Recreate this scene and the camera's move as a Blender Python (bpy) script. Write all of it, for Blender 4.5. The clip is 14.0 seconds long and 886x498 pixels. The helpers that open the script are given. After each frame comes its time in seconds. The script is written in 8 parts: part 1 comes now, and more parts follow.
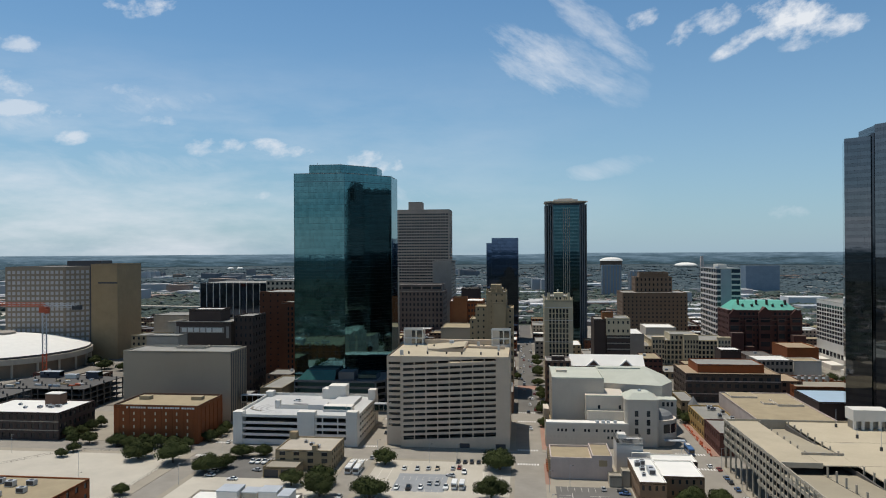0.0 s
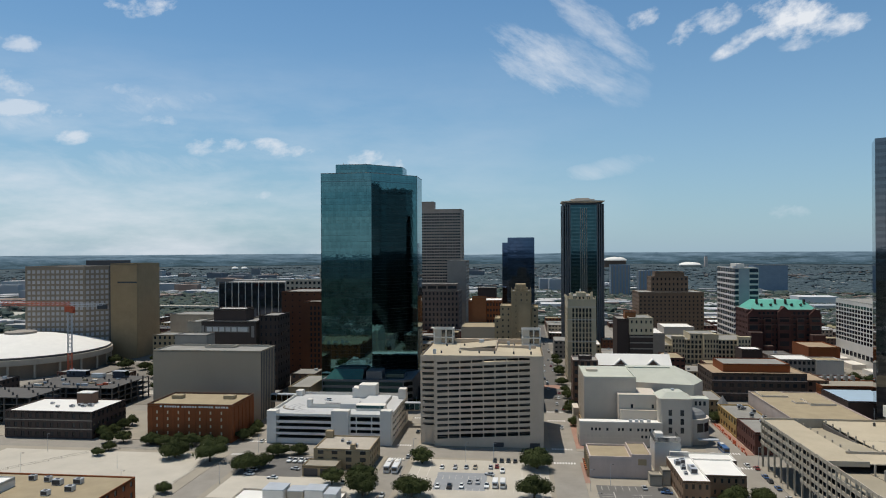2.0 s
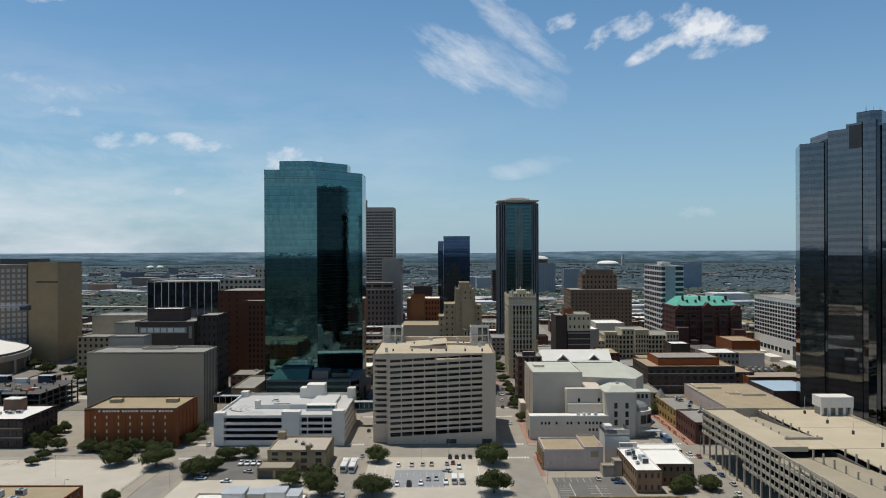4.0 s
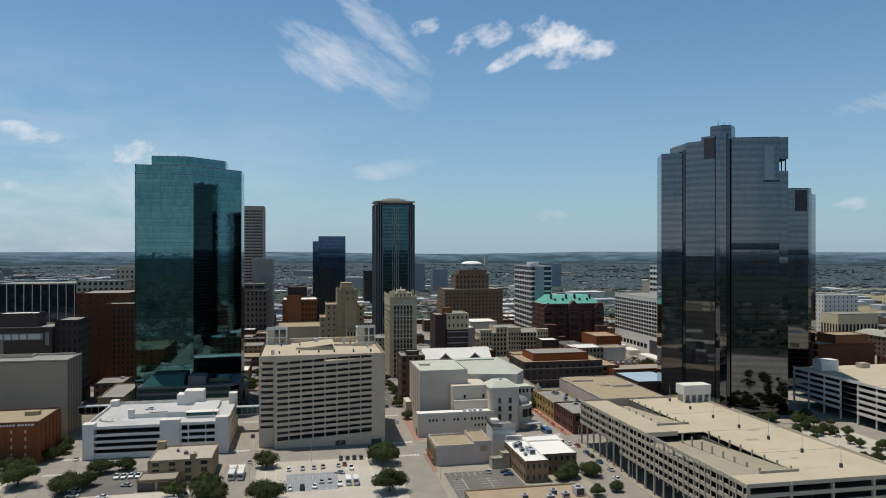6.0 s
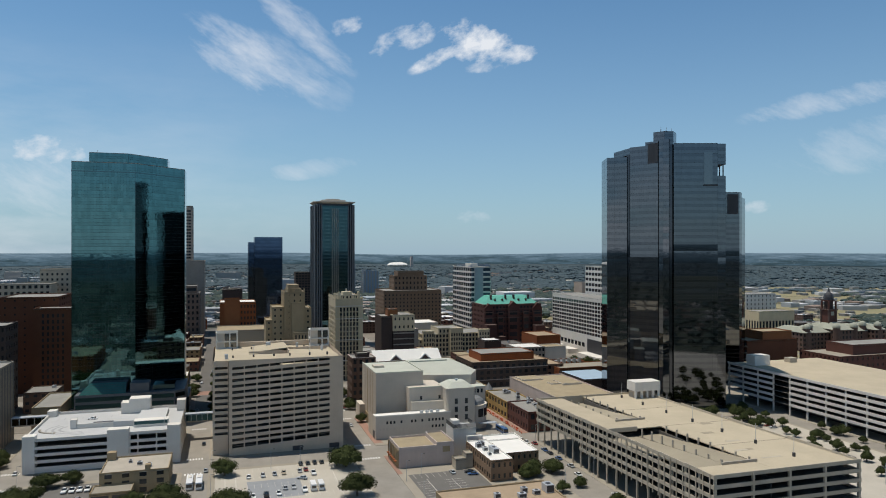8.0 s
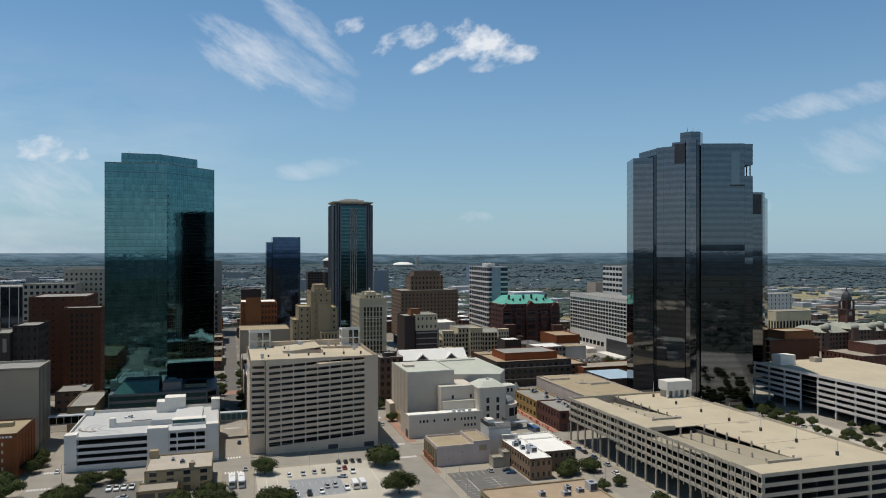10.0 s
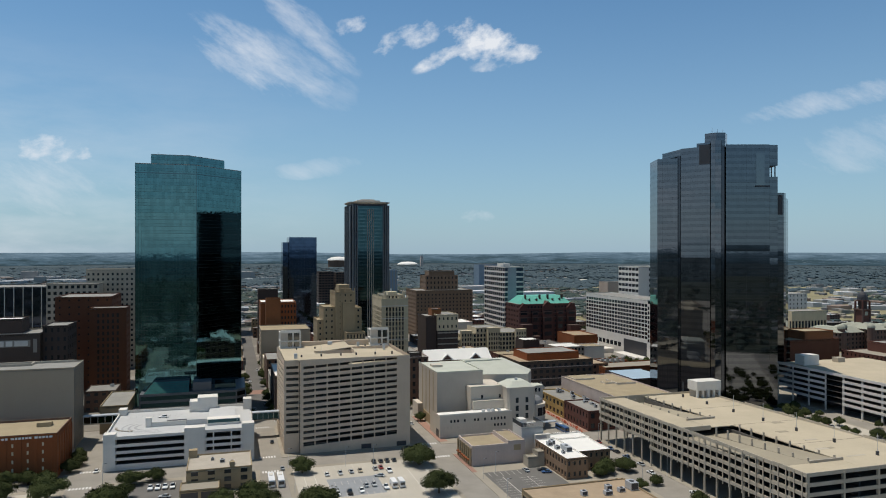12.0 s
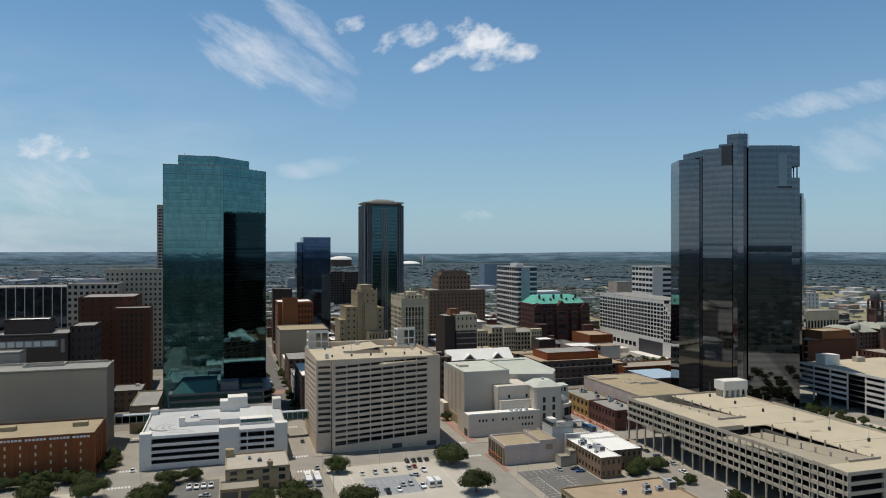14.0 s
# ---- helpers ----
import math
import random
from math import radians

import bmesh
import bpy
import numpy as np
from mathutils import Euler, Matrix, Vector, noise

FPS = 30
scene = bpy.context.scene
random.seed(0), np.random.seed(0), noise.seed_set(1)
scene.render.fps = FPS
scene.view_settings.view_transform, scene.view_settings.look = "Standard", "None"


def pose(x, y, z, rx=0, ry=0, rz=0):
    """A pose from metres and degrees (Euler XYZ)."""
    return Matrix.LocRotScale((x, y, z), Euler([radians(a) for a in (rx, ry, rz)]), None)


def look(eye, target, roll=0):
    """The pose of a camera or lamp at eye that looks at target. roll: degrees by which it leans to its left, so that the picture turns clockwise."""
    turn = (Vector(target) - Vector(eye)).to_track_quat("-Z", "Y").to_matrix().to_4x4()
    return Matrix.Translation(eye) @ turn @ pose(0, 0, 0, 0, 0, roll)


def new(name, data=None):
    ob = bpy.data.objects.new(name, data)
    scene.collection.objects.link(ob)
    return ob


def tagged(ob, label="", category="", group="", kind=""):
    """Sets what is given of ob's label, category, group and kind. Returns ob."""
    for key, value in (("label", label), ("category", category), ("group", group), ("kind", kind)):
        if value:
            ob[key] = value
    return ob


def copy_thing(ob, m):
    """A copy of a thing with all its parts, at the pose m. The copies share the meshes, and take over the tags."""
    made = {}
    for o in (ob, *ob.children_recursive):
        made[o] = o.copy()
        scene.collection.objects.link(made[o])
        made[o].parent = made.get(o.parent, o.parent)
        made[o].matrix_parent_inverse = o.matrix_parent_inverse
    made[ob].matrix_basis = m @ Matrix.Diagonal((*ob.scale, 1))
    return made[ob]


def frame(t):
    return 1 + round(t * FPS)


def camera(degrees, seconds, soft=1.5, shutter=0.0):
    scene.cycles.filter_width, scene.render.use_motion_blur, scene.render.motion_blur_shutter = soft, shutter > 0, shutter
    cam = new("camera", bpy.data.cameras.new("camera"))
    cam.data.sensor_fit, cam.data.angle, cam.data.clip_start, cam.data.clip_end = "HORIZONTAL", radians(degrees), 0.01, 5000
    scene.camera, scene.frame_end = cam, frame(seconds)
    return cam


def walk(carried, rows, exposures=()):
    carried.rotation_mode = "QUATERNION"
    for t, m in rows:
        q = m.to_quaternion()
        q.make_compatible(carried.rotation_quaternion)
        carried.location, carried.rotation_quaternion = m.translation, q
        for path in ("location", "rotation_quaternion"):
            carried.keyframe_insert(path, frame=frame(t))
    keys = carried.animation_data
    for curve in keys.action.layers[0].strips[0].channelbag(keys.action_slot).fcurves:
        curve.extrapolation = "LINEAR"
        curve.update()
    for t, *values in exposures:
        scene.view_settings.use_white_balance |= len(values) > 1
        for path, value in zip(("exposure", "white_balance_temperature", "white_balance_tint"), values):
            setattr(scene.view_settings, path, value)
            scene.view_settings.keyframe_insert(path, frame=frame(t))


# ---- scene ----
cam = camera(64.3, 14.0, soft=1.05)
PATH = [
    (0, (1.613, -1.061, 99.468), (1.39, 0.926, 99.471), -0.3),
    (0.5, (-2.355, -1.828, 99.304), (-2.579, 0.159, 99.308), -0.3),
    (1, (-6.856, -2.564, 99.075), (-7.079, -0.577, 99.078), -0.2),
    (1.5, (-11.007, -3.184, 99.256), (-11.231, -1.196, 99.259), -0.2),
    (2, (-14.982, -3.822, 99.482), (-15.207, -1.835, 99.484), -0.3),
    (2.2, (-16.6, -4.02, 99.46), (-16.825, -2.033, 99.462), -0.3),
    (4.3, (-33.4, -6.25, 99.3), (-33.381, -4.25, 99.297), -0.2),
    (4.5, (-34.963, -6.463, 99.269), (-34.931, -4.463, 99.266), -0.2),
    (5, (-38.186, -6.637, 98.954), (-38.014, -4.644, 98.954), -0.2),
    (5.5, (-42.974, -6.622, 99.431), (-42.75, -4.635, 99.428), -0.1),
    (6, (-44.217, -6.827, 99.219), (-43.837, -4.863, 99.217), -0.0),
    (6.5, (-50.299, -4.653, 98.981), (-49.726, -2.737, 98.978), -0.1),
    (7, (-54.573, -3.776, 99.291), (-53.974, -1.868, 99.29), -0.1),
    (7.5, (-58.574, -2.993, 99.435), (-57.976, -1.085, 99.435), -0.0),
    (8, (-62.201, -2.397, 99.342), (-61.608, -0.487, 99.343), -0.0),
    (10.5, (-81.743, 0.926, 99.541), (-81.159, 2.839, 99.541), 0.0),
    (11, (-85.36, 1.639, 99.767), (-84.778, 3.553, 99.766), -0.0),
    (11.5, (-89.5, 2.16, 99.851), (-88.917, 4.073, 99.85), 0.0),
    (12, (-93.367, 2.639, 100.134), (-92.785, 4.553, 100.133), 0.0),
    (12.5, (-97.349, 3.252, 100.44), (-96.766, 5.165, 100.437), 0.1),
    (13, (-101.278, 3.99, 100.682), (-100.694, 5.903, 100.678), 0.1),
    (13.5, (-105.365, 4.545, 100.835), (-104.78, 6.457, 100.831), 0.1),
    (14, (-109.026, 5.056, 100.829), (-108.442, 6.968, 100.826), 0.0),
]
walk(cam, [(t, look(eye, target, roll)) for t, eye, target, roll in PATH])

# ---- world, sun, exposure ----
SUN_DIR = Vector((-0.215, 0.15, 1.0)).normalized()
scene.view_settings.exposure = 0.0


def build_world():
    w = bpy.data.worlds.new("sky")
    scene.world = w
    w.use_nodes = True
    n, l = w.node_tree.nodes, w.node_tree.links
    n.clear()
    out, bg = n.new("ShaderNodeOutputWorld"), n.new("ShaderNodeBackground")
    sky = n.new("ShaderNodeTexSky")
    sky.sky_type, sky.sun_disc = "NISHITA", False
    sky.sun_elevation = math.asin(SUN_DIR.z)
    sky.sun_rotation = math.atan2(SUN_DIR.x, SUN_DIR.y)
    sky.altitude, sky.air_density, sky.dust_density, sky.ozone_density = 200, 1.0, 0.6, 1.0
    geo = n.new("ShaderNodeTexCoord")
    sep = n.new("ShaderNodeSeparateXYZ")
    l.new(geo.outputs["Generated"], sep.inputs[0])

    def math_node(op, a, b=None, clamp=False):
        m = n.new("ShaderNodeMath")
        m.operation, m.use_clamp = op, clamp
        for k, v in enumerate((a, b)):
            if v is None:
                continue
            if isinstance(v, (int, float)):
                m.inputs[k].default_value = v
            else:
                l.new(v, m.inputs[k])
        return m.outputs[0]

    # azimuth from the y axis (positive to the right) and elevation, both as tangents on a flat plane of view
    az = math_node("ARCTAN2", sep.outputs[0], sep.outputs[1])
    hor = math_node("SQRT", math_node("ADD", math_node("MULTIPLY", sep.outputs[0], sep.outputs[0]), math_node("MULTIPLY", sep.outputs[1], sep.outputs[1])))
    el = math_node("ARCTAN2", sep.outputs[2], hor)
    comb = n.new("ShaderNodeCombineXYZ")
    l.new(az, comb.inputs[0])
    l.new(el, comb.inputs[1])

    def noise_at(scale, sx, sy, detail=6, rough=0.6, off=0.0, rot=0.0):
        mp = n.new("ShaderNodeMapping")
        mp.vector_type = "TEXTURE"
        mp.inputs["Scale"].default_value = (1 / sx, 1 / sy, 1)
        mp.inputs["Location"].default_value = (off, off * 0.7, off)
        mp.inputs["Rotation"].default_value = (0, 0, rot)
        l.new(comb.outputs[0], mp.inputs[0])
        t = n.new("ShaderNodeTexNoise")
        t.inputs["Scale"].default_value, t.inputs["Detail"].default_value, t.inputs["Roughness"].default_value = scale, detail, rough
        l.new(mp.outputs[0], t.inputs[0])
        return t.outputs[0]

    wisp = noise_at(10, 1.0, 2.6, 12, 0.68, 3.1, -0.5)
    puff = noise_at(20, 1.0, 1.5, 12, 0.6, 7.7, 0.3)
    cloud = None
    for a, e, ra, re, tilt, amount, kind in CLOUDS:
        a, e, ra, re, tilt = (radians(v) for v in (a, e, ra * 1.4, re * 1.5, tilt))
        da, de = math_node("SUBTRACT", az, a), math_node("SUBTRACT", el, e)
        u = math_node("ADD", math_node("MULTIPLY", da, math.cos(tilt) / ra), math_node("MULTIPLY", de, math.sin(tilt) / ra))
        v = math_node("ADD", math_node("MULTIPLY", da, -math.sin(tilt) / re), math_node("MULTIPLY", de, math.cos(tilt) / re))
        r2 = math_node("ADD", math_node("MULTIPLY", u, u), math_node("MULTIPLY", v, v))
        fall = math_node("SUBTRACT", 1.0, r2)
        src = puff if kind else wisp
        lift = 0.4 if kind == 2 else 0.3
        d = math_node("SUBTRACT", math_node("ADD", math_node("MULTIPLY", src, 1.5 if kind else 1.3), math_node("MULTIPLY", fall, lift)), 0.88 if kind else 0.71)
        d = math_node("MULTIPLY", d, 3.2 if kind else 2.1, True)
        d = math_node("MULTIPLY", math_node("MULTIPLY", d, amount), math_node("MULTIPLY", fall, 3.0, True), True)
        cloud = d if cloud is None else math_node("MAXIMUM", cloud, d)
    # thin veil low over the horizon, thicker to the left
    veil = math_node("SUBTRACT", 1.0, math_node("MULTIPLY", math_node("ABSOLUTE", el), 1 / radians(16.0)), True)
    side = math_node("ADD", 0.22, math_node("MULTIPLY", math_node("SUBTRACT", radians(2.0), az), 1.5), True)
    veiln = noise_at(5, 1.0, 3.5, 7, 0.6, 1.3)
    veil = math_node("MULTIPLY", math_node("MULTIPLY", veil, side), math_node("MULTIPLY", math_node("SUBTRACT", veiln, 0.36), 2.4, True))
    veil = math_node("MULTIPLY", veil, 1.0, True)
    cloud = math_node("MAXIMUM", cloud, veil)
    haze = math_node("POWER", math_node("SUBTRACT", 1.0, math_node("MULTIPLY", math_node("ABSOLUTE", el), 1 / radians(28.0)), True), 2.0)
    hz = n.new("ShaderNodeMix")
    hz.data_type = "RGBA"
    l.new(math_node("MULTIPLY", haze, HAZE), hz.inputs["Factor"])
    tint = n.new("ShaderNodeMix")
    tint.data_type, tint.blend_type = "RGBA", "MULTIPLY"
    tint.inputs["Factor"].default_value = 1.0
    l.new(sky.outputs[0], tint.inputs["A"])
    tint.inputs["B"].default_value = SKY_TINT
    deep = n.new("ShaderNodeMix")
    deep.data_type, deep.blend_type = "RGBA", "MULTIPLY"
    l.new(math_node("MULTIPLY", math_node("SUBTRACT", el, radians(20.0)), 1 / radians(40.0), True), deep.inputs["Factor"])
    l.new(tint.outputs["Result"], deep.inputs["A"])
    deep.inputs["B"].default_value = ZENITH
    l.new(deep.outputs["Result"], hz.inputs["A"])
    hz.inputs["B"].default_value = HAZE_COLOUR
    mix = n.new("ShaderNodeMix")
    mix.data_type = "RGBA"
    l.new(cloud, mix.inputs["Factor"])
    l.new(hz.outputs["Result"], mix.inputs["A"])
    mix.inputs["B"].default_value = CLOUD_COLOUR
    l.new(mix.outputs["Result"], bg.inputs[0])
    bg.inputs[1].default_value = SKY_STRENGTH
    l.new(bg.outputs[0], out.inputs[0])


# azimuth, elevation, half width, half height, tilt (degrees), amount, puffy
CLOUDS = [
    (1.9, 14.6, 4.4, 1.6, -24, 0.7, 0),
    (4.8, 14.0, 3.9, 1.5, -26, 0.46, 0),
    (8.6, 12.2, 1.6, 1.0, -35, 0.26, 0),
    (5.6, 17.4, 4.6, 0.95, -38, 0.6, 0),
    (3.4, 19.8, 2.4, 0.9, -45, 0.6, 0),
    (20.0, 16.2, 2.4, 1.35, -12, 1.0, 2),
    (22.0, 15.3, 2.9, 0.6, 4, 0.85, 1),
    (17.0, 15.3, 2.2, 0.5, 26, 0.85, 2),
    (14.2, 16.6, 2.9, 0.75, 20, 0.75, 1),
    (9.6, 17.4, 1.2, 0.6, 10, 0.7, 1),
    (20.6, 14.6, 1.8, 0.4, 4, 0.6, 1),
    (-30.1, 17.9, 2.6, 0.75, 6, 0.85, 1),
    (-37.5, 14.3, 1.3, 0.5, 0, 0.6, 1),
    (-24.3, 7.9, 1.9, 0.6, 0, 0.6, 1),
    (-19.8, 8.0, 2.7, 0.6, -4, 0.7, 1),
    (-12.2, 6.9, 2.2, 0.9, 0, 0.75, 1),
    (-12.7, 4.6, 4.5, 1.8, 0, 0.5, 0),
    (-25.6, 3.5, 1.4, 0.4, 0, 0.5, 1),
    (-20.5, 4.3, 1.0, 0.35, 0, 0.5, 1),
    (-28.0, 11.2, 3.2, 0.8, 6, 0.4, 0),
    (-36.6, 9.0, 3.0, 0.6, 0, 0.5, 0),
    (-38.0, 11.6, 2.0, 0.7, 0, 0.6, 1),
    (-36.5, 5.0, 5.0, 1.6, 0, 0.45, 0),
    (-30.0, 6.2, 5.0, 1.0, 0, 0.35, 0),
    (7.6, 6.5, 2.7, 0.6, 8, 0.28, 0),
    (5.2, 6.1, 1.6, 0.5, 0, 0.35, 0),
    (19.5, 2.6, 1.2, 0.45, 0, 0.35, 1),
    (46.5, 10.6, 5.0, 0.7, 9, 0.6, 0),
    (49.0, 7.4, 5.0, 1.4, 8, 0.4, 0),
    (41.0, 3.2, 1.1, 0.4, 0, 0.5, 1),
    (-30.4, 11.8, 1.5, 0.5, 4, 0.4, 1),
    (-27.4, 11.1, 1.7, 0.6, 12, 0.5, 1),
    (-28.4, 9.8, 1.3, 0.4, 0, 0.5, 1),
    (-23.6, 8.2, 2.2, 0.5, -4, 0.75, 1),
    (-34.6, 8.3, 1.8, 0.5, 0, 0.7, 1),
    (-33.4, 3.3, 1.5, 0.5, 6, 0.6, 1),
    (-37.2, 9.9, 3.6, 0.5, 0, 0.6, 1),
    (-100.0, 25.0, 22.0, 7.0, 10, 0.5, 0),
    (-170.0, 32.0, 20.0, 8.0, -12, 0.5, 0),
    (110.0, 22.0, 25.0, 6.0, 6, 0.5, 0),
]
HAZE, HAZE_COLOUR, CLOUD_COLOUR, SKY_STRENGTH = 0.72, (4.1, 5.55, 7.0, 1), (8.6, 9.0, 9.6, 1), 0.09
SKY_TINT, ZENITH = (0.645, 0.985, 1.14, 1), (0.48, 0.47, 0.43, 1)
build_world()
sun = new("sun", bpy.data.lights.new("sun", "SUN"))
sun.data.energy, sun.data.angle, sun.data.color = 3.6, radians(0.53), (1.0, 0.94, 0.845)
sun.matrix_world = look(SUN_DIR * 400, (0, 0, 0))

# ---- materials ----


def mat(name, colour, rough=0.85, metal=0.0, var=0.18, scales=(0.12, 2.5), bump=0.15, streak=0.0, spec=0.4, colour2=None, jitter=0.06, level=0.5):
    """A surface with blotches, grain, rain streaks and a slight difference from piece to piece."""
    m = bpy.data.materials.new(name)
    m.use_nodes = True
    n, l = m.node_tree.nodes, m.node_tree.links
    b = n["Principled BSDF"]
    b.inputs["Roughness"].default_value, b.inputs["Metallic"].default_value = rough, metal
    b.inputs["Specular IOR Level"].default_value = spec
    tc = n.new("ShaderNodeTexCoord")

    def tex(scale, detail, stretch=(1, 1, 1)):
        mp = n.new("ShaderNodeMapping")
        mp.inputs["Scale"].default_value = stretch
        l.new(tc.outputs["Object"], mp.inputs[0])
        t = n.new("ShaderNodeTexNoise")
        t.inputs["Scale"].default_value, t.inputs["Detail"].default_value, t.inputs["Roughness"].default_value = scale, detail, 0.65
        l.new(mp.outputs[0], t.inputs[0])
        return t.outputs[0]

    def madd(a, k, c):
        q = n.new("ShaderNodeMath")
        q.operation = "MULTIPLY_ADD"
        l.new(a, q.inputs[0])
        q.inputs[1].default_value = k
        if isinstance(c, float):
            q.inputs[2].default_value = c
        else:
            l.new(c, q.inputs[2])
        return q.outputs[0]

    big, fine = tex(scales[0], 4), tex(scales[1], 3)
    f = madd(fine, 0.5, madd(big, 1.3, -0.9 + level))
    if streak:
        f = madd(tex(0.9, 3, (1, 1, 0.06)), streak, madd(f, 1.0, -0.5 * streak))
    oi = n.new("ShaderNodeObjectInfo")
    mx = n.new("ShaderNodeMix")
    mx.data_type, mx.clamp_factor = "RGBA", True
    l.new(f, mx.inputs["Factor"])
    c2 = colour2 or tuple(min(1, c * (1 + var)) for c in colour)
    mx.inputs["A"].default_value = (*(c * (1 - var) for c in colour), 1)
    mx.inputs["B"].default_value = (*c2, 1)
    hsv = n.new("ShaderNodeHueSaturation")
    l.new(madd(oi.outputs["Random"], 2 * jitter, 1.0 - jitter), hsv.inputs["Value"])
    l.new(mx.outputs["Result"], hsv.inputs["Color"])
    l.new(hsv.outputs[0], b.inputs["Base Color"])
    if bump:
        bp = n.new("ShaderNodeBump")
        bp.inputs["Strength"].default_value, bp.inputs["Distance"].default_value = bump, 0.05
        l.new(fine, bp.inputs["Height"])
        l.new(bp.outputs[0], b.inputs["Normal"])
    return m


def island(name, colours, rough=0.85, spec=0.3, grain=0.5):
    """Each loose piece takes one of the colours."""
    m = mat(name, colours[0], rough, spec=spec, bump=0)
    n, l = m.node_tree.nodes, m.node_tree.links
    g = n.new("ShaderNodeNewGeometry")
    r = n.new("ShaderNodeValToRGB")
    r.color_ramp.interpolation = "CONSTANT"
    e = r.color_ramp.elements
    while len(e) < len(colours):
        e.new(0.5)
    for k, c in enumerate(colours):
        e[k].position, e[k].color = k / len(colours), (*c, 1)
    l.new(g.outputs["Random Per Island"], r.inputs[0])
    t = n.new("ShaderNodeTexNoise")
    t.inputs["Scale"].default_value = grain
    mx = n.new("ShaderNodeMix")
    mx.data_type, mx.blend_type = "RGBA", "MULTIPLY"
    mx.inputs["Factor"].default_value = 0.6
    l.new(r.outputs[0], mx.inputs["A"])
    l.new(t.outputs[0], mx.inputs["B"])
    q = n.new("ShaderNodeHueSaturation")
    q.inputs["Value"].default_value = 1.45
    l.new(mx.outputs["Result"], q.inputs["Color"])
    l.new(q.outputs[0], n["Principled BSDF"].inputs["Base Color"])
    return m


def mirror_glass(name, tint, rough=0.03, spread=0.13, wave=0.02):
    """Coated reflective glass: panes differ a little, and bow a little."""
    m = bpy.data.materials.new(name)
    m.use_nodes = True
    n, l = m.node_tree.nodes, m.node_tree.links
    b = n["Principled BSDF"]
    b.inputs["Metallic"].default_value, b.inputs["Roughness"].default_value = 1.0, rough
    g = n.new("ShaderNodeNewGeometry")
    mx = n.new("ShaderNodeMix")
    mx.data_type = "RGBA"
    l.new(g.outputs["Random Per Island"], mx.inputs["Factor"])
    mx.inputs["A"].default_value = (*(c * (1 - spread) for c in tint), 1)
    mx.inputs["B"].default_value = (*(min(1, c * (1 + spread)) for c in tint), 1)
    l.new(mx.outputs["Result"], b.inputs["Base Color"])
    tc = n.new("ShaderNodeTexCoord")
    t = n.new("ShaderNodeTexNoise")
    t.inputs["Scale"].default_value, t.inputs["Detail"].default_value = 0.45, 2
    l.new(tc.outputs["Object"], t.inputs[0])
    bp = n.new("ShaderNodeBump")
    bp.inputs["Strength"].default_value, bp.inputs["Distance"].default_value = wave, 0.4
    l.new(t.outputs[0], bp.inputs["Height"])
    l.new(bp.outputs[0], b.inputs["Normal"])
    return m


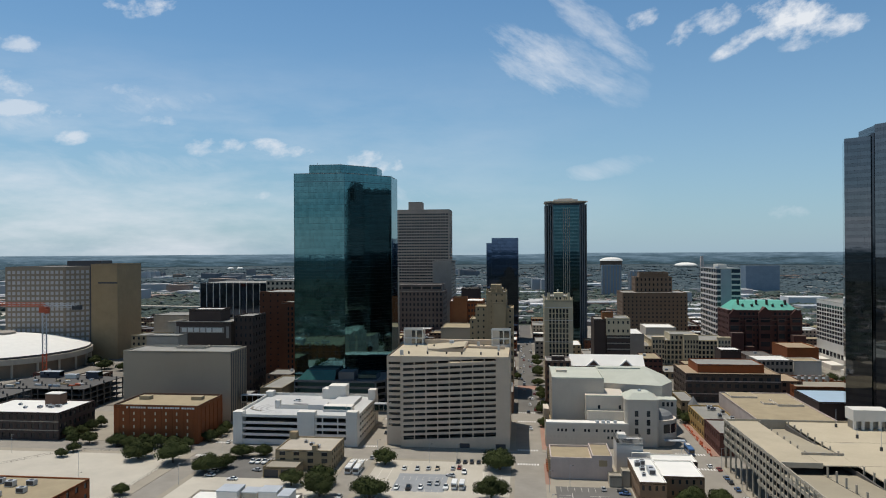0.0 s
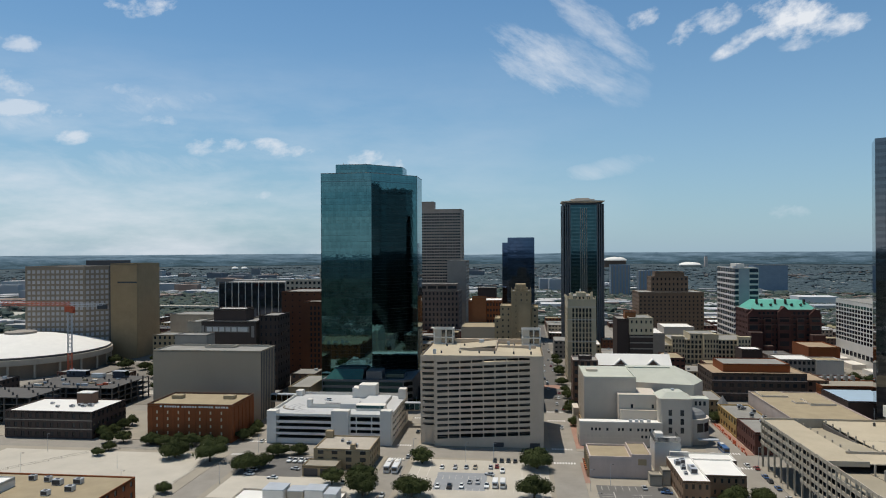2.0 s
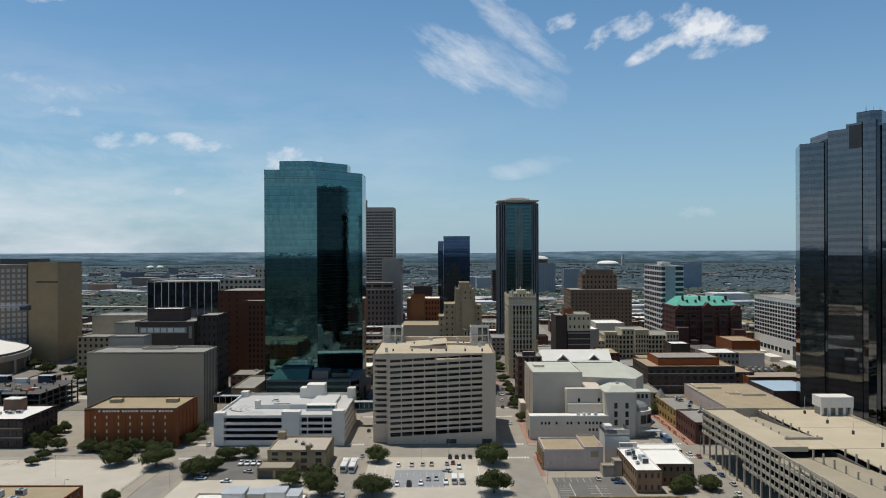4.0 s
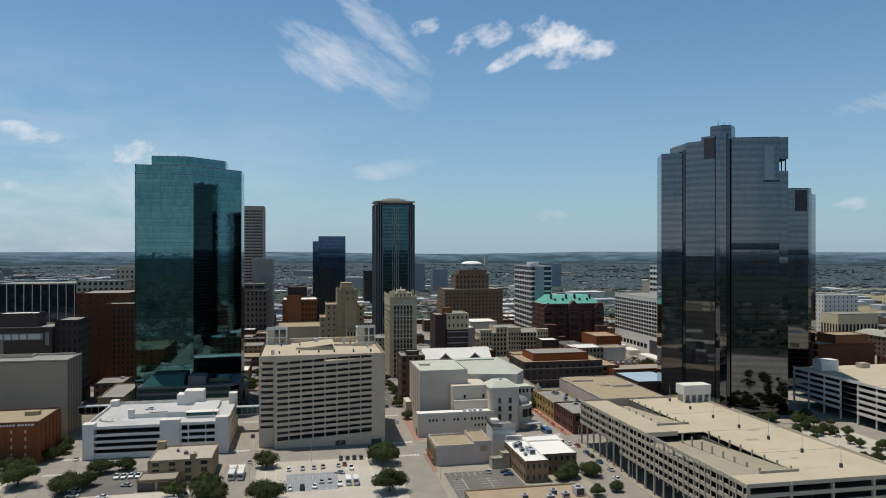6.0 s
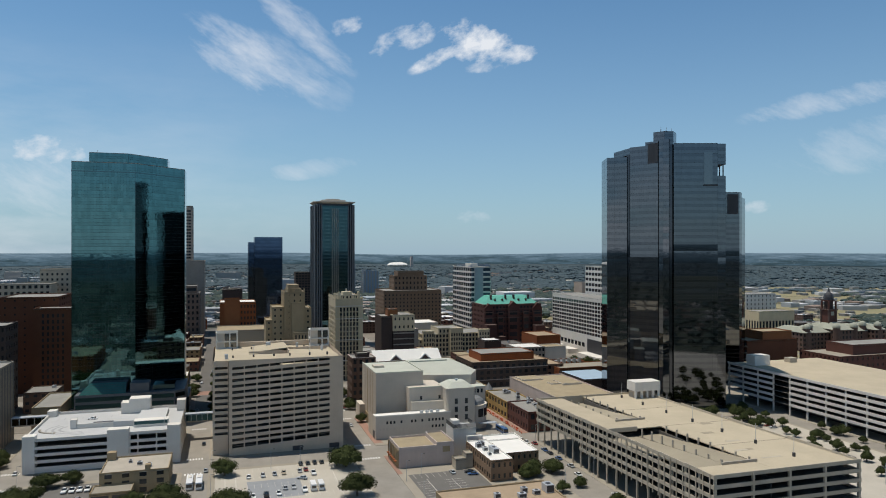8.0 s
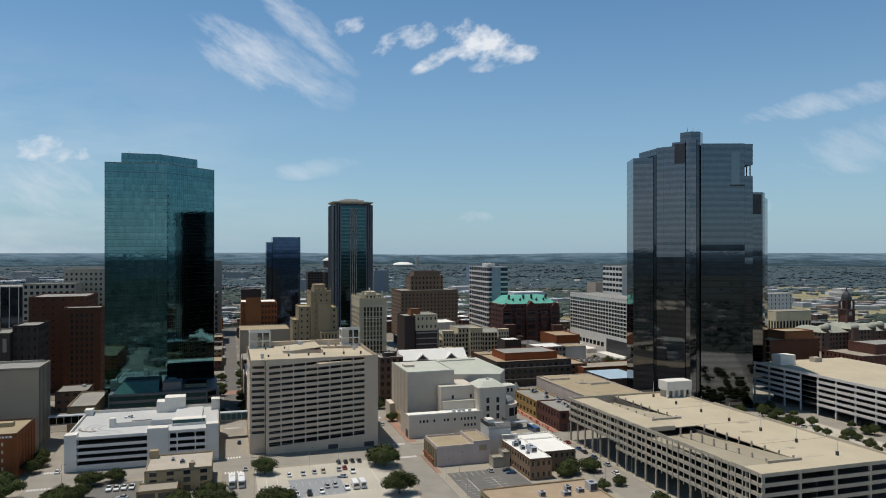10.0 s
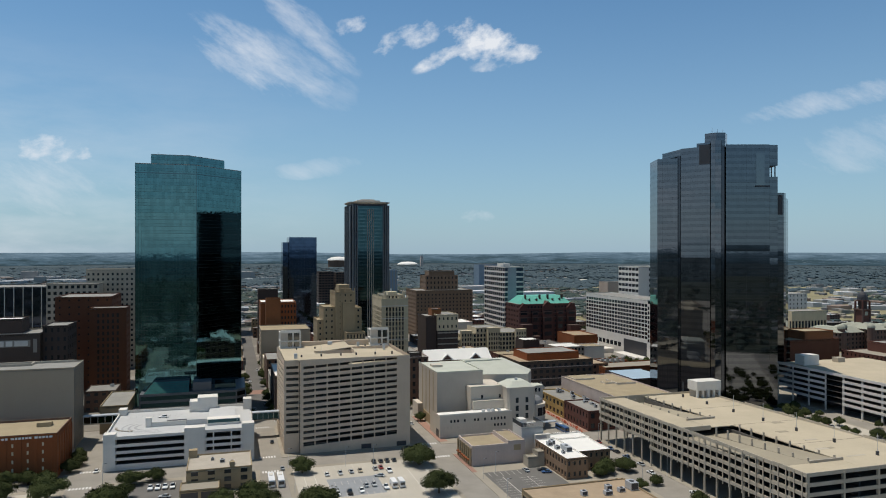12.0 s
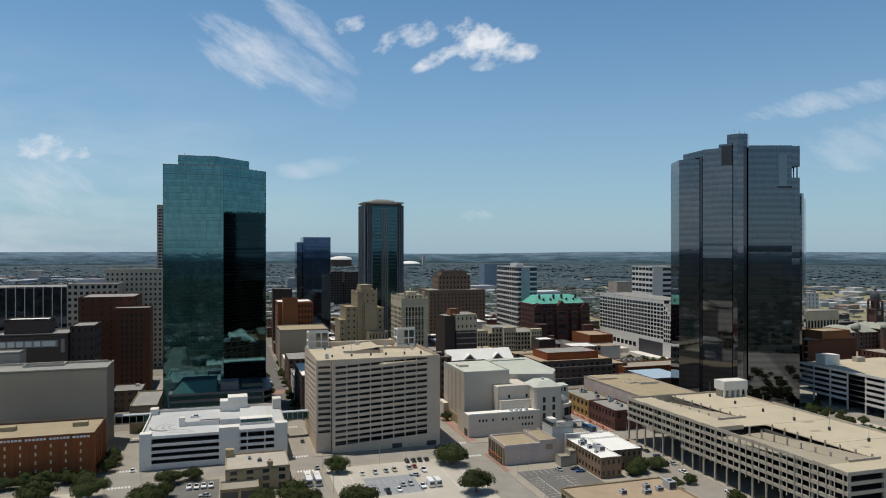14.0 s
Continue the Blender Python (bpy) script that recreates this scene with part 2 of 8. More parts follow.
M = dict(
    concrete=mat("concrete", (0.4, 0.355, 0.29), streak=0.5),
    garage_conc=mat("garage_concrete", (0.56, 0.45, 0.34), streak=0.45, var=0.12),
    # grey darkened to stand for the shade inside garages; also deck joints
    inside=mat("shade_and_joint_grey", (0.11, 0.1, 0.088)),
    # darker deck tone for ramps and patches
    deck_dark=mat("darker_deck", (0.33, 0.285, 0.205), scales=(0.05, 1.2)),
    slate=mat("slate_roof", (0.2, 0.205, 0.205), rough=0.6),
    concrete_warm=mat("warm_concrete", (0.44, 0.385, 0.3), streak=0.4),
    deck=mat("parking_deck", (0.47, 0.4, 0.285), scales=(0.05, 1.2)),
    white_conc=mat("white_concrete", (0.68, 0.645, 0.585), streak=0.35, var=0.1),
    white_deck=mat("white_deck", (0.5, 0.5, 0.49), scales=(0.05, 1.5), var=0.14),
    worn_grey=mat("tyre_worn_deck", (0.36, 0.36, 0.36), scales=(0.3, 2), var=0.3),
    white_roof=mat("white_membrane", (0.76, 0.74, 0.69), var=0.08, scales=(0.15, 2)),
    cream=mat("cream_limestone", (0.57, 0.48, 0.325), streak=0.5),
    yellow=mat("buff_brick", (0.34, 0.26, 0.155), streak=0.4),
    stucco=mat("white_stucco", (0.56, 0.5, 0.42), streak=0.45, var=0.1),
    taupe=mat("taupe_panel", (0.37, 0.315, 0.24), var=0.08, streak=0.25, scales=(0.04, 3)),
    pinkish=mat("mauve_stucco", (0.52, 0.43, 0.38), streak=0.35),
    brick_red=mat("red_brick", (0.245, 0.072, 0.021), streak=0.4, scales=(0.15, 5)),
    brick_maroon=mat("maroon_brick", (0.12, 0.05, 0.038), streak=0.4, scales=(0.15, 5)),
    brick_rust=mat("rust_brick", (0.13, 0.048, 0.023), streak=0.4, scales=(0.15, 5)),
    brick_brown=mat("brown_brick", (0.15, 0.09, 0.062), streak=0.4, scales=(0.15, 5)),
    brick_orange=mat("orange_brick", (0.25, 0.098, 0.038), streak=0.3, scales=(0.15, 5)),
    hotel_brick=mat("hotel_brown_brick", (0.2, 0.135, 0.09), streak=0.4, scales=(0.15, 5)),
    brick_shop=mat("tan_brown_brick", (0.26, 0.165, 0.1), streak=0.4, scales=(0.15, 5)),
    ochre=mat("ochre_stucco", (0.4, 0.27, 0.1), streak=0.4),
    pale_blue_roof=mat("pale_blue_metal", (0.36, 0.47, 0.56), rough=0.45, spec=0.5, bump=0, var=0.08),
    brick_umber=mat("umber_brick", (0.085, 0.06, 0.047), streak=0.4, scales=(0.15, 5)),
    brick_courts=mat("dark_red_brick", (0.088, 0.037, 0.03), streak=0.4, scales=(0.15, 5)),
    brick_dark=mat("dark_brick", (0.062, 0.043, 0.036), streak=0.4),
    raw_conc=mat("raw_concrete", (0.1, 0.093, 0.085), streak=0.4),
    rose_stone=mat("rose_granite", (0.125, 0.078, 0.064), streak=0.3),
    weathered=mat("weathered_sage_copper", (0.34, 0.345, 0.28), var=0.2),
    tan_wall=mat("tan_precast", (0.33, 0.235, 0.13), streak=0.3),
    granite=mat("pale_granite", (0.31, 0.275, 0.235), streak=0.2),
    burnett=mat("brown_precast", (0.38, 0.305, 0.25), streak=0.2),
    hotel_wall=mat("brown_grey_precast", (0.24, 0.19, 0.14), streak=0.3),
    pale_panel=mat("pale_window_panel", (0.42, 0.4, 0.385), jitter=0.14, rough=0.6),
    blue_grey=mat("blue_grey_cladding", (0.3, 0.335, 0.365), rough=0.6),
    bank_stone=mat("brown_bank_stone", (0.17, 0.13, 0.108), streak=0.4),
    office_window=mat("tinted_window", (0.045, 0.062, 0.085), rough=0.12, spec=0.6, bump=0, jitter=0.4),
    tan_roof=mat("gravel_roof", (0.325, 0.262, 0.165), scales=(0.12, 3), var=0.22),
    pink_roof=mat("tan_membrane", (0.36, 0.27, 0.178), scales=(0.2, 3), var=0.22),
    dark_roof=mat("tarred_roof", (0.12, 0.115, 0.108), scales=(0.1, 3), var=0.35),
    grey_roof=mat("grey_roof", (0.26, 0.25, 0.225), scales=(0.1, 3), var=0.25),
    green_roof=mat("verdigris_copper", (0.12, 0.42, 0.33), rough=0.6, var=0.2),
    sage_roof=mat("sage_membrane", (0.49, 0.5, 0.425), var=0.12, scales=(0.1, 1.5)),
    dark_metal=mat("dark_metal", (0.05, 0.05, 0.055), rough=0.5, bump=0),
    pale_metal=mat("galvanised_metal", (0.5, 0.52, 0.54), rough=0.45, metal=0.3, bump=0),
    window=mat("window_glass", (0.02, 0.025, 0.03), rough=0.15, spec=0.45, bump=0, jitter=0.5),
    blue_glass=mirror_glass("blue_glass", (0.068, 0.1, 0.165)),
    teal_glass=mirror_glass("teal_glass", (0.095, 0.2, 0.215), wave=0.022),
    black_glass=mirror_glass("smoked_glass", (0.146, 0.155, 0.17), wave=0.012, spread=0.05),
    teal_spandrel=mirror_glass("teal_spandrel_glass", (0.088, 0.185, 0.2), 0.04, wave=0.022),
    black_spandrel=mirror_glass("smoked_spandrel_glass", (0.118, 0.127, 0.142), 0.05, wave=0.012, spread=0.05),
    blue_spandrel=mirror_glass("blue_spandrel_glass", (0.058, 0.087, 0.148), 0.05),
    green_spandrel=mirror_glass("green_spandrel_glass", (0.075, 0.125, 0.14), 0.08),
    slot_glass=mirror_glass("recess_glass", (0.07, 0.076, 0.088), 0.06, spread=0.05),
    panel_glass=mirror_glass("pale_panel_glass", (0.17, 0.18, 0.19), 0.1),
    dark_stone=mat("grey_granite", (0.115, 0.125, 0.135), rough=0.5, streak=0.2),
    green_canopy=mat("green_canopy_glass", (0.035, 0.125, 0.115), rough=0.2, spec=0.6, bump=0, var=0.25, scales=(0.3, 1.5)),
    dark_glass=mirror_glass("dark_strip_glass", (0.06, 0.075, 0.11)),
    green_glass=mirror_glass("green_glass", (0.035, 0.075, 0.088)),
    asphalt=mat("asphalt", (0.285, 0.26, 0.222), scales=(0.09, 2), var=0.24),
    asphalt_dark=mat("darker_asphalt", (0.13, 0.122, 0.11), scales=(0.06, 2), var=0.25),
    pave_shaded=mat("shaded_pavement", (0.2, 0.178, 0.148), scales=(0.05, 2), var=0.3),
    asphalt_new=mat("dark_asphalt", (0.14, 0.132, 0.12), scales=(0.06, 2), var=0.25),
    haze_blue=mat("haze_blue_panel", (0.2, 0.255, 0.31), rough=0.4),
    pave=mat("pavement_concrete", (0.31, 0.275, 0.218), scales=(0.08, 2.5), var=0.16),
    lot=mat("bleached_concrete", (0.46, 0.42, 0.35), scales=(0.06, 2.5), var=0.16),
    brickpave=mat("brick_paving", (0.3, 0.175, 0.13), scales=(0.2, 4)),
    paint=mat("road_paint", (0.72, 0.71, 0.68), var=0.25, scales=(0.5, 4)),
    faded=mat("faded_paint", (0.56, 0.53, 0.47), var=0.3, scales=(0.4, 4)),
    dry_grass=mat("dry_grass", (0.4, 0.33, 0.19), scales=(0.02, 0.5), var=0.35, bump=0, colour2=(0.24, 0.225, 0.115)),
    trunk=mat("bark", (0.11, 0.085, 0.06), scales=(1, 8)),
    leaf=mat("leaves", (0.05, 0.064, 0.024), scales=(0.25, 1.2), var=0.4, rough=0.9, spec=0.08, colour2=(0.074, 0.088, 0.032), jitter=0.22, bump=0),
    orange_steel=mat("orange_steel", (0.5, 0.1, 0.04), rough=0.5),
    rubber=mat("rubber", (0.025, 0.025, 0.025), bump=0),
    car_glass=mat("car_glass", (0.02, 0.025, 0.03), rough=0.08, spec=1.0, bump=0),
)
for key, c in dict(white=(0.78, 0.78, 0.77), silver=(0.42, 0.43, 0.44), black=(0.02, 0.02, 0.022), red=(0.25, 0.03, 0.025), blue=(0.04, 0.1, 0.24), tan=(0.4, 0.33, 0.24)).items():
    M["car_" + key] = mat("car_paint_" + key, c, rough=0.3, spec=0.7, bump=0, var=0.03)

# ---- mesh helpers ----


def thing(name, label, category, at=(0, 0, 0), group="", kind=""):
    ob = new(name)
    ob.location = at
    ob.empty_display_size = 1
    return tagged(ob, label, category, group, kind)


def mesh_from(name, verts, faces, material):
    me = bpy.data.meshes.new(name)
    me.from_pydata(verts, [], faces)
    me.materials.append(M[material] if isinstance(material, str) else material)
    me.update()
    return me


def part(name, data, material, parent, label="", at=(0, 0, 0), kind=""):
    """One mesh object under a thing. data: a bmesh, a mesh, or a Soup."""
    if isinstance(data, Soup):
        data = mesh_from(name, data.v, data.f, material)
    elif isinstance(data, bmesh.types.BMesh):
        me = bpy.data.meshes.new(name)
        data.to_mesh(me)
        data.free()
        me.materials.append(M[material] if isinstance(material, str) else material)
        data = me
    ob = new(name, data)
    ob.parent = parent
    ob.location = at
    return tagged(ob, label, kind=kind)


class Soup:
    """Vertices and faces collected in metres."""

    def __init__(self):
        self.v, self.f = [], []

    def quad(self, a, b, c, d):
        k = len(self.v)
        self.v += [tuple(a), tuple(b), tuple(c), tuple(d)]
        self.f.append((k, k + 1, k + 2, k + 3))

    def box(self, x0, x1, y0, y1, z0, z1, bottom=True):
        k = len(self.v)
        self.v += [(x0, y0, z0), (x1, y0, z0), (x1, y1, z0), (x0, y1, z0), (x0, y0, z1), (x1, y0, z1), (x1, y1, z1), (x0, y1, z1)]
        self.f += [(k + 4, k + 5, k + 6, k + 7), (k, k + 1, k + 5, k + 4), (k + 1, k + 2, k + 6, k + 5), (k + 2, k + 3, k + 7, k + 6), (k + 3, k, k + 4, k + 7)]
        if bottom:
            self.f.append((k + 3, k + 2, k + 1, k))
        return self

    def prism(self, pts, z0, z1, bottom=True):
        """pts: counter-clockwise outline."""
        k, n = len(self.v), len(pts)
        self.v += [(x, y, z0) for x, y in pts] + [(x, y, z1) for x, y in pts]
        self.f.append(tuple(range(k + n, k + 2 * n)))
        if bottom:
            self.f.append(tuple(range(k + n - 1, k - 1, -1)))
        for a in range(n):
            b = (a + 1) % n
            self.f.append((k + a, k + b, k + n + b, k + n + a))
        return self

    def along(self, p, q, w, z0, z1):
        """A bar of width w from p to q (plan), between two heights."""
        d = (Vector(q) - Vector(p)).normalized()
        s = Vector((d.y, -d.x)) * w / 2
        pts = [Vector(p) + s, Vector(q) + s, Vector(q) - s, Vector(p) - s]
        return self.prism([(a.x, a.y) for a in pts], z0, z1)

    def cyl(self, x, y, r, z0, z1, n=10, r1=None):
        r1 = r if r1 is None else r1
        k = len(self.v)
        for z, rr in ((z0, r), (z1, r1)):
            self.v += [(x + rr * math.cos(2 * math.pi * a / n), y + rr * math.sin(2 * math.pi * a / n), z) for a in range(n)]
        for a in range(n):
            b = (a + 1) % n
            self.f.append((k + a, k + b, k + n + b, k + n + a))
        self.f += [tuple(range(k + n, k + 2 * n)), tuple(range(k + n - 1, k - 1, -1))]
        return self


def side_frame(p, q):
    """Origin, unit along and outward unit of a wall that runs from p to q with the outside on its right."""
    p, q = Vector((p[0], p[1], 0)), Vector((q[0], q[1], 0))
    u = (q - p).normalized()
    return p, u, Vector((u.y, -u.x, 0)), (q - p).length


def window_wall(soup, p, q, z0, z1, cols, rows, wf=0.6, hf=0.6, depth=0.3, margin=0.0, low=0.0, high=0.0, sill=0.5):
    """Wall from p to q with a grid of openings cut in. Returns the panes: (centre, along, width, height)."""
    o, u, out, length = side_frame(p, q)
    panes = []
    up = Vector((0, 0, 1))

    def at(s, z, d=0.0):
        return o + u * s + up * z - out * d

    def flat(s0, s1, a, b):
        if s1 - s0 > 1e-4 and b - a > 1e-4:
            soup.quad(at(s0, a), at(s1, a), at(s1, b), at(s0, b))

    if not cols or not rows:
        flat(0, length, z0, z1)
        return panes
    flat(0, margin, z0, z1)
    flat(length - margin, length, z0, z1)
    flat(margin, length - margin, z0, z0 + low)
    flat(margin, length - margin, z1 - high, z1)
    cw, ch = (length - 2 * margin) / cols, (z1 - z0 - low - high) / rows
    w, h = cw * wf, ch * hf
    for j in range(rows):
        za = z0 + low + j * ch
        zb, zc, zd = za + (ch - h) * sill, za + (ch - h) * sill + h, za + ch
        flat(margin, length - margin, za, zb)
        flat(margin, length - margin, zc, zd)
        for i in range(cols):
            s = margin + i * cw
            a, b = s + (cw - w) / 2, s + (cw + w) / 2
            flat(s, a, zb, zc)
            flat(b, s + cw, zb, zc)
            soup.quad(at(a, zb), at(a, zb, depth), at(a, zc, depth), at(a, zc))
            soup.quad(at(b, zb, depth), at(b, zb), at(b, zc), at(b, zc, depth))
            soup.quad(at(a, zb), at(b, zb), at(b, zb, depth), at(a, zb, depth))
            soup.quad(at(a, zc, depth), at(b, zc, depth), at(b, zc), at(a, zc))
            panes.append((at((a + b) / 2, (zb + zc) / 2, depth - 0.03), u.copy(), w, h))
    return panes


PANES = {}


def pane_mesh(w, h, material):
    key = (round(w, 2), round(h, 2), material)
    if key not in PANES:
        s = Soup()
        s.box(-w / 2, w / 2, -0.03, 0.03, -h / 2, h / 2)
        PANES[key] = mesh_from("window", s.v, s.f, material)
    return PANES[key]


def put_panes(panes, root, material="window", most=48, name="window"):
    """Panes as parts; those past the limit joined."""
    panes = sorted(panes, key=lambda p: p[0].y)
    for c, u, w, h in panes[:most]:
        ob = new(name, pane_mesh(w, h, material))
        ob.parent = root
        ob.matrix_basis = Matrix.Translation(c) @ Matrix.Rotation(math.atan2(u.y, u.x), 4, "Z")
    if len(panes) > most:
        s = Soup()
        up = Vector((0, 0, 1))
        for c, u, w, h in panes[most:]:
            out = Vector((u.y, -u.x, 0)) * 0.03
            s.quad(c - u * w / 2 - up * h / 2 + out, c + u * w / 2 - up * h / 2 + out, c + u * w / 2 + up * h / 2 + out, c - u * w / 2 + up * h / 2 + out)
        part("window_glass", s, material, root, kind="stuff")


def roof_on(root, pts, z, material, wall_material, up=0.7, thick=0.35, coping=None):
    """A flat roof at z inside a parapet."""
    s = Soup()
    s.prism(pts, z - 0.3, z)
    part("roof", s, material, root)
    if up:
        s = Soup()
        n = len(pts)
        for a in range(n):
            p, q = Vector(pts[a]), Vector(pts[(a + 1) % n])
            d = (q - p).normalized()
            inn = Vector((-d.y, d.x)) * (thick / 2 + 0.003)
            s.along(p + inn + d * 0.003, q + inn - d * (thick + 0.006), thick, z - 0.2, z + up)
        part("parapet", s, coping or wall_material, root)


def rect(x0, x1, y0, y1):
    return [(x0, y0), (x1, y0), (x1, y1), (x0, y1)]


def block(name, label, category, x0, x1, y0, y1, z1, wall, roof="grey_roof", sides=None, z0=0.0, up=0.7, panes=True, glass="window", most=48, pts=None, root=None, group="", coping=None, wall_name="wall"):
    """A building with cut windows. sides: per side (front, right, back, left) a dict for window_wall, or None."""
    if root is None:
        root = thing(name, label, category, ((x0 + x1) / 2, (y0 + y1) / 2, 0), group)
    cx, cy = root.location.x, root.location.y
    pts = [(x - cx, y - cy) for x, y in (pts or rect(x0, x1, y0, y1))]
    sides = sides or [None] * len(pts)
    s, found = Soup(), []
    for a in range(len(pts)):
        w = sides[a % len(sides)]
        found += window_wall(s, pts[a], pts[(a + 1) % len(pts)], z0, z1, **(w or dict(cols=0, rows=0)))
    part(wall_name, s, wall, root)
    put_panes(found, root, glass, most)
    roof_on(root, pts, z1 - (0.6 if up else 0.0), roof, wall, up + 0.003 if up else 0, coping=coping)
    return root


def W(cols, rows, wf=0.55, hf=0.55, **k):
    return dict(cols=cols, rows=rows, wf=wf, hf=hf, **k)

# ---- ground, roads, pavements ----


def build_ground():
    s = Soup()
    rings = [0, 300, 600, 900, 1300, 1800, 2400, 3000, 3400, 3800, 4300, 4880]
    heights = [0, 0, 0, 0, 0, 0, 0, 0, 0, 1, 2, 2]
    n = 96
    s.v.append((0, 300, -0.05))
    for r, h in zip(rings[1:], heights[1:]):
        for a in range(n):
            t = 2 * math.pi * a / n
            k = noise.noise(Vector((math.cos(t) * 5.3, math.sin(t) * 2.3, r * 0.001)))
            s.v.append((r * math.cos(t), 300 + r * math.sin(t), -0.05 + h * (1 + 0.10 * k)))
    for a in range(n):
        s.f.append((0, 1 + a, 1 + (a + 1) % n))
    for j in range(len(rings) - 2):
        for a in range(n):
            b = (a + 1) % n
            s.f.append((1 + j * n + a, 1 + (j + 1) * n + a, 1 + (j + 1) * n + b, 1 + j * n + b))
    m = mat("city_ground", (0.2, 0.19, 0.17), scales=(0.01, 0.4), var=0.3, bump=0)
    n_, l = m.node_tree.nodes, m.node_tree.links
    tc = n_.new("ShaderNodeTexCoord")
    t1 = n_.new("ShaderNodeTexNoise")
    t1.inputs["Scale"].default_value, t1.inputs["Detail"].default_value, t1.inputs["Roughness"].default_value = 0.006, 9, 0.72
    l.new(tc.outputs["Object"], t1.inputs[0])
    r = n_.new("ShaderNodeValToRGB")
    e = r.color_ramp.elements
    e[0].position, e[0].color = 0.42, (0.022, 0.03, 0.02, 1)
    e[1].position, e[1].color = 0.66, (0.12, 0.11, 0.092, 1)
    k = e.new(0.52)
    k.color = (0.05, 0.06, 0.035, 1)
    l.new(t1.outputs[0], r.inputs[0])
    # woods beyond the town, distance haze painted into their bluish colour
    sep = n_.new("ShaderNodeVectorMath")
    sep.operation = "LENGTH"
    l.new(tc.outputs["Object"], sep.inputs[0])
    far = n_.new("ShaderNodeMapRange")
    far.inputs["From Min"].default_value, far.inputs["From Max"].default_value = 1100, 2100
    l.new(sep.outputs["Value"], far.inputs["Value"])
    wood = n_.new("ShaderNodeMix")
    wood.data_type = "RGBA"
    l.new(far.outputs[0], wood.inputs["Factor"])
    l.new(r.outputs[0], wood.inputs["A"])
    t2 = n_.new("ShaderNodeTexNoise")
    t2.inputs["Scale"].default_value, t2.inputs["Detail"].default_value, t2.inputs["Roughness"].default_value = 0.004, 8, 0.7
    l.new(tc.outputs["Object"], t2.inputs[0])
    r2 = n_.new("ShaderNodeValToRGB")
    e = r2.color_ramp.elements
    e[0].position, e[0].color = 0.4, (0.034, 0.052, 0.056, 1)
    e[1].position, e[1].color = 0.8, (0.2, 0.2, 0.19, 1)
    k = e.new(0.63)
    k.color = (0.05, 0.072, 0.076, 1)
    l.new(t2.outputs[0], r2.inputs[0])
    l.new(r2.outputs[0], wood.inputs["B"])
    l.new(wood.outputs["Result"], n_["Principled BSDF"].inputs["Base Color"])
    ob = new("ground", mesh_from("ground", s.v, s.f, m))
    for p in ob.data.polygons:
        p.use_smooth = True
    tagged(ob, "flat city ground running out to hazy wooded hills", "ground", kind="structure")


build_ground()


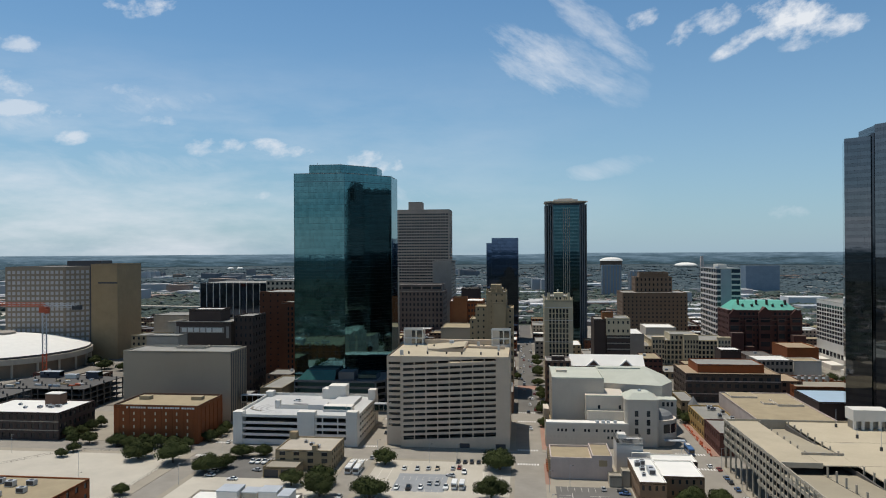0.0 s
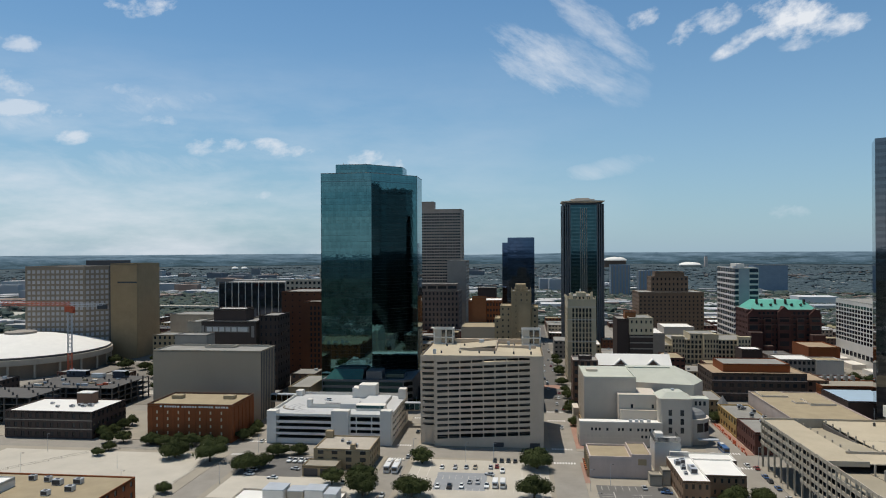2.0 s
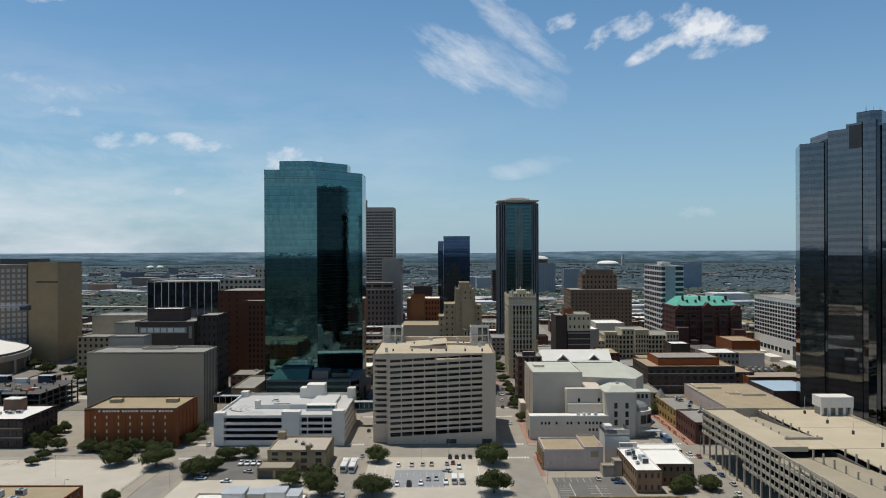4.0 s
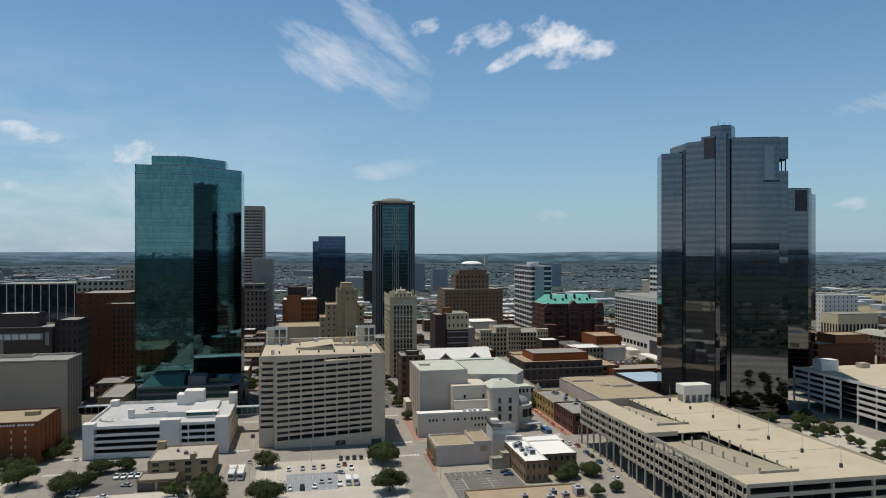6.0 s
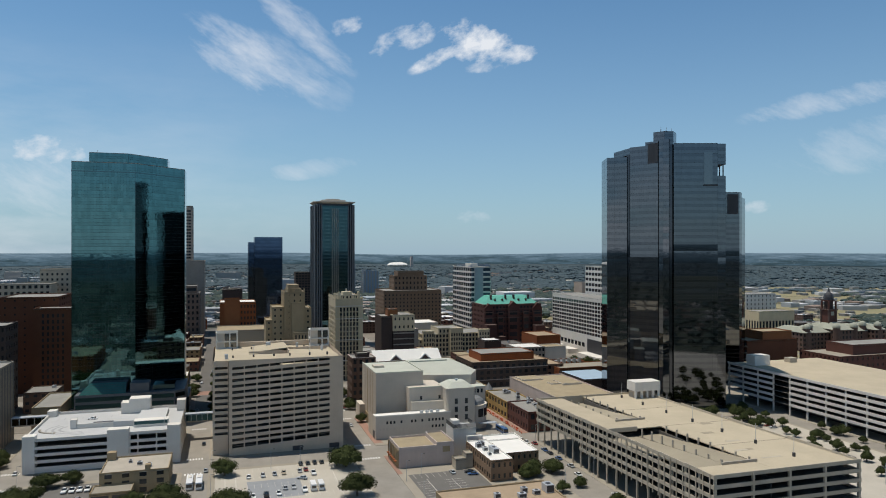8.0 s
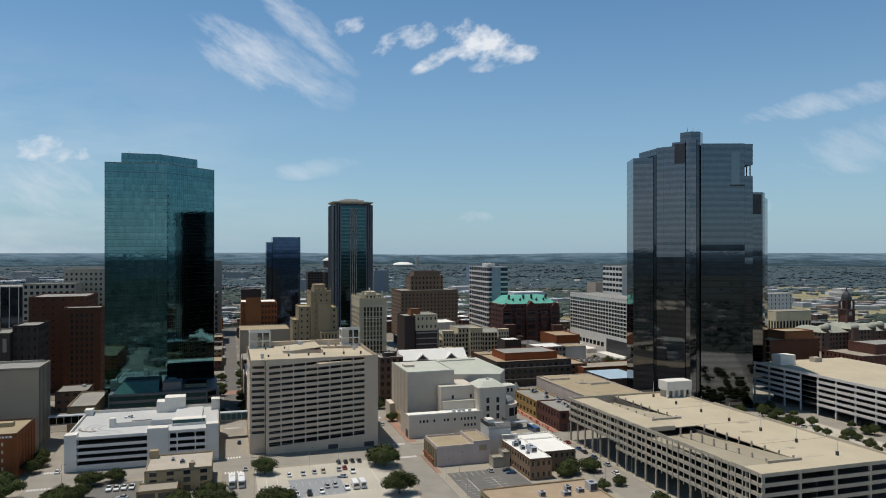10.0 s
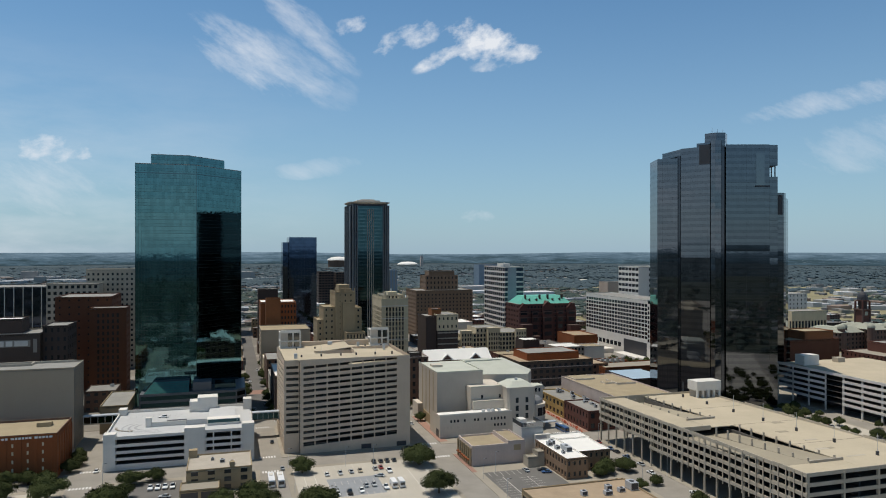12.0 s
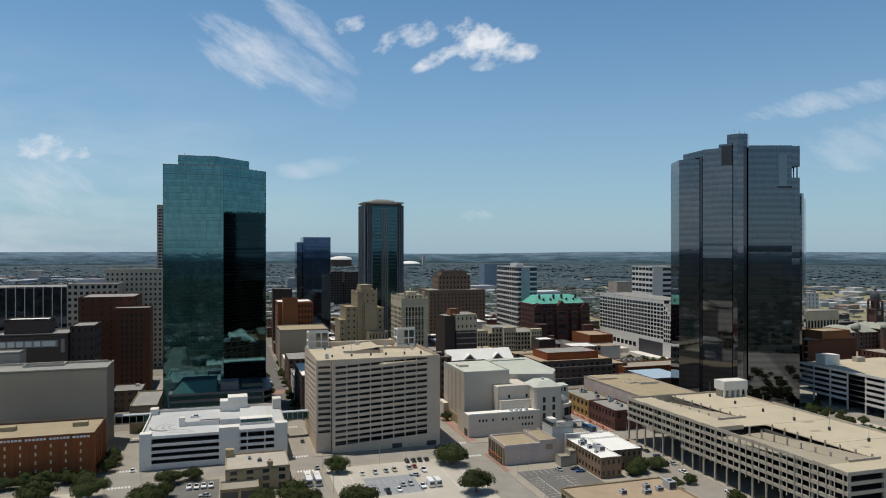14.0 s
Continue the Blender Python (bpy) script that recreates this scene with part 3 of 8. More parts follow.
def build_backdrop():
    """Wooded ridges at the horizon on a glowing ring, with haze painted into the colour."""
    m = bpy.data.materials.new("hazy_distance")
    m.use_nodes = True
    n, l = m.node_tree.nodes, m.node_tree.links
    n.clear()
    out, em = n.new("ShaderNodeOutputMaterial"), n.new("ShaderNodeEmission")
    tc = n.new("ShaderNodeTexCoord")
    mp = n.new("ShaderNodeMapping")
    mp.inputs["Scale"].default_value = (1, 1, 9)
    l.new(tc.outputs["Object"], mp.inputs[0])
    t = n.new("ShaderNodeTexNoise")
    t.inputs["Scale"].default_value, t.inputs["Detail"].default_value, t.inputs["Roughness"].default_value = 0.006, 9, 0.68
    l.new(mp.outputs[0], t.inputs[0])
    sep = n.new("ShaderNodeSeparateXYZ")
    l.new(tc.outputs["Object"], sep.inputs[0])
    # paler and bluer with height: haze towards the skyline, in the colour
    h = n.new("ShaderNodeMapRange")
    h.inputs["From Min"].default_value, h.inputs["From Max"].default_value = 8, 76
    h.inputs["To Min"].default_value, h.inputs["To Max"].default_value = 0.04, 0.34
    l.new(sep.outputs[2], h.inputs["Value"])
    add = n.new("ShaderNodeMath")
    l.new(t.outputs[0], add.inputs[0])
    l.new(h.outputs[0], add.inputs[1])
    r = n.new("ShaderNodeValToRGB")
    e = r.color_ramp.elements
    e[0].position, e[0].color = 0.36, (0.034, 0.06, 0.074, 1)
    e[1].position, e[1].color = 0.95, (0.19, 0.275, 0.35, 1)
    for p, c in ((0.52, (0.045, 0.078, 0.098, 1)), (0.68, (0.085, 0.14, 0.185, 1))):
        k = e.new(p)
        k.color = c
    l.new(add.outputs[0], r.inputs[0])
    # pale roofs and clearings far off
    mp2 = n.new("ShaderNodeMapping")
    mp2.inputs["Scale"].default_value = (1, 1, 5)
    l.new(tc.outputs["Object"], mp2.inputs[0])
    t2 = n.new("ShaderNodeTexNoise")
    t2.inputs["Scale"].default_value, t2.inputs["Detail"].default_value, t2.inputs["Roughness"].default_value = 0.035, 5, 0.6
    l.new(mp2.outputs[0], t2.inputs[0])
    r2 = n.new("ShaderNodeValToRGB")
    r2.color_ramp.elements[0].position, r2.color_ramp.elements[1].position = 0.6, 0.72
    l.new(t2.outputs[0], r2.inputs[0])
    mx = n.new("ShaderNodeMix")
    mx.data_type = "RGBA"
    l.new(r2.outputs[0], mx.inputs["Factor"])
    l.new(r.outputs[0], mx.inputs["A"])
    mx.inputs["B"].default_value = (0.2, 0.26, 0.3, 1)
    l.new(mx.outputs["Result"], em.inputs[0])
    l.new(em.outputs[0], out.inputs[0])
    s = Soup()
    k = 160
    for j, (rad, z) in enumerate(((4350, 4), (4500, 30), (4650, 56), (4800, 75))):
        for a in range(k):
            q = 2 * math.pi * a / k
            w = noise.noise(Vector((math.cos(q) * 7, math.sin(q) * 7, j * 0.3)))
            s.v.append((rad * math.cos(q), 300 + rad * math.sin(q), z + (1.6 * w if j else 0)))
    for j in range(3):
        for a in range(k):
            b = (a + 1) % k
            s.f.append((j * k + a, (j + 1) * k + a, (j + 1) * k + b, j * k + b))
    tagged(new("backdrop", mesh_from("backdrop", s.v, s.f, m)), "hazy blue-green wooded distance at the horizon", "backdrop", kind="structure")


build_backdrop()


def slab(name, label, category, x0, x1, y0, y1, z0, z1, material):
    s = Soup().box(x0, x1, y0, y1, z0, z1)
    return tagged(new(name, mesh_from(name, s.v, s.f, material)), label, category, kind="structure")


ROADS_Y = [(-2, 11), (-80, -69), (74, 91), (-158, -146), (-296, -284), (172, 184), (-400, -388), (246, 258), (345, 357), (455, 467), (560, 572), (-490, -478)]
ROADS_X = [(331, 348), (412, 428), (504, 518), (590, 603), (678, 691), (745, 757), (838, 850)]
X_END, Y_END = (-620, 700), (120, 930)
slab("road", "worn grey asphalt street network of the town centre", "road", X_END[0], X_END[1], Y_END[0], Y_END[1], -0.5, 0.0, "asphalt")


def build_pavements():
    xe = [X_END[0]] + [v for r in sorted(ROADS_Y) for v in r] + [X_END[1]]
    ye = [Y_END[0]] + [v for r in sorted(ROADS_X) for v in r] + [Y_END[1]]
    cells = []
    for i in range(0, len(xe), 2):
        for j in range(0, len(ye), 2):
            # blocks past y 425 darker: shade between buildings put into the colour
            slab("pavement", "pale concrete city block with raised kerb", "pavement", xe[i], xe[i + 1], ye[j], ye[j + 1], -0.4, 0.15, "pave" if ye[j] < 425 else "pave_shaded") if not (xe[i] > 340 and ye[j] > 480) else slab("field", "dry tan grass block beyond the town", "field", xe[i], xe[i + 1], ye[j], ye[j + 1], -0.4, 0.15, "dry_grass")
            cells.append((xe[i], xe[i + 1], ye[j], ye[j + 1]))
    return cells


CELLS = build_pavements()
LOTS = [
    (-275, -164, 258, 326, "lot", "bleached concrete empty parking lot"),
    (-143, -82.5, 268, 296, "lot", "pale concrete yard in front of brick building"),
    (-143, -112.5, 296.1, 327, "asphalt_new", "grey asphalt parking lot with white vehicles"),
    (-66, -4, 262, 328, "lot", "bleached concrete parking lot with faded stalls"),
    (15, 45.6, 256, 298, "asphalt_new", "dark asphalt parking lot with white stalls"),
    (162, 244, 205, 329, "lot", "pale concrete plaza parking court"),
    (162, 244, 125, 203, "lot", "bleached empty concrete lot"),
    (-330, -297.5, 405, 470, "lot", "dusty construction yard"),
    (-280, -250, 460, 502, "lot", "pale plaza beside the arena"),
]
for x0, x1, y0, y1, m, lab in LOTS:
    slab("parking_lot", lab, "parking lot", x0, x1, y0, y1, 0.0, 0.165, m)
slab("lot_patch", "bluish resurfaced asphalt patch in the parking lot", "parking lot", -53, -31, 286, 309, 0.1, 0.172, mat("patched_asphalt", (0.27, 0.28, 0.29), scales=(0.2, 2)))
# darker overlay on the two streets past y 431
for x0, x1 in ((-2, 11), (-80, -69)):
    slab("road_surface", "dark asphalt of the street between the towers", "road", x0 + 0.1, x1 - 0.1, 431, 504, -0.1, 0.008, "asphalt_dark")
    slab("road_surface", "dark asphalt of the street between the towers", "road", x0 + 0.1, x1 - 0.1, 518, 929, -0.1, 0.008, "asphalt_dark")
slab("brick_crossing", "red brick paved street crossing", "road", -2, 11, 504.2, 517.8, -0.1, 0.02, "brickpave")
slab("brick_crossing", "red brick paved street crossing", "road", -80, -69, 504.2, 517.8, -0.1, 0.02, "brickpave")
slab("brick_pavement", "red brick pavement strip", "pavement", 11, 13.2, 300, 329, -0.1, 0.17, "brickpave")
slab("brick_pavement", "red brick pavement strip", "pavement", 11, 15.5, 352, 410, -0.1, 0.17, "brickpave")
slab("brick_pavement", "red brick pavement by roadworks", "pavement", 91, 95, 348.2, 411.8, -0.1, 0.17, "brickpave")


def paint_lines():
    def bars(name, label, boxes):
        s = Soup()
        for b in boxes:
            s.box(*b, -0.02, 0.0)
        for k in range(len(s.v)):
            s.v[k] = (s.v[k][0], s.v[k][1], s.v[k][2] + 0.012)
        tagged(new(name, mesh_from(name, s.v, s.f, "paint")), label, "road marking", kind="structure")

    for x0, x1 in ((-1, 10), (-79, -70), (75, 90), (-157, -147)):
        for y in (326.5, 349.5, 408, 430.5):
            n = int((x1 - x0) / 1.3)
            bars("crosswalk", "white painted zebra crossing", [(x0 + k * 1.3, x0 + k * 1.3 + 0.65, y, y + 2.6) for k in range(n)])

    def stalls(label, z, boxes):
        s = Soup()
        for x0, x1, y0, y1 in boxes:
            s.box(x0, x1, y0, y1, z, z + 0.008)
        tagged(new("stall_line", mesh_from("stall_line", s.v, s.f, "faded")), label, "road marking", kind="structure")

    stalls("faded white parking stall lines", 0.175, [(x, x + 0.14, y, y + 5.2) for y in (284, 300, 311, 322) for x in np.arange(-53, -16, 2.8)])
    stalls("white parking stall lines on dark asphalt", 0.168, [(x, x + 0.16, 292, 297.5) for x in np.arange(17, 36, 2.8)] + [(16, 21, y, y + 0.16) for y in np.arange(262, 290, 2.8)] + [(21.2, 21.5, 261, 290)] + [(28, 36, y, y + 0.16) for y in np.arange(272, 290, 3)] + [(31.9, 32.1, 272, 288)])
    stalls("white painted edge lines of pale lot", 0.17, [(-16, -15.7, 275, 318), (-8, -7.7, 270, 312), (-57.6, -57.3, 275, 318), (-62, -61.7, 280, 315)])


paint_lines()

# ---- glass towers ----


def curtain(root, pts, z0, z1, dx, dz, glass, name="glazing", tilt=0.0012, gap=0.08, seed=1, skip=(), loose=0.5):
    """Glass skin of single panes, each set a hair out of true."""
    rnd = random.Random(seed)
    s, s2 = Soup(), Soup()
    n = len(pts)
    for a in range(n):
        if a in skip:
            continue
        o, u, out, length = side_frame(pts[a], pts[(a + 1) % n])
        cols, rows = max(1, round(length / dx)), max(1, round((z1 - z0) / dz))
        w, h = length / cols, (z1 - z0) / rows
        for j in range(rows):
            lean = rnd.gauss(0, tilt * 1.6)
            for i in range(cols):
                ta, tb = rnd.gauss(0, tilt * 0.8 * loose), lean + rnd.gauss(0, tilt * loose)
                for soup, lo, hi in ((s2, gap / 2, h * 0.42), (s, h * 0.42 + 0.05, h - gap / 2)):
                    c = []
                    for du, v in ((-1, lo), (1, lo), (1, hi), (-1, hi)):
                        su, sv = du * (w / 2 - gap / 4), v - (lo + hi) / 2
                        c.append(o + u * ((i + 0.5) * w + su) + Vector((0, 0, z0 + j * h + v)) + out * (su * ta + sv * tb + 0.06))
                    soup.quad(*c)
    core = Soup().prism([(x, y) for x, y in pts], z0, z1)
    part("frame", core, "dark_metal", root)
    part(name.replace("glazing", "spandrel_glazing"), s2, glass.replace("_glass", "_spandrel") if glass != "dark_glass" else "slot_glass", root, kind="stuff")
    return part(name, s, glass if glass != "dark_glass" else "slot_glass", root, kind="stuff")


def teal_tower():
    root = thing("glass_tower", "tall teal reflective glass office tower with chamfered corner", "skyscraper", (-114, 466, 0))
    P = lambda *q: [(x + 114, y - 466) for x, y in q]
    body = P((-144.5, 441), (-111.5, 441), (-86, 467.4), (-86, 491), (-119, 491), (-144.5, 475))
    curtain(root, body, 9, 149, 1.55, 3.95, "teal_glass")
    part("roof", Soup().prism(body, 149, 149.4), "grey_roof", root)
    crown = P((-137, 449), (-116, 449), (-96, 469.7), (-96, 486), (-116, 486), (-137, 470))
    curtain(root, crown, 149.4, 155.5, 1.55, 3.05, "teal_glass", "crown_glazing")
    part("crown_roof", Soup().prism(crown, 155.5, 155.8), "grey_roof", root)
    for x, y, h in ((-8, 6, 3.5), (-3, 10, 2.5), (2, 12, 2.2), (6, 15, 3.0), (10, 14, 2.4), (14, 16, 2.0), (-20, -8, 2.4)):
        part("antenna", Soup().cyl(x, y, 0.12, 155.8, 155.8 + h, 6), "pale_metal", root)
    part("podium", Soup().prism(P((-147, 436), (-106, 436), (-83, 459), (-83, 492), (-147, 492)), 0, 8.6), "dark_metal", root)
    front = P((-141, 428), (-89, 428), (-84, 433), (-84, 468), (-111.3, 440.7), (-141, 440.7))
    part("podium_wing", Soup().prism(front, 0, 18.5), "dark_stone", root)
    for k in range(4):
        z = 3.2 + k * 3.9
        ribbon = Soup().box(-140.4 + 114, -89.6 + 114, 427.88 - 466, 427.98 - 466, z, z + 2.3)
        ribbon.along((-88.8 + 114.1, 428.2 - 466.1), (-84.2 + 114.1, 432.8 - 466.1), 0.1, z, z + 2.3)
        part("podium_window", ribbon, "green_glass", root)
    # sloping glass roof over the entrance, in panes
    slope = Soup()
    lo = [Vector((-139 + 24.0 * i / 14 + 114, 428.2 - 466, 18.6)) for i in range(15)]
    hi = [Vector((-134 + 19.0 * i / 14 + 114, 432.6 - 466, 24.4)) for i in range(15)]
    for i in range(14):
        for j in range(5):
            at = lambda m, v: (lo[m] * (1 - v) + hi[m] * v)
            slope.quad(at(i, j / 5 + 0.01), at(i + 1, j / 5 + 0.01), at(i + 1, j / 5 + 0.19), at(i, j / 5 + 0.19))
    glass = part("entrance_roof", slope, "green_canopy", root, "sloping teal glass entrance roof")
    q = Soup()
    q.v = [tuple(lo[0] + Vector((0, 0.15, -0.05))), tuple(lo[14] + Vector((0, 0.15, -0.05))), tuple(hi[14] + Vector((0, 0.15, -0.12))), tuple(hi[0] + Vector((0, 0.15, -0.12))), (-139 + 114, 440.6 - 466, 18.5), (-115 + 114, 440.6 - 466, 18.5), (-115 + 114, 440.6 - 466, 24.2), (-134 + 114, 440.6 - 466, 24.2)]
    q.f = [(0, 1, 2, 3), (1, 5, 6, 2), (4, 0, 3, 7), (3, 2, 6, 7), (5, 4, 7, 6)]
    part("entrance_frame", q, "dark_metal", glass)
    part("podium_box", Soup().box(-113 + 114, -103 + 114, 430 - 466, 440.6 - 466, 18.52, 23.6), "dark_stone", root)
    part("podium_terrace", Soup().box(-101 + 114, -89.5 + 114, 433 - 466, 446 - 466, 18.52, 21.5), "green_spandrel", root)
    for x, y in ((-144.6, 440.9), (-111.5, 440.85), (-85.85, 467.4)):
        part("edge_trim", Soup().box(x + 114 - 0.15, x + 114 + 0.15, y - 466 - 0.15, y - 466 + 0.15, 9, 149.6), "green_spandrel", root)
    part("parapet_band", Soup().prism(P((-144.8, 440.75), (-111.4, 440.75), (-85.75, 467.3), (-85.75, 467.8), (-111.6, 441.1), (-144.8, 441.1)), 143.6, 144.2), "green_spandrel", root)
    part("mid_ledge", Soup().prism(P((-111.6, 440.7), (-85.7, 467.5), (-85.7, 468.3), (-112.4, 441)), 52, 52.6), "teal_glass", root)


teal_tower()


def dark_towers():
    """Two smoked-glass towers on pinwheel plans, with stepped and notched tops."""
    root = thing("glass_tower", "tall smoked black glass office tower with stepped notched crown", "skyscraper", (213, 396, 0), "pair of smoked glass towers")
    L = lambda *q: [(x - 213, y - 396) for x, y in q]
    left = L((176.4, 405), (186.4, 397.4), (199, 412), (199, 428), (184, 425))
    curtain(root, left, 0.2, 159, 1.6, 3.9, "black_glass", "glazing", TILT, seed=3, loose=0.05, gap=0.05)
    slot = L((186.7, 398.0), (187.7, 396.3), (200, 405), (200, 411.5))
    curtain(root, slot, 0.2, 160.5, 1.6, 3.9, "dark_glass", "slot_glazing", TILT, seed=13, loose=0.05, gap=0.05)
    mid = L((187.8, 395.9), (197.6, 379.6), (206, 383), (206, 410), (201, 404.5))
    curtain(root, mid, 0.2, 165, 1.6, 3.9, "black_glass", "glazing", TILT, seed=4, loose=0.05, gap=0.05)
    upper = L((189.0, 397.2), (200.4, 405.2), (204, 412), (204, 426), (191, 421))
    curtain(root, upper, 160.6, 165, 1.6, 2.2, "black_glass", "upper_glazing", TILT, seed=24, loose=0.05, gap=0.05)
    shoulder = L((193.2, 387.0), (197.6, 379.7), (206, 383.5), (206, 396))
    curtain(root, shoulder, 165.02, 167.3, 1.6, 2.2, "black_glass", "upper_glazing", TILT, seed=25, loose=0.05, gap=0.05)
    corner = L((197.9, 379.2), (199.4, 377), (202.6, 375.4), (212, 384), (207, 392))
    curtain(root, corner, 0.2, 168.2, 1.6, 3.9, "black_glass", "glazing", TILT, seed=14, loose=0.05, gap=0.05)
    slot = L((203, 376.2), (205, 375.4), (214, 384), (212.4, 384))
    curtain(root, slot, 0.2, 165, 1.6, 3.9, "dark_glass", "slot_glazing", TILT, seed=15, loose=0.05, gap=0.05)
    right = L((205.2, 374.2), (231.2, 366), (231.6, 388), (240, 420), (213, 428), (206.5, 411), (214.2, 384))
    curtain(root, right, 0.2, 165.2, 1.6, 3.9, "black_glass", "glazing", TILT, seed=5, loose=0.05, gap=0.05)
    for z0, z1 in ((0.2, 145.2), (152.2, 165.2)):
        curtain(root, L((231.26, 365.98), (236, 364.5), (247, 392), (240.4, 419), (231.8, 388)), z0, z1, 1.6, 3.9, "black_glass", "corner_glazing", TILT, seed=16, loose=0.05, gap=0.05)
    for x, y in ((233, 366.2), (235.2, 365.6)):
        part("corner_column", Soup().box(x - 213 - 0.25, x - 213 + 0.25, y - 396, y - 395.4, 145.2, 152.2), "dark_metal", root)
    rec = L((223, 368.3), (228, 366.7), (228.4, 367.2), (223.2, 368.9))
    part("recess_panel", Soup().prism(rec, 139.8, 160), "panel_glass", root)
    part("recess_sill", Soup().prism(L((222.6, 368.0), (231, 365.4), (231.4, 366.6), (223, 369.2)), 138.8, 139.8), "dark_metal", root)
    # flat dark panel in place of the shaded notch
    for a, b, zz in (((193.9, 385.4), (197.4, 379.6), 153.6),):
        part("notch", Soup().prism(L(a, b, (b[0] + 0.3, b[1] + 0.4), (a[0] + 0.3, a[1] + 0.4)), zz, 166.2), "dark_metal", root, "dark panel for the shaded notch under the crown")
    cap = L((197.8, 384.9), (201.4, 378.4), (207, 377.2), (214, 384), (206, 393))
    curtain(root, cap, 164, 173.2, 1.6, 3.0, "black_glass", "cap_glazing", TILT, seed=17, loose=0.05, gap=0.05)
    part("cap_roof", Soup().prism(cap, 173.2, 173.5), "dark_metal", root)
    part("roof", Soup().prism(right, 165.2, 165.5), "dark_metal", root)
    for k in range(7):
        part("antenna", Soup().cyl(-12 + k * 1.6, -14 + (k * 7 % 5), 0.1, 173.4, 175.2 + (k * 5 % 3), 5), "pale_metal", root)
    root = thing("glass_tower", "lower smoked black glass twin office tower behind", "skyscraper", (287, 470, 0), "pair of smoked glass towers")
    L = lambda *q: [(x - 287, y - 470) for x, y in q]
    body = L((255, 465), (270, 440), (303, 432), (308.5, 436), (306, 490), (290, 508), (262, 495))
    curtain(root, body, 0.2, 141.5, 1.6, 3.9, "black_glass", "glazing", TILT, seed=6, loose=0.05, gap=0.05)
    wing = L((308.8, 436.3), (320, 446), (318, 488), (306.3, 489))
    curtain(root, wing, 0.2, 138.3, 1.6, 3.9, "black_glass", "glazing", TILT, seed=7, loose=0.05, gap=0.05)
    # same here: notch shade as a dark panel on the glass
    part("notch", Soup().prism(L((294, 433.95), (302, 432.0), (302.1, 432.5), (294.1, 434.4)), 125.4, 140.3), "dark_metal", root, "dark panel for the shaded notch under the crown")
    part("roof", Soup().prism(body, 141.5, 141.8), "dark_metal", root)


TILT = 0.0026
dark_towers()


def blue_tower():
    root = thing("glass_tower", "dark blue mirrored glass office tower", "skyscraper", (-20, 785, 0))
    L = lambda *q: [(x + 20, y - 785) for x, y in q]
    curtain(root, L(*rect(-31.5, -2.5, 771, 805)), 0.2, 112.4, 3.2, 3.8, "blue_glass", seed=8)
    curtain(root, L(*rect(-37.6, -31.7, 780, 805)), 0.2, 107, 3.2, 3.8, "blue_glass", "wing_glazing", seed=9)


blue_tower()


def slim_tower():
    root = thing("residential_tower", "slender stone and green glass tower with flared cap", "skyscraper", (46, 738, 0))
    h = 20
    pts = [(-h, -h + 6), (-h + 6, -h), (h - 6, -h), (h, -h + 6), (h, h), (-h, h)]
    curtain(root, pts, 0.2, 144, 3.0, 3.6, "green_glass", seed=11)
    for sx in (-1, 1):
        for k in range(4):
            x = sx * (13.6 + k * 2.1)
            part("stone_fin", Soup().box(x - 0.62, x + 0.62, -h - 0.8 + (3 if k == 3 else 0), -h + 6.5, 0.2, 145), "dark_stone", root)
        for k in range(6):
            part("stone_fin", Soup().box(sx * 20.2 - 0.5, sx * 20.2 + 0.5, -13 + k * 6, -11.6 + k * 6, 0.2, 145), "dark_stone", root)
    for x in (-3, -1, 1, 3):
        part("stone_fin", Soup().box(x - 0.3, x + 0.3, -h - 0.7, -h + 0.2, 0.2, 141), "granite", root)
    part("cap_soffit", Soup().box(-h + 2, h - 2, -h + 1.5, h, 144, 146), "dark_metal", root)
    c = Soup()
    n = 8
    oct_ring = lambda r, z: [(x * r, y * r, z) for x, y in ((-1, -0.72), (-0.72, -1), (0.72, -1), (1, -0.72), (1, 0.72), (0.72, 1), (-0.72, 1), (-1, 0.72))]
    for r, z in ((h - 1.5, 146.02), (h + 1.6, 147.6), (h + 1.6, 148.3), (h - 6, 148.6)):
        c.v += oct_ring(r, z)
    for k in range(3):
        c.f += [(k * n + a, k * n + (a + 1) % n, (k + 1) * n + (a + 1) % n, (k + 1) * n + a) for a in range(n)]
    c.f += [tuple(range(24, 32)), tuple(range(7, -1, -1))]
    part("flared_cap", c, "stucco", root, "pale flared octagonal cap")
    part("cap_top", Soup().box(-12, 12, -12, 12, 148.62, 150.4), "stucco", root)
    part("cap_top", Soup().box(-7, 7, -8, 8, 150.42, 151.6), "stucco", root)


slim_tower()

# ---- parking garages ----


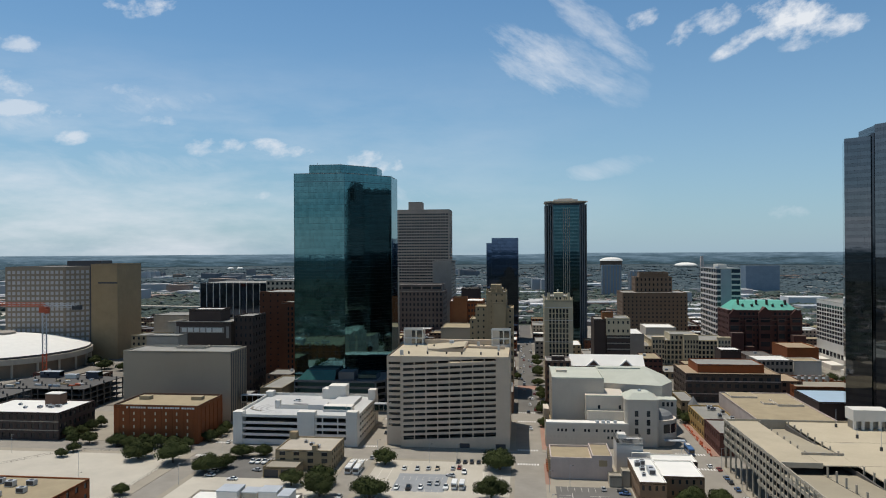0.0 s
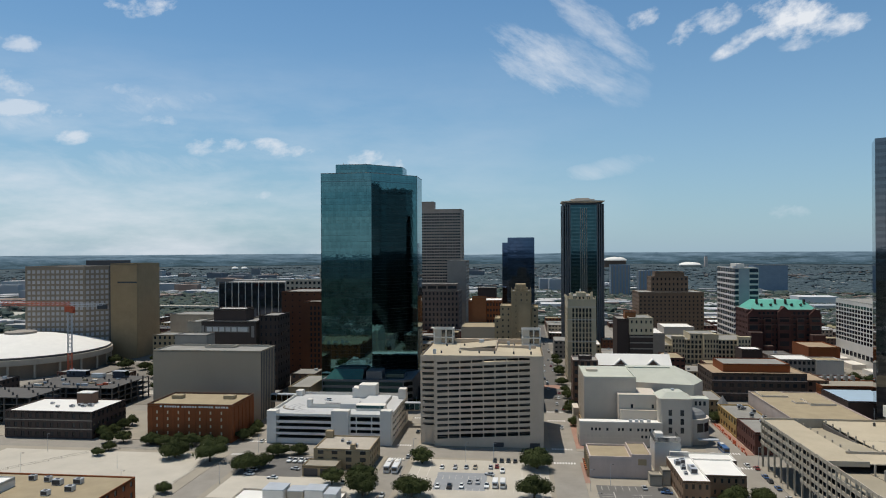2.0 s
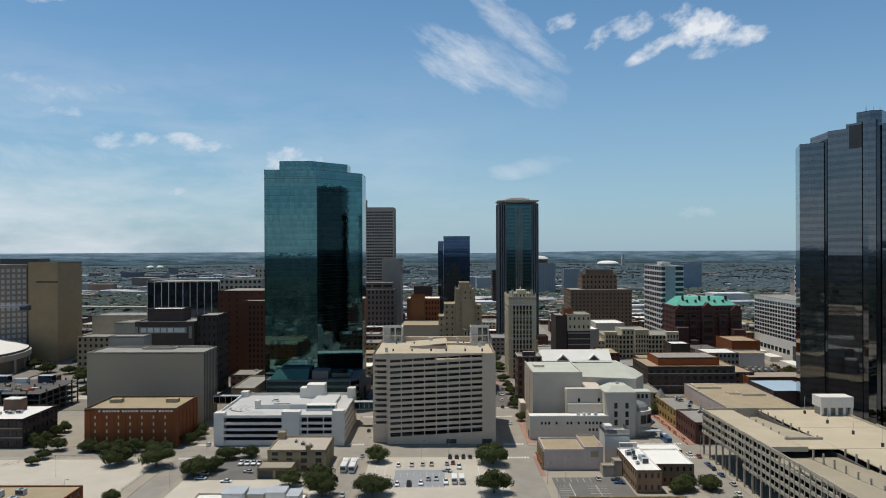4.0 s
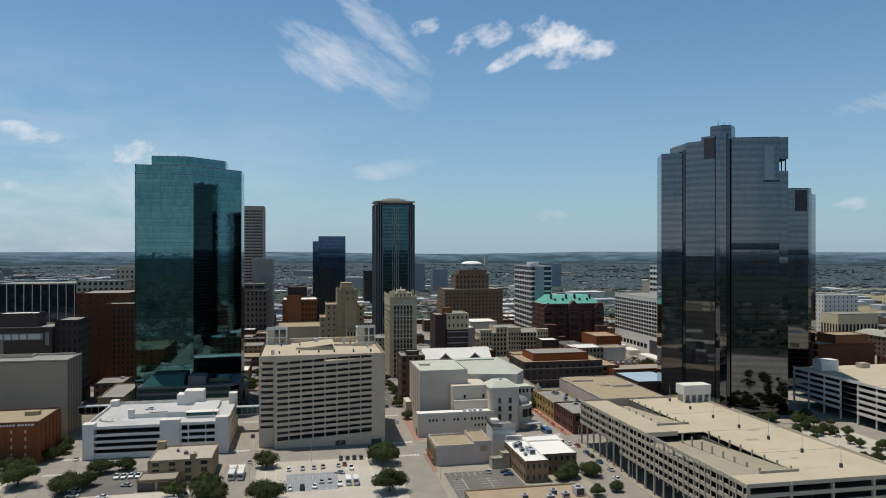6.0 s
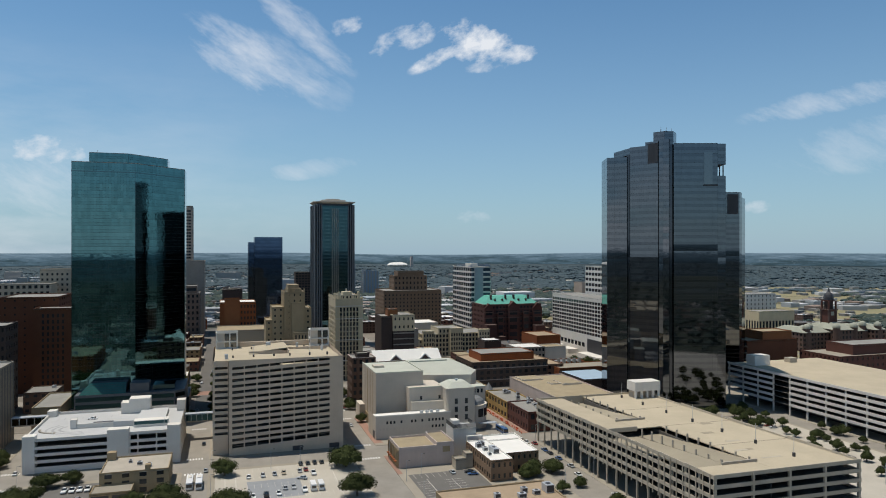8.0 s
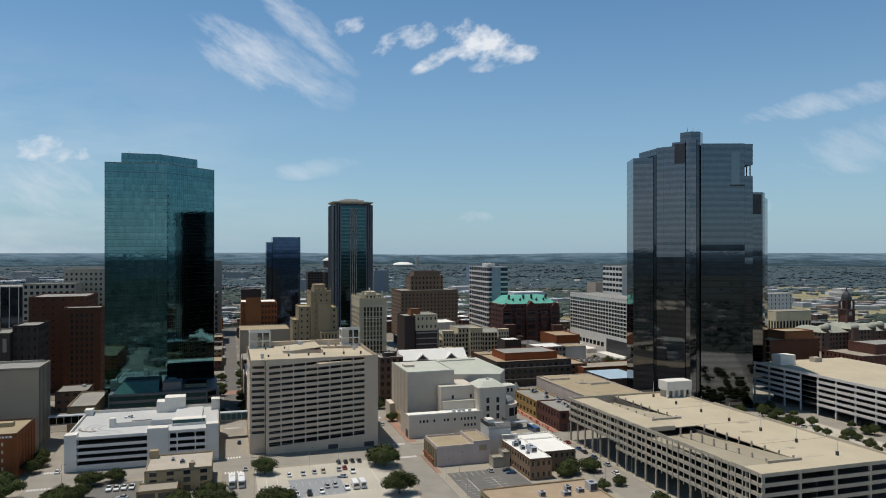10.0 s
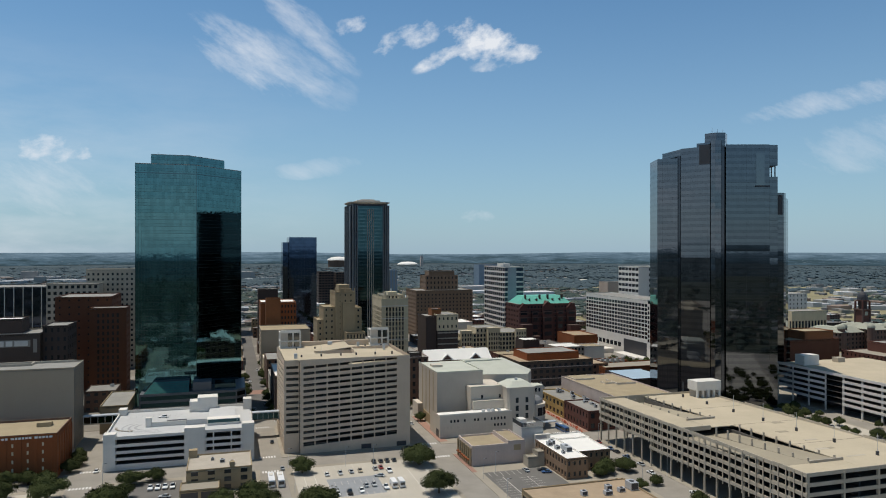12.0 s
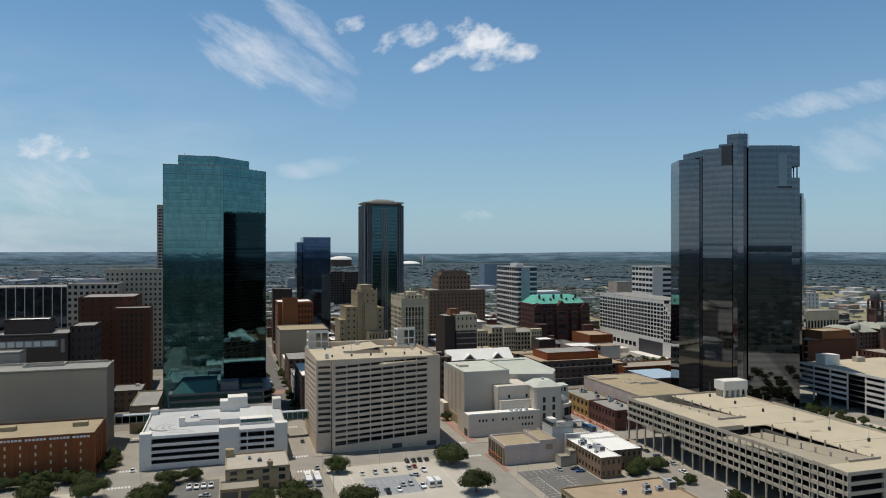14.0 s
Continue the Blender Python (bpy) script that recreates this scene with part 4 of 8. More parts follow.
def sheared_wall(soup, p, q, z0, z1, cols, centres, slot_h, rise, start, end, wf=0.9, depth=0.4):
    """Wall with rows of slots that climb by rise from the first column to the last."""
    o, u, out, length = side_frame(p, q)
    up = Vector((0, 0, 1))
    at = lambda s, z, d=0.0: o + u * s + up * z - out * d
    soup.quad(at(0, z0), at(start, z0), at(start, z1), at(0, z1))
    soup.quad(at(end, z0), at(length, z0), at(length, z1), at(end, z1))
    cw = (end - start) / cols
    for i in range(cols):
        s0, s1 = start + i * cw, start + (i + 1) * cw
        a, b = s0 + cw * (1 - wf) / 2, s1 - cw * (1 - wf) / 2
        sh = lambda s: rise * (s - start) / (end - start)
        soup.quad(at(s0, z0), at(a, z0), at(a, z1), at(s0, z1))
        soup.quad(at(b, z0), at(s1, z0), at(s1, z1), at(b, z1))
        edge_a, edge_b = z0, z0
        for k, c in enumerate(sorted(centres)):
            h = slot_h if not isinstance(slot_h, dict) else slot_h.get(k, slot_h[-1])
            la, lb, ta, tb = c - h / 2 + sh(a), c - h / 2 + sh(b), c + h / 2 + sh(a), c + h / 2 + sh(b)
            if min(la, lb) < z0 + 0.1 or max(ta, tb) > z1 - 0.4:
                continue
            soup.quad(at(a, edge_a), at(b, edge_b), at(b, lb), at(a, la))
            soup.quad(at(a, la), at(b, lb), at(b, lb, depth), at(a, la, depth))
            soup.quad(at(a, ta, depth), at(b, tb, depth), at(b, tb), at(a, ta))
            soup.quad(at(a, la), at(a, la, depth), at(a, ta, depth), at(a, ta))
            soup.quad(at(b, lb, depth), at(b, lb), at(b, tb), at(b, tb, depth))
            edge_a, edge_b = ta, tb
        soup.quad(at(a, edge_a), at(b, edge_b), at(b, z1), at(a, z1))


def lamp_post(x, y, z, h=7.5, arm=1.2):
    root = thing("street_lamp", "slim grey lamp post with single arm", "lamp", (x, y, z), "lamp posts")
    part("pole", Soup().cyl(0, 0, 0.1, 0, h, 6, 0.06), "pale_metal", root)
    a = part("arm", Soup().box(0, arm, -0.05, 0.05, h - 0.1, h), "pale_metal", root)
    part("lamp_head", Soup().box(arm - 0.3, arm + 0.4, -0.16, 0.16, h - 0.18, h - 0.02), "dark_metal", a)
    return root


def tall_garage():
    root = thing("parking_garage", "tall beige concrete parking garage with slanting slot openings", "parking garage", (-33, 380, 0))
    X, Y = 33, -380
    s = Soup()
    step = 2.87
    rows = [41.9 - step * k for k in range(14)]
    hts = {k: 1.3 for k in range(14)}
    hts[0] = 2.0
    hts[-1] = 1.3
    sheared_wall(s, (-60 + X, 351 + Y), (-5 + X, 351 + Y), 0, 46, 8, rows, hts, step, 1.2, 48.5)
    part("front_wall", s, "garage_conc", root)
    s = Soup()
    sheared_wall(s, (-67.5 + X, 354 + Y), (-60.2 + X, 354 + Y), 0, 45.5, 1, [r for r in rows if r > 9], 1.3, 0, 0.9, 7.0, 0.97)
    part("wing_wall", s, "garage_conc", root)
    s = Soup()
    sheared_wall(s, (-67.5 + X, 408 + Y), (-67.5 + X, 354 + Y), 0, 45.5, 1, [r - 2.0 for r in rows if r > 6], 0.85, step, 2, 51, 0.98)
    part("side_wall", s, "garage_conc", root)
    s = Soup()
    s.quad((-60 + X, 354 + Y, 0), (-60 + X, 351 + Y, 0), (-60 + X, 351 + Y, 46), (-60 + X, 354 + Y, 46))
    part("corner_wall", s, "garage_conc", root)
    s = Soup()
    s.quad((-5 + X, 351 + Y, 0), (-5 + X, 408 + Y, 0), (-5 + X, 408 + Y, 46), (-5 + X, 351 + Y, 46))
    part("end_wall", s, "garage_conc", root)
    s = Soup()
    s.quad((-5 + X, 408 + Y, 0), (-67.5 + X, 408 + Y, 0), (-67.5 + X, 408 + Y, 45.5), (-5 + X, 408 + Y, 45.5))
    part("back_wall", s, "garage_conc", root)
    # floors and the wall behind the slots: interior shade put into dark grey
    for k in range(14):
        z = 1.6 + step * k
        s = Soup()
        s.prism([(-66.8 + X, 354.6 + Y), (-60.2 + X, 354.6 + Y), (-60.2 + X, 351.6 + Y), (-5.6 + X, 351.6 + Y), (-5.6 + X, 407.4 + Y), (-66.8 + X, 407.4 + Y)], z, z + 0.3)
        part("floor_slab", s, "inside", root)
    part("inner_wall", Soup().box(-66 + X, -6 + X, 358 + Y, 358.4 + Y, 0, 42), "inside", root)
    # roof deck in two tilted leaves with a dark wedge between them
    def leaf(x0, x1, y0, y1, za, zb, m="deck"):
        q = Soup()
        q.v = [(x0 + X, y0 + Y, za - 0.4), (x1 + X, y0 + Y, zb - 0.4), (x1 + X, y1 + Y, zb - 0.4), (x0 + X, y1 + Y, za - 0.4), (x0 + X, y0 + Y, za), (x1 + X, y0 + Y, zb), (x1 + X, y1 + Y, zb), (x0 + X, y1 + Y, za)]
        q.f = [(4, 5, 6, 7), (0, 1, 5, 4), (1, 2, 6, 5), (2, 3, 7, 6), (3, 0, 4, 7), (3, 2, 1, 0)]
        part("roof_deck", q, m, root, "sun-bleached tan roof parking deck")

    leaf(-66.8, -36, 355, 374, 45.0, 45.0)
    leaf(-60, -36, 351.8, 354.98, 45.0, 45.0)
    leaf(-36, -5.6, 356, 374, 45.0, 44.6)
    leaf(-36, -5.6, 351.7, 355.98, 42.6, 43.4)
    leaf(-66.8, -50, 374.02, 407.4, 45.0, 45.0)
    leaf(-49.98, -30, 382, 407.4, 45.0, 47.0)
    leaf(-49.98, -30, 374.02, 381.98, 44.9, 42.0, "deck_dark")
    leaf(-29.98, -5.6, 374.02, 407.4, 45.0, 44.2)
    part("ramp_wall", Soup().box(-30 + X, -29.6 + X, 374.1 + Y, 407 + Y, 42.5, 46.6), "garage_conc", root)
    part("ramp_wall", Soup().box(-49.9 + X, -30.1 + X, 381.6 + Y, 382.1 + Y, 42.5, 45.6), "garage_conc", root)
    part("ramp_wall", Soup().box(-29.5 + X, -8 + X, 390 + Y, 390.4 + Y, 44.4, 46.0), "garage_conc", root)
    for x in (-58, -48, -38, -30, -20, -11):
        for y in (366, 394):
            s = Soup().box(x - 0.4 + X, x + 0.4 + X, y - 0.4 + Y, y + 0.4 + Y, 44.3, 46.2)
            part("light_base", s, "dark_metal", root)
            if y == 366 and x in (-48, -20):
                part("light_pole", Soup().cyl(x + X, y + Y, 0.08, 46.2, 51, 6), "pale_metal", root)
    for x0, x1 in ((-66.5, -55), (-16, -5.2)):
        tower = part("stair_tower", Soup().box(x0 + X, x1 + X, 400 + Y, 408.4 + Y, 42.5, 45.6), "white_conc", root)
        for z in (48.6, 53.4):
            part("stair_slab", Soup().box(x0 + X, x1 + X, 400 + Y, 408.4 + Y, z, z + 0.6), "white_conc", tower)
        for x in (x0 + 0.35, (x0 + x1) / 2 + 1.5, x1 - 0.35):
            for y in (400.35, 408.05):
                part("stair_post", Soup().box(x - 0.32 + X, x + 0.32 + X, y - 0.32 + Y, y + 0.32 + Y, 45.6, 53.4), "white_conc", tower)
        part("stair_wall", Soup().box(x0 + 0.8 + X, x0 + 4.5 + X, 400.7 + Y, 407.6 + Y, 45.6, 53.38), "stucco", tower)
        part("stair_window", Soup().box(x0 + 4.6 + X, x1 - 0.8 + X, 401.4 + Y, 401.5 + Y, 45.62, 53.3), "panel_glass", tower)
    part("roof_beam", Soup().box(-54.9 + X, -16.1 + X, 405.6 + Y, 407.3 + Y, 44, 47.6), "garage_conc", root)
    # dark panels on the wall face for the shade of low openings
    for x in (-30, -12):
        part("low_opening", Soup().box(x + X, x + 5 + X, 350.9 + Y, 350.98 + Y, 0.3, 2.6), "dark_metal", root)
    for x0, x1 in ((-66.5, -55), (-16, -5.2)):
        part("stair_rail", Soup().box(x0 + 0.3 + X, x1 - 0.3 + X, 400.3 + Y, 400.5 + Y, 54.02, 55.0), "white_conc", root)
    for k, (x, y, w, h) in enumerate(((-62, 362, 1.6, 1.2), (-40, 400, 2.4, 1.5), (-24, 398, 1.4, 1.1), (-12, 384, 1.2, 1.0))):
        part("roof_box", Soup().box(x + X, x + w + X, y + Y, y + w + Y, 44.3, 46.2 + h), "pale_metal", root)
    return root


tall_garage()


def white_garage():
    root = thing("parking_garage", "white concrete parking garage with long dark slots and curved ramp", "parking garage", (-114, 380, 0))
    X, Y = 114, -380
    y0, y1, zt = 349.0, 402.0, 14.8
    for k, z in enumerate((2.4, 5.4, 8.4, 11.4, zt - 0.4)):
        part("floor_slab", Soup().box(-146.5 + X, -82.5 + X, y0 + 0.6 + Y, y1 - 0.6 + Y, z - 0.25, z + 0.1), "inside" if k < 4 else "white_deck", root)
    for k, z in enumerate((2.2, 5.2, 8.2, 11.2, zt)):
        part("spandrel", Soup().box(-142.2 + X, -113 + X, y0 + Y, y0 + 0.4 + Y, z - 0.75 if k else 0, z + 0.55), "white_conc", root)
        if k:
            part("spandrel", Soup().box(-104 + X, -87.5 + X, y0 + 0.2 + Y, y0 + 0.6 + Y, z - 0.6, z + 0.75), "white_conc", root)
    for x in (-103.9, -100.5, -92.5, -88):
        part("column", Soup().box(x + X, x + 0.6 + X, y0 + 0.7 + Y, y0 + 1.2 + Y, 0, zt), "white_conc", root)
    for x0, x1, z, yy in ((-147.2, -142.2, 16.6, y0 - 0.5), (-113, -104, 17.2, y0 - 0.6), (-87.5, -81.8, 17.6, y0 - 0.6)):
        part("stair_tower", Soup().box(x0 + X, x1 + X, yy + Y, yy + 5.2 + Y, 0, z), "white_conc", root)
    part("entrance_panel", Soup().box(-103.9 + X, -87.6 + X, y0 + 0.25 + Y, y0 + 0.55 + Y, 0, 3.1), "white_conc", root)
    s = Soup()
    window_wall(s, (-82 + X, y0 + 5 + Y), (-82 + X, y1 + Y), 0, zt + 0.6, 9, 4, 0.72, 0.42, 0.4, 0.6, 1.5, 0.5)
    part("side_wall", s, "white_conc", root)
    s = Soup()
    s.quad((-82 + X, y1 + Y, 0), (-147 + X, y1 + Y, 0), (-147 + X, y1 + Y, zt + 0.6), (-82 + X, y1 + Y, zt + 0.6))
    part("back_wall", s, "white_conc", root)
    s = Soup()
    s.quad((-147 + X, y1 + Y, 0), (-147 + X, y0 + 4 + Y, 0), (-147 + X, y0 + 4 + Y, zt + 0.6), (-147 + X, y1 + Y, zt + 0.6))
    part("end_wall", s, "white_conc", root)
    # dark wall added behind the openings in place of deep shade
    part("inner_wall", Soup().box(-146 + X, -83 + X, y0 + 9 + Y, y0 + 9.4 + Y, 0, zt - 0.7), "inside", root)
    part("parapet", Soup().box(-147 + X, -82 + X, y1 - 0.5 + Y, y1 - 0.05 + Y, zt - 0.3, zt + 1.1), "white_conc", root)
    part("parapet", Soup().box(-147 + X, -146.5 + X, y0 + 4.8 + Y, y1 - 0.6 + Y, zt - 0.3, zt + 1.0), "white_conc", root)
    for a in (-131.5,):
        part("ramp_wall", Soup().box(a + X, a + 2.6 + X, 367 + Y, 370 + Y, zt - 0.3, zt + 4.0), "white_conc", root)
    part("ramp_wall", Soup().box(-128.8 + X, -113 + X, 367 + Y, 367.5 + Y, zt - 0.3, zt + 1.9), "white_conc", root)
    # solid dark block stands for the shade in the ramp mouth
    part("ramp_mouth", Soup().box(-122 + X, -111 + X, 367.6 + Y, 371 + Y, zt - 0.28, zt + 1.7), "dark_metal", root, "dark block for the shaded ramp mouth")
    part("ramp_head", Soup().box(-112.8 + X, -103.5 + X, 366 + Y, 374 + Y, zt - 0.3, zt + 2.2), "white_deck", root)
    sky_box = part("skylight_box", Soup().box(-103.4 + X, -87.9 + X, 362 + Y, 368 + Y, zt - 0.3, zt + 2.6), "white_conc", root)
    part("skylight_glass", Soup().box(-103 + X, -88.3 + X, 361.85 + Y, 361.98 + Y, zt + 0.9, zt + 2.4), "green_glass", sky_box)
    part("raised_deck", Soup().box(-103 + X, -90 + X, 368.2 + Y, 395 + Y, zt - 0.28, zt + 1.4), "white_deck", root)
    part("lift_tower", Soup().box(-113 + X, -102.5 + X, 394 + Y, 401.4 + Y, zt - 0.3, 20.0), "white_conc", root)
    part("lift_tower", Soup().box(-109 + X, -99 + X, 393 + Y, 401.5 + Y, zt - 0.3, 22.0), "white_conc", root)
    part("lift_tower", Soup().box(-86 + X, -81.7 + X, 393 + Y, 399 + Y, 0, 20.0), "white_conc", root)
    part("lift_tower", Soup().box(-147.3 + X, -143.5 + X, 396 + Y, 401.6 + Y, 0, 17.5), "white_conc", root)
    for a in range(9):
        t = math.pi / 2 * a / 8
        x, y = -137 - 7.5 * math.sin(t), 368.5 - 7.5 * math.cos(t)
        part("kerb_post", Soup().box(x - 0.5 + X, x + 0.5 + X, y - 0.5 + Y, y + 0.5 + Y, zt - 0.3, zt + 0.12), "concrete", root)
    marks = Soup()
    ring = lambda a, r: (-128 + r * math.cos(a) * 1.15 + X, 368 + r * math.sin(a) + Y, zt - 0.285)
    for r0, r1 in ((6.5, 7.6), (9.0, 10.0), (11.6, 12.4)):
        for k in range(16):
            a0, a1 = math.pi * (0.75 + 0.85 * k / 16), math.pi * (0.75 + 0.85 * (k + 1) / 16)
            marks.quad(ring(a0, r0), ring(a0, r1), ring(a1, r1), ring(a1, r0))
    part("tyre_marks", marks, "worn_grey", root, "grey tyre marks curving over the white deck")
    for x in np.arange(-141, -114, 2.7):
        part("stall_mark", Soup().box(x + X, x + 0.15 + X, 388 + Y, 393 + Y, zt - 0.29, zt - 0.282), "worn_grey", root)
    part("roof_lamp", Soup().cyl(-89.5 + X, 358 + Y, 0.08, zt, zt + 5, 6), "pale_metal", root)


white_garage()


def bridge(x0, x1, y0, y1, z0, z1, label):
    root = thing("skybridge", label, "skybridge", ((x0 + x1) / 2, (y0 + y1) / 2, 0))
    hx, hy = (x1 - x0) / 2, (y1 - y0) / 2
    part("deck", Soup().box(-hx, hx, -hy, hy, z0, z0 + 0.6), "concrete", root)
    part("glazing", Soup().box(-hx, hx, -hy + 0.2, hy - 0.2, z0 + 0.61, z1 - 0.51), "green_glass", root)
    part("roof", Soup().box(-hx, hx, -hy, hy, z1 - 0.5, z1), "pale_metal", root)
    for k in range(6):
        x = -hx + 0.3 + k * (2 * hx - 0.6) / 5
        part("post", Soup().box(x - 0.12, x + 0.12, -hy - 0.02, -hy + 0.18, z0 + 0.62, z1 - 0.52), "pale_metal", root)


bridge(-81.6, -67.6, 388, 392, 9, 13.4, "green glazed skybridge between two garages over the street")
bridge(-165, -147.4, 402, 406, 9.5, 14, "white roofed skybridge over the side street")


def ramp_garage():
    root = thing("parking_garage", "long beige concrete parking garage with roof ramps and open columns", "parking garage", (124, 262, 0))
    X, Y = -124, -262
    x0, x1, y0, y1 = 92.3, 155.0, 193.5, 332.0
    T = 21.3
    rise = lambda y: (y1 - y) / (y1 - y0) * 2.4
    def deck(xa, xb, ya, yb, za, zb, nm="roof_deck", m="deck"):
        za, zb = za + rise(ya), zb + rise(yb)
        s = Soup()
        s.v += [(xa + X, ya + Y, za - 0.35), (xb + X, ya + Y, za - 0.35), (xb + X, yb + Y, zb - 0.35), (xa + X, yb + Y, zb - 0.35), (xa + X, ya + Y, za), (xb + X, ya + Y, za), (xb + X, yb + Y, zb), (xa + X, yb + Y, zb)]
        s.f += [(4, 5, 6, 7), (0, 1, 5, 4), (1, 2, 6, 5), (2, 3, 7, 6), (3, 0, 4, 7), (3, 2, 1, 0)]
        part(nm, s, m, root)

    bands = [(T + 0.9, y0, y1), (T - 2.5, y0, y1), (T - 5.9, y0, y1), (T - 9.3, y0, y1), (T - 12.7, y0, 286)]
    for z, a, b in bands:
        n = 18
        for k in range(n):
            ya, yb = a + (b - a) * k / n, a + (b - a) * (k + 1) / n
            part("spandrel", Soup().box(x0 + X, x0 + 0.35 + X, ya + 0.02 + Y, yb - 0.02 + Y, z - 1.35 + rise(ya / 2 + yb / 2), z + rise(ya / 2 + yb / 2) + (0.12 if k % 2 else 0)), "concrete_warm", root)
        for k in range(4):
            xa, xb = x0 + 0.4 + (x1 - x0 - 0.4) * k / 4, x0 + (x1 - x0) * (k + 1) / 4
            part("spandrel", Soup().box(xa + X, xb - 0.05 + X, y0 + Y, y0 + 0.35 + Y, z - 1.35 + rise(y0), z + rise(y0)), "concrete_warm", root)
            part("spandrel", Soup().box(x1 - 0.35 + X, x1 + X, a + (b - a) * k / 4 + 0.4 + Y, a + (b - a) * (k + 1) / 4 + Y, z - 1.35 + rise(a + (b - a) * (k + 0.5) / 4), z + rise(a + (b - a) * (k + 0.5) / 4)), "concrete_warm", root)
        if z < T:
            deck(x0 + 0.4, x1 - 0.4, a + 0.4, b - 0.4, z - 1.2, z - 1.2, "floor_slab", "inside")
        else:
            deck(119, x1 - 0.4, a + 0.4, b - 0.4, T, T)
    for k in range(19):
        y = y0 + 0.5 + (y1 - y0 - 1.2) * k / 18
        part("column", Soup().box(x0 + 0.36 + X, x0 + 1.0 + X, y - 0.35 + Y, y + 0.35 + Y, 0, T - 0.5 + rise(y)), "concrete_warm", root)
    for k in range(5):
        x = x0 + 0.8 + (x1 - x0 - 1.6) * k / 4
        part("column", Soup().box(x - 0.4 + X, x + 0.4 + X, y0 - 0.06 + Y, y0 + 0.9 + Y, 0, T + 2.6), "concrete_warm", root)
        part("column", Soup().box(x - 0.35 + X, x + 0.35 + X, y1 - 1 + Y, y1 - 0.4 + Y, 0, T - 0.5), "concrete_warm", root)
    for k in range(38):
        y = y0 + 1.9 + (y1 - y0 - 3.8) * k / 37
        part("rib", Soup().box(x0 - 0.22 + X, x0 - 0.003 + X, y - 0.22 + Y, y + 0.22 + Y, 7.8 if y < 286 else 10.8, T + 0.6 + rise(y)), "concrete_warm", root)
    # added dark wall, shading the open levels by its colour
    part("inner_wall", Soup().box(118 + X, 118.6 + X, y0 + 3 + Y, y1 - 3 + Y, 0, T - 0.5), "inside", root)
    part("back_wall", Soup().box(x0 + 0.4 + X, x1 - 0.4 + X, y1 - 0.35 + Y, y1 + Y, 10, T + 0.9), "concrete_warm", root)

    deck(x0 + 0.4, 106.9, 262, y1 - 0.4, T, T)
    deck(x0 + 0.4, 106.9, y0 + 12, 261.9, T, T - 3.4, "ramp", "deck_dark")
    deck(x0 + 0.4, 118.9, y0 + 0.4, y0 + 11.9, T, T)
    deck(107, 118.9, 262, 276, T, T)
    deck(107, 118.9, 276.1, y1 - 1, T, T - 3.2, "ramp", "deck_dark")
    deck(107, 118.9, y0 + 12, 261.8, T, T - 3.2, "ramp", "deck_dark")
    part("deck_edge", Soup().box(x0 + 0.4 + X, 107 + X, 261.7 + Y, 262.2 + Y, T + 0.2, T + 2.1), "concrete_warm", root)
    part("deck_edge", Soup().box(105 + X, 120 + X, 275.6 + Y, 276.2 + Y, T + 1.0, T + 1.9), "concrete", root)
    part("deck_edge", Soup().box(105 + X, 120 + X, y0 + 11.6 + Y, y0 + 12.2 + Y, T + 2.2, T + 3.1), "concrete", root)
    for xx in (107, 119):
        for k in range(8):
            for ya, yb in ((278, 328), (208, 258)):
                y = ya + (yb - ya) * k / 7
                part("guard_post", Soup().box(xx - 0.25 + X, xx + 0.25 + X, y - 0.3 + Y, y + 0.3 + Y, T - 2.5, T + 1.1 + rise(y)), "concrete", root)
    for k in range(7):
        y = 206 + k * 19.5
        part("light_base", Soup().box(136.6 + X, 137.4 + X, y - 0.4 + Y, y + 0.4 + Y, T, T + 1.5 + rise(y)), "dark_metal", root)
        part("light_pole", Soup().cyl(137 + X, y + Y, 0.09, T + 1.5 + rise(y), T + 8 + rise(y), 6), "pale_metal", root)
    rnd = random.Random(31)
    for k in range(9):
        x, y, w = rnd.uniform(122, 152), rnd.uniform(205, 325), rnd.uniform(3, 9)
        part("deck_patch", Soup().box(x + X, x + w + X, y + Y, y + rnd.uniform(0.5, 2.5) + Y, T + rise(y) - 0.2, T + rise(y) + 0.03), "deck_dark" if k % 2 else "concrete_warm", root, "patched strip of the deck")
    for y in (228, 262, 296):
        part("deck_joint", Soup().box(119.5 + X, 154.4 + X, y + Y, y + 0.25 + Y, T + rise(y) - 0.2, T + rise(y) + 0.02), "inside", root)
    house = part("stair_house", Soup().box(142 + X, 157 + X, 318 + Y, 326 + Y, T + 4.0, T + 8.8), "white_conc", root, "white stair house on piers")
    for k in range(5):
        part("pier", Soup().box(142.2 + k * 3.4 + X, 143.2 + k * 3.4 + X, 318.2 + Y, 319.2 + Y, T, T + 3.98), "white_conc", house)
    part("stair_core", Soup().box(143 + X, 156 + X, 321 + Y, 325.8 + Y, T, T + 3.98), "concrete", root)


ramp_garage()


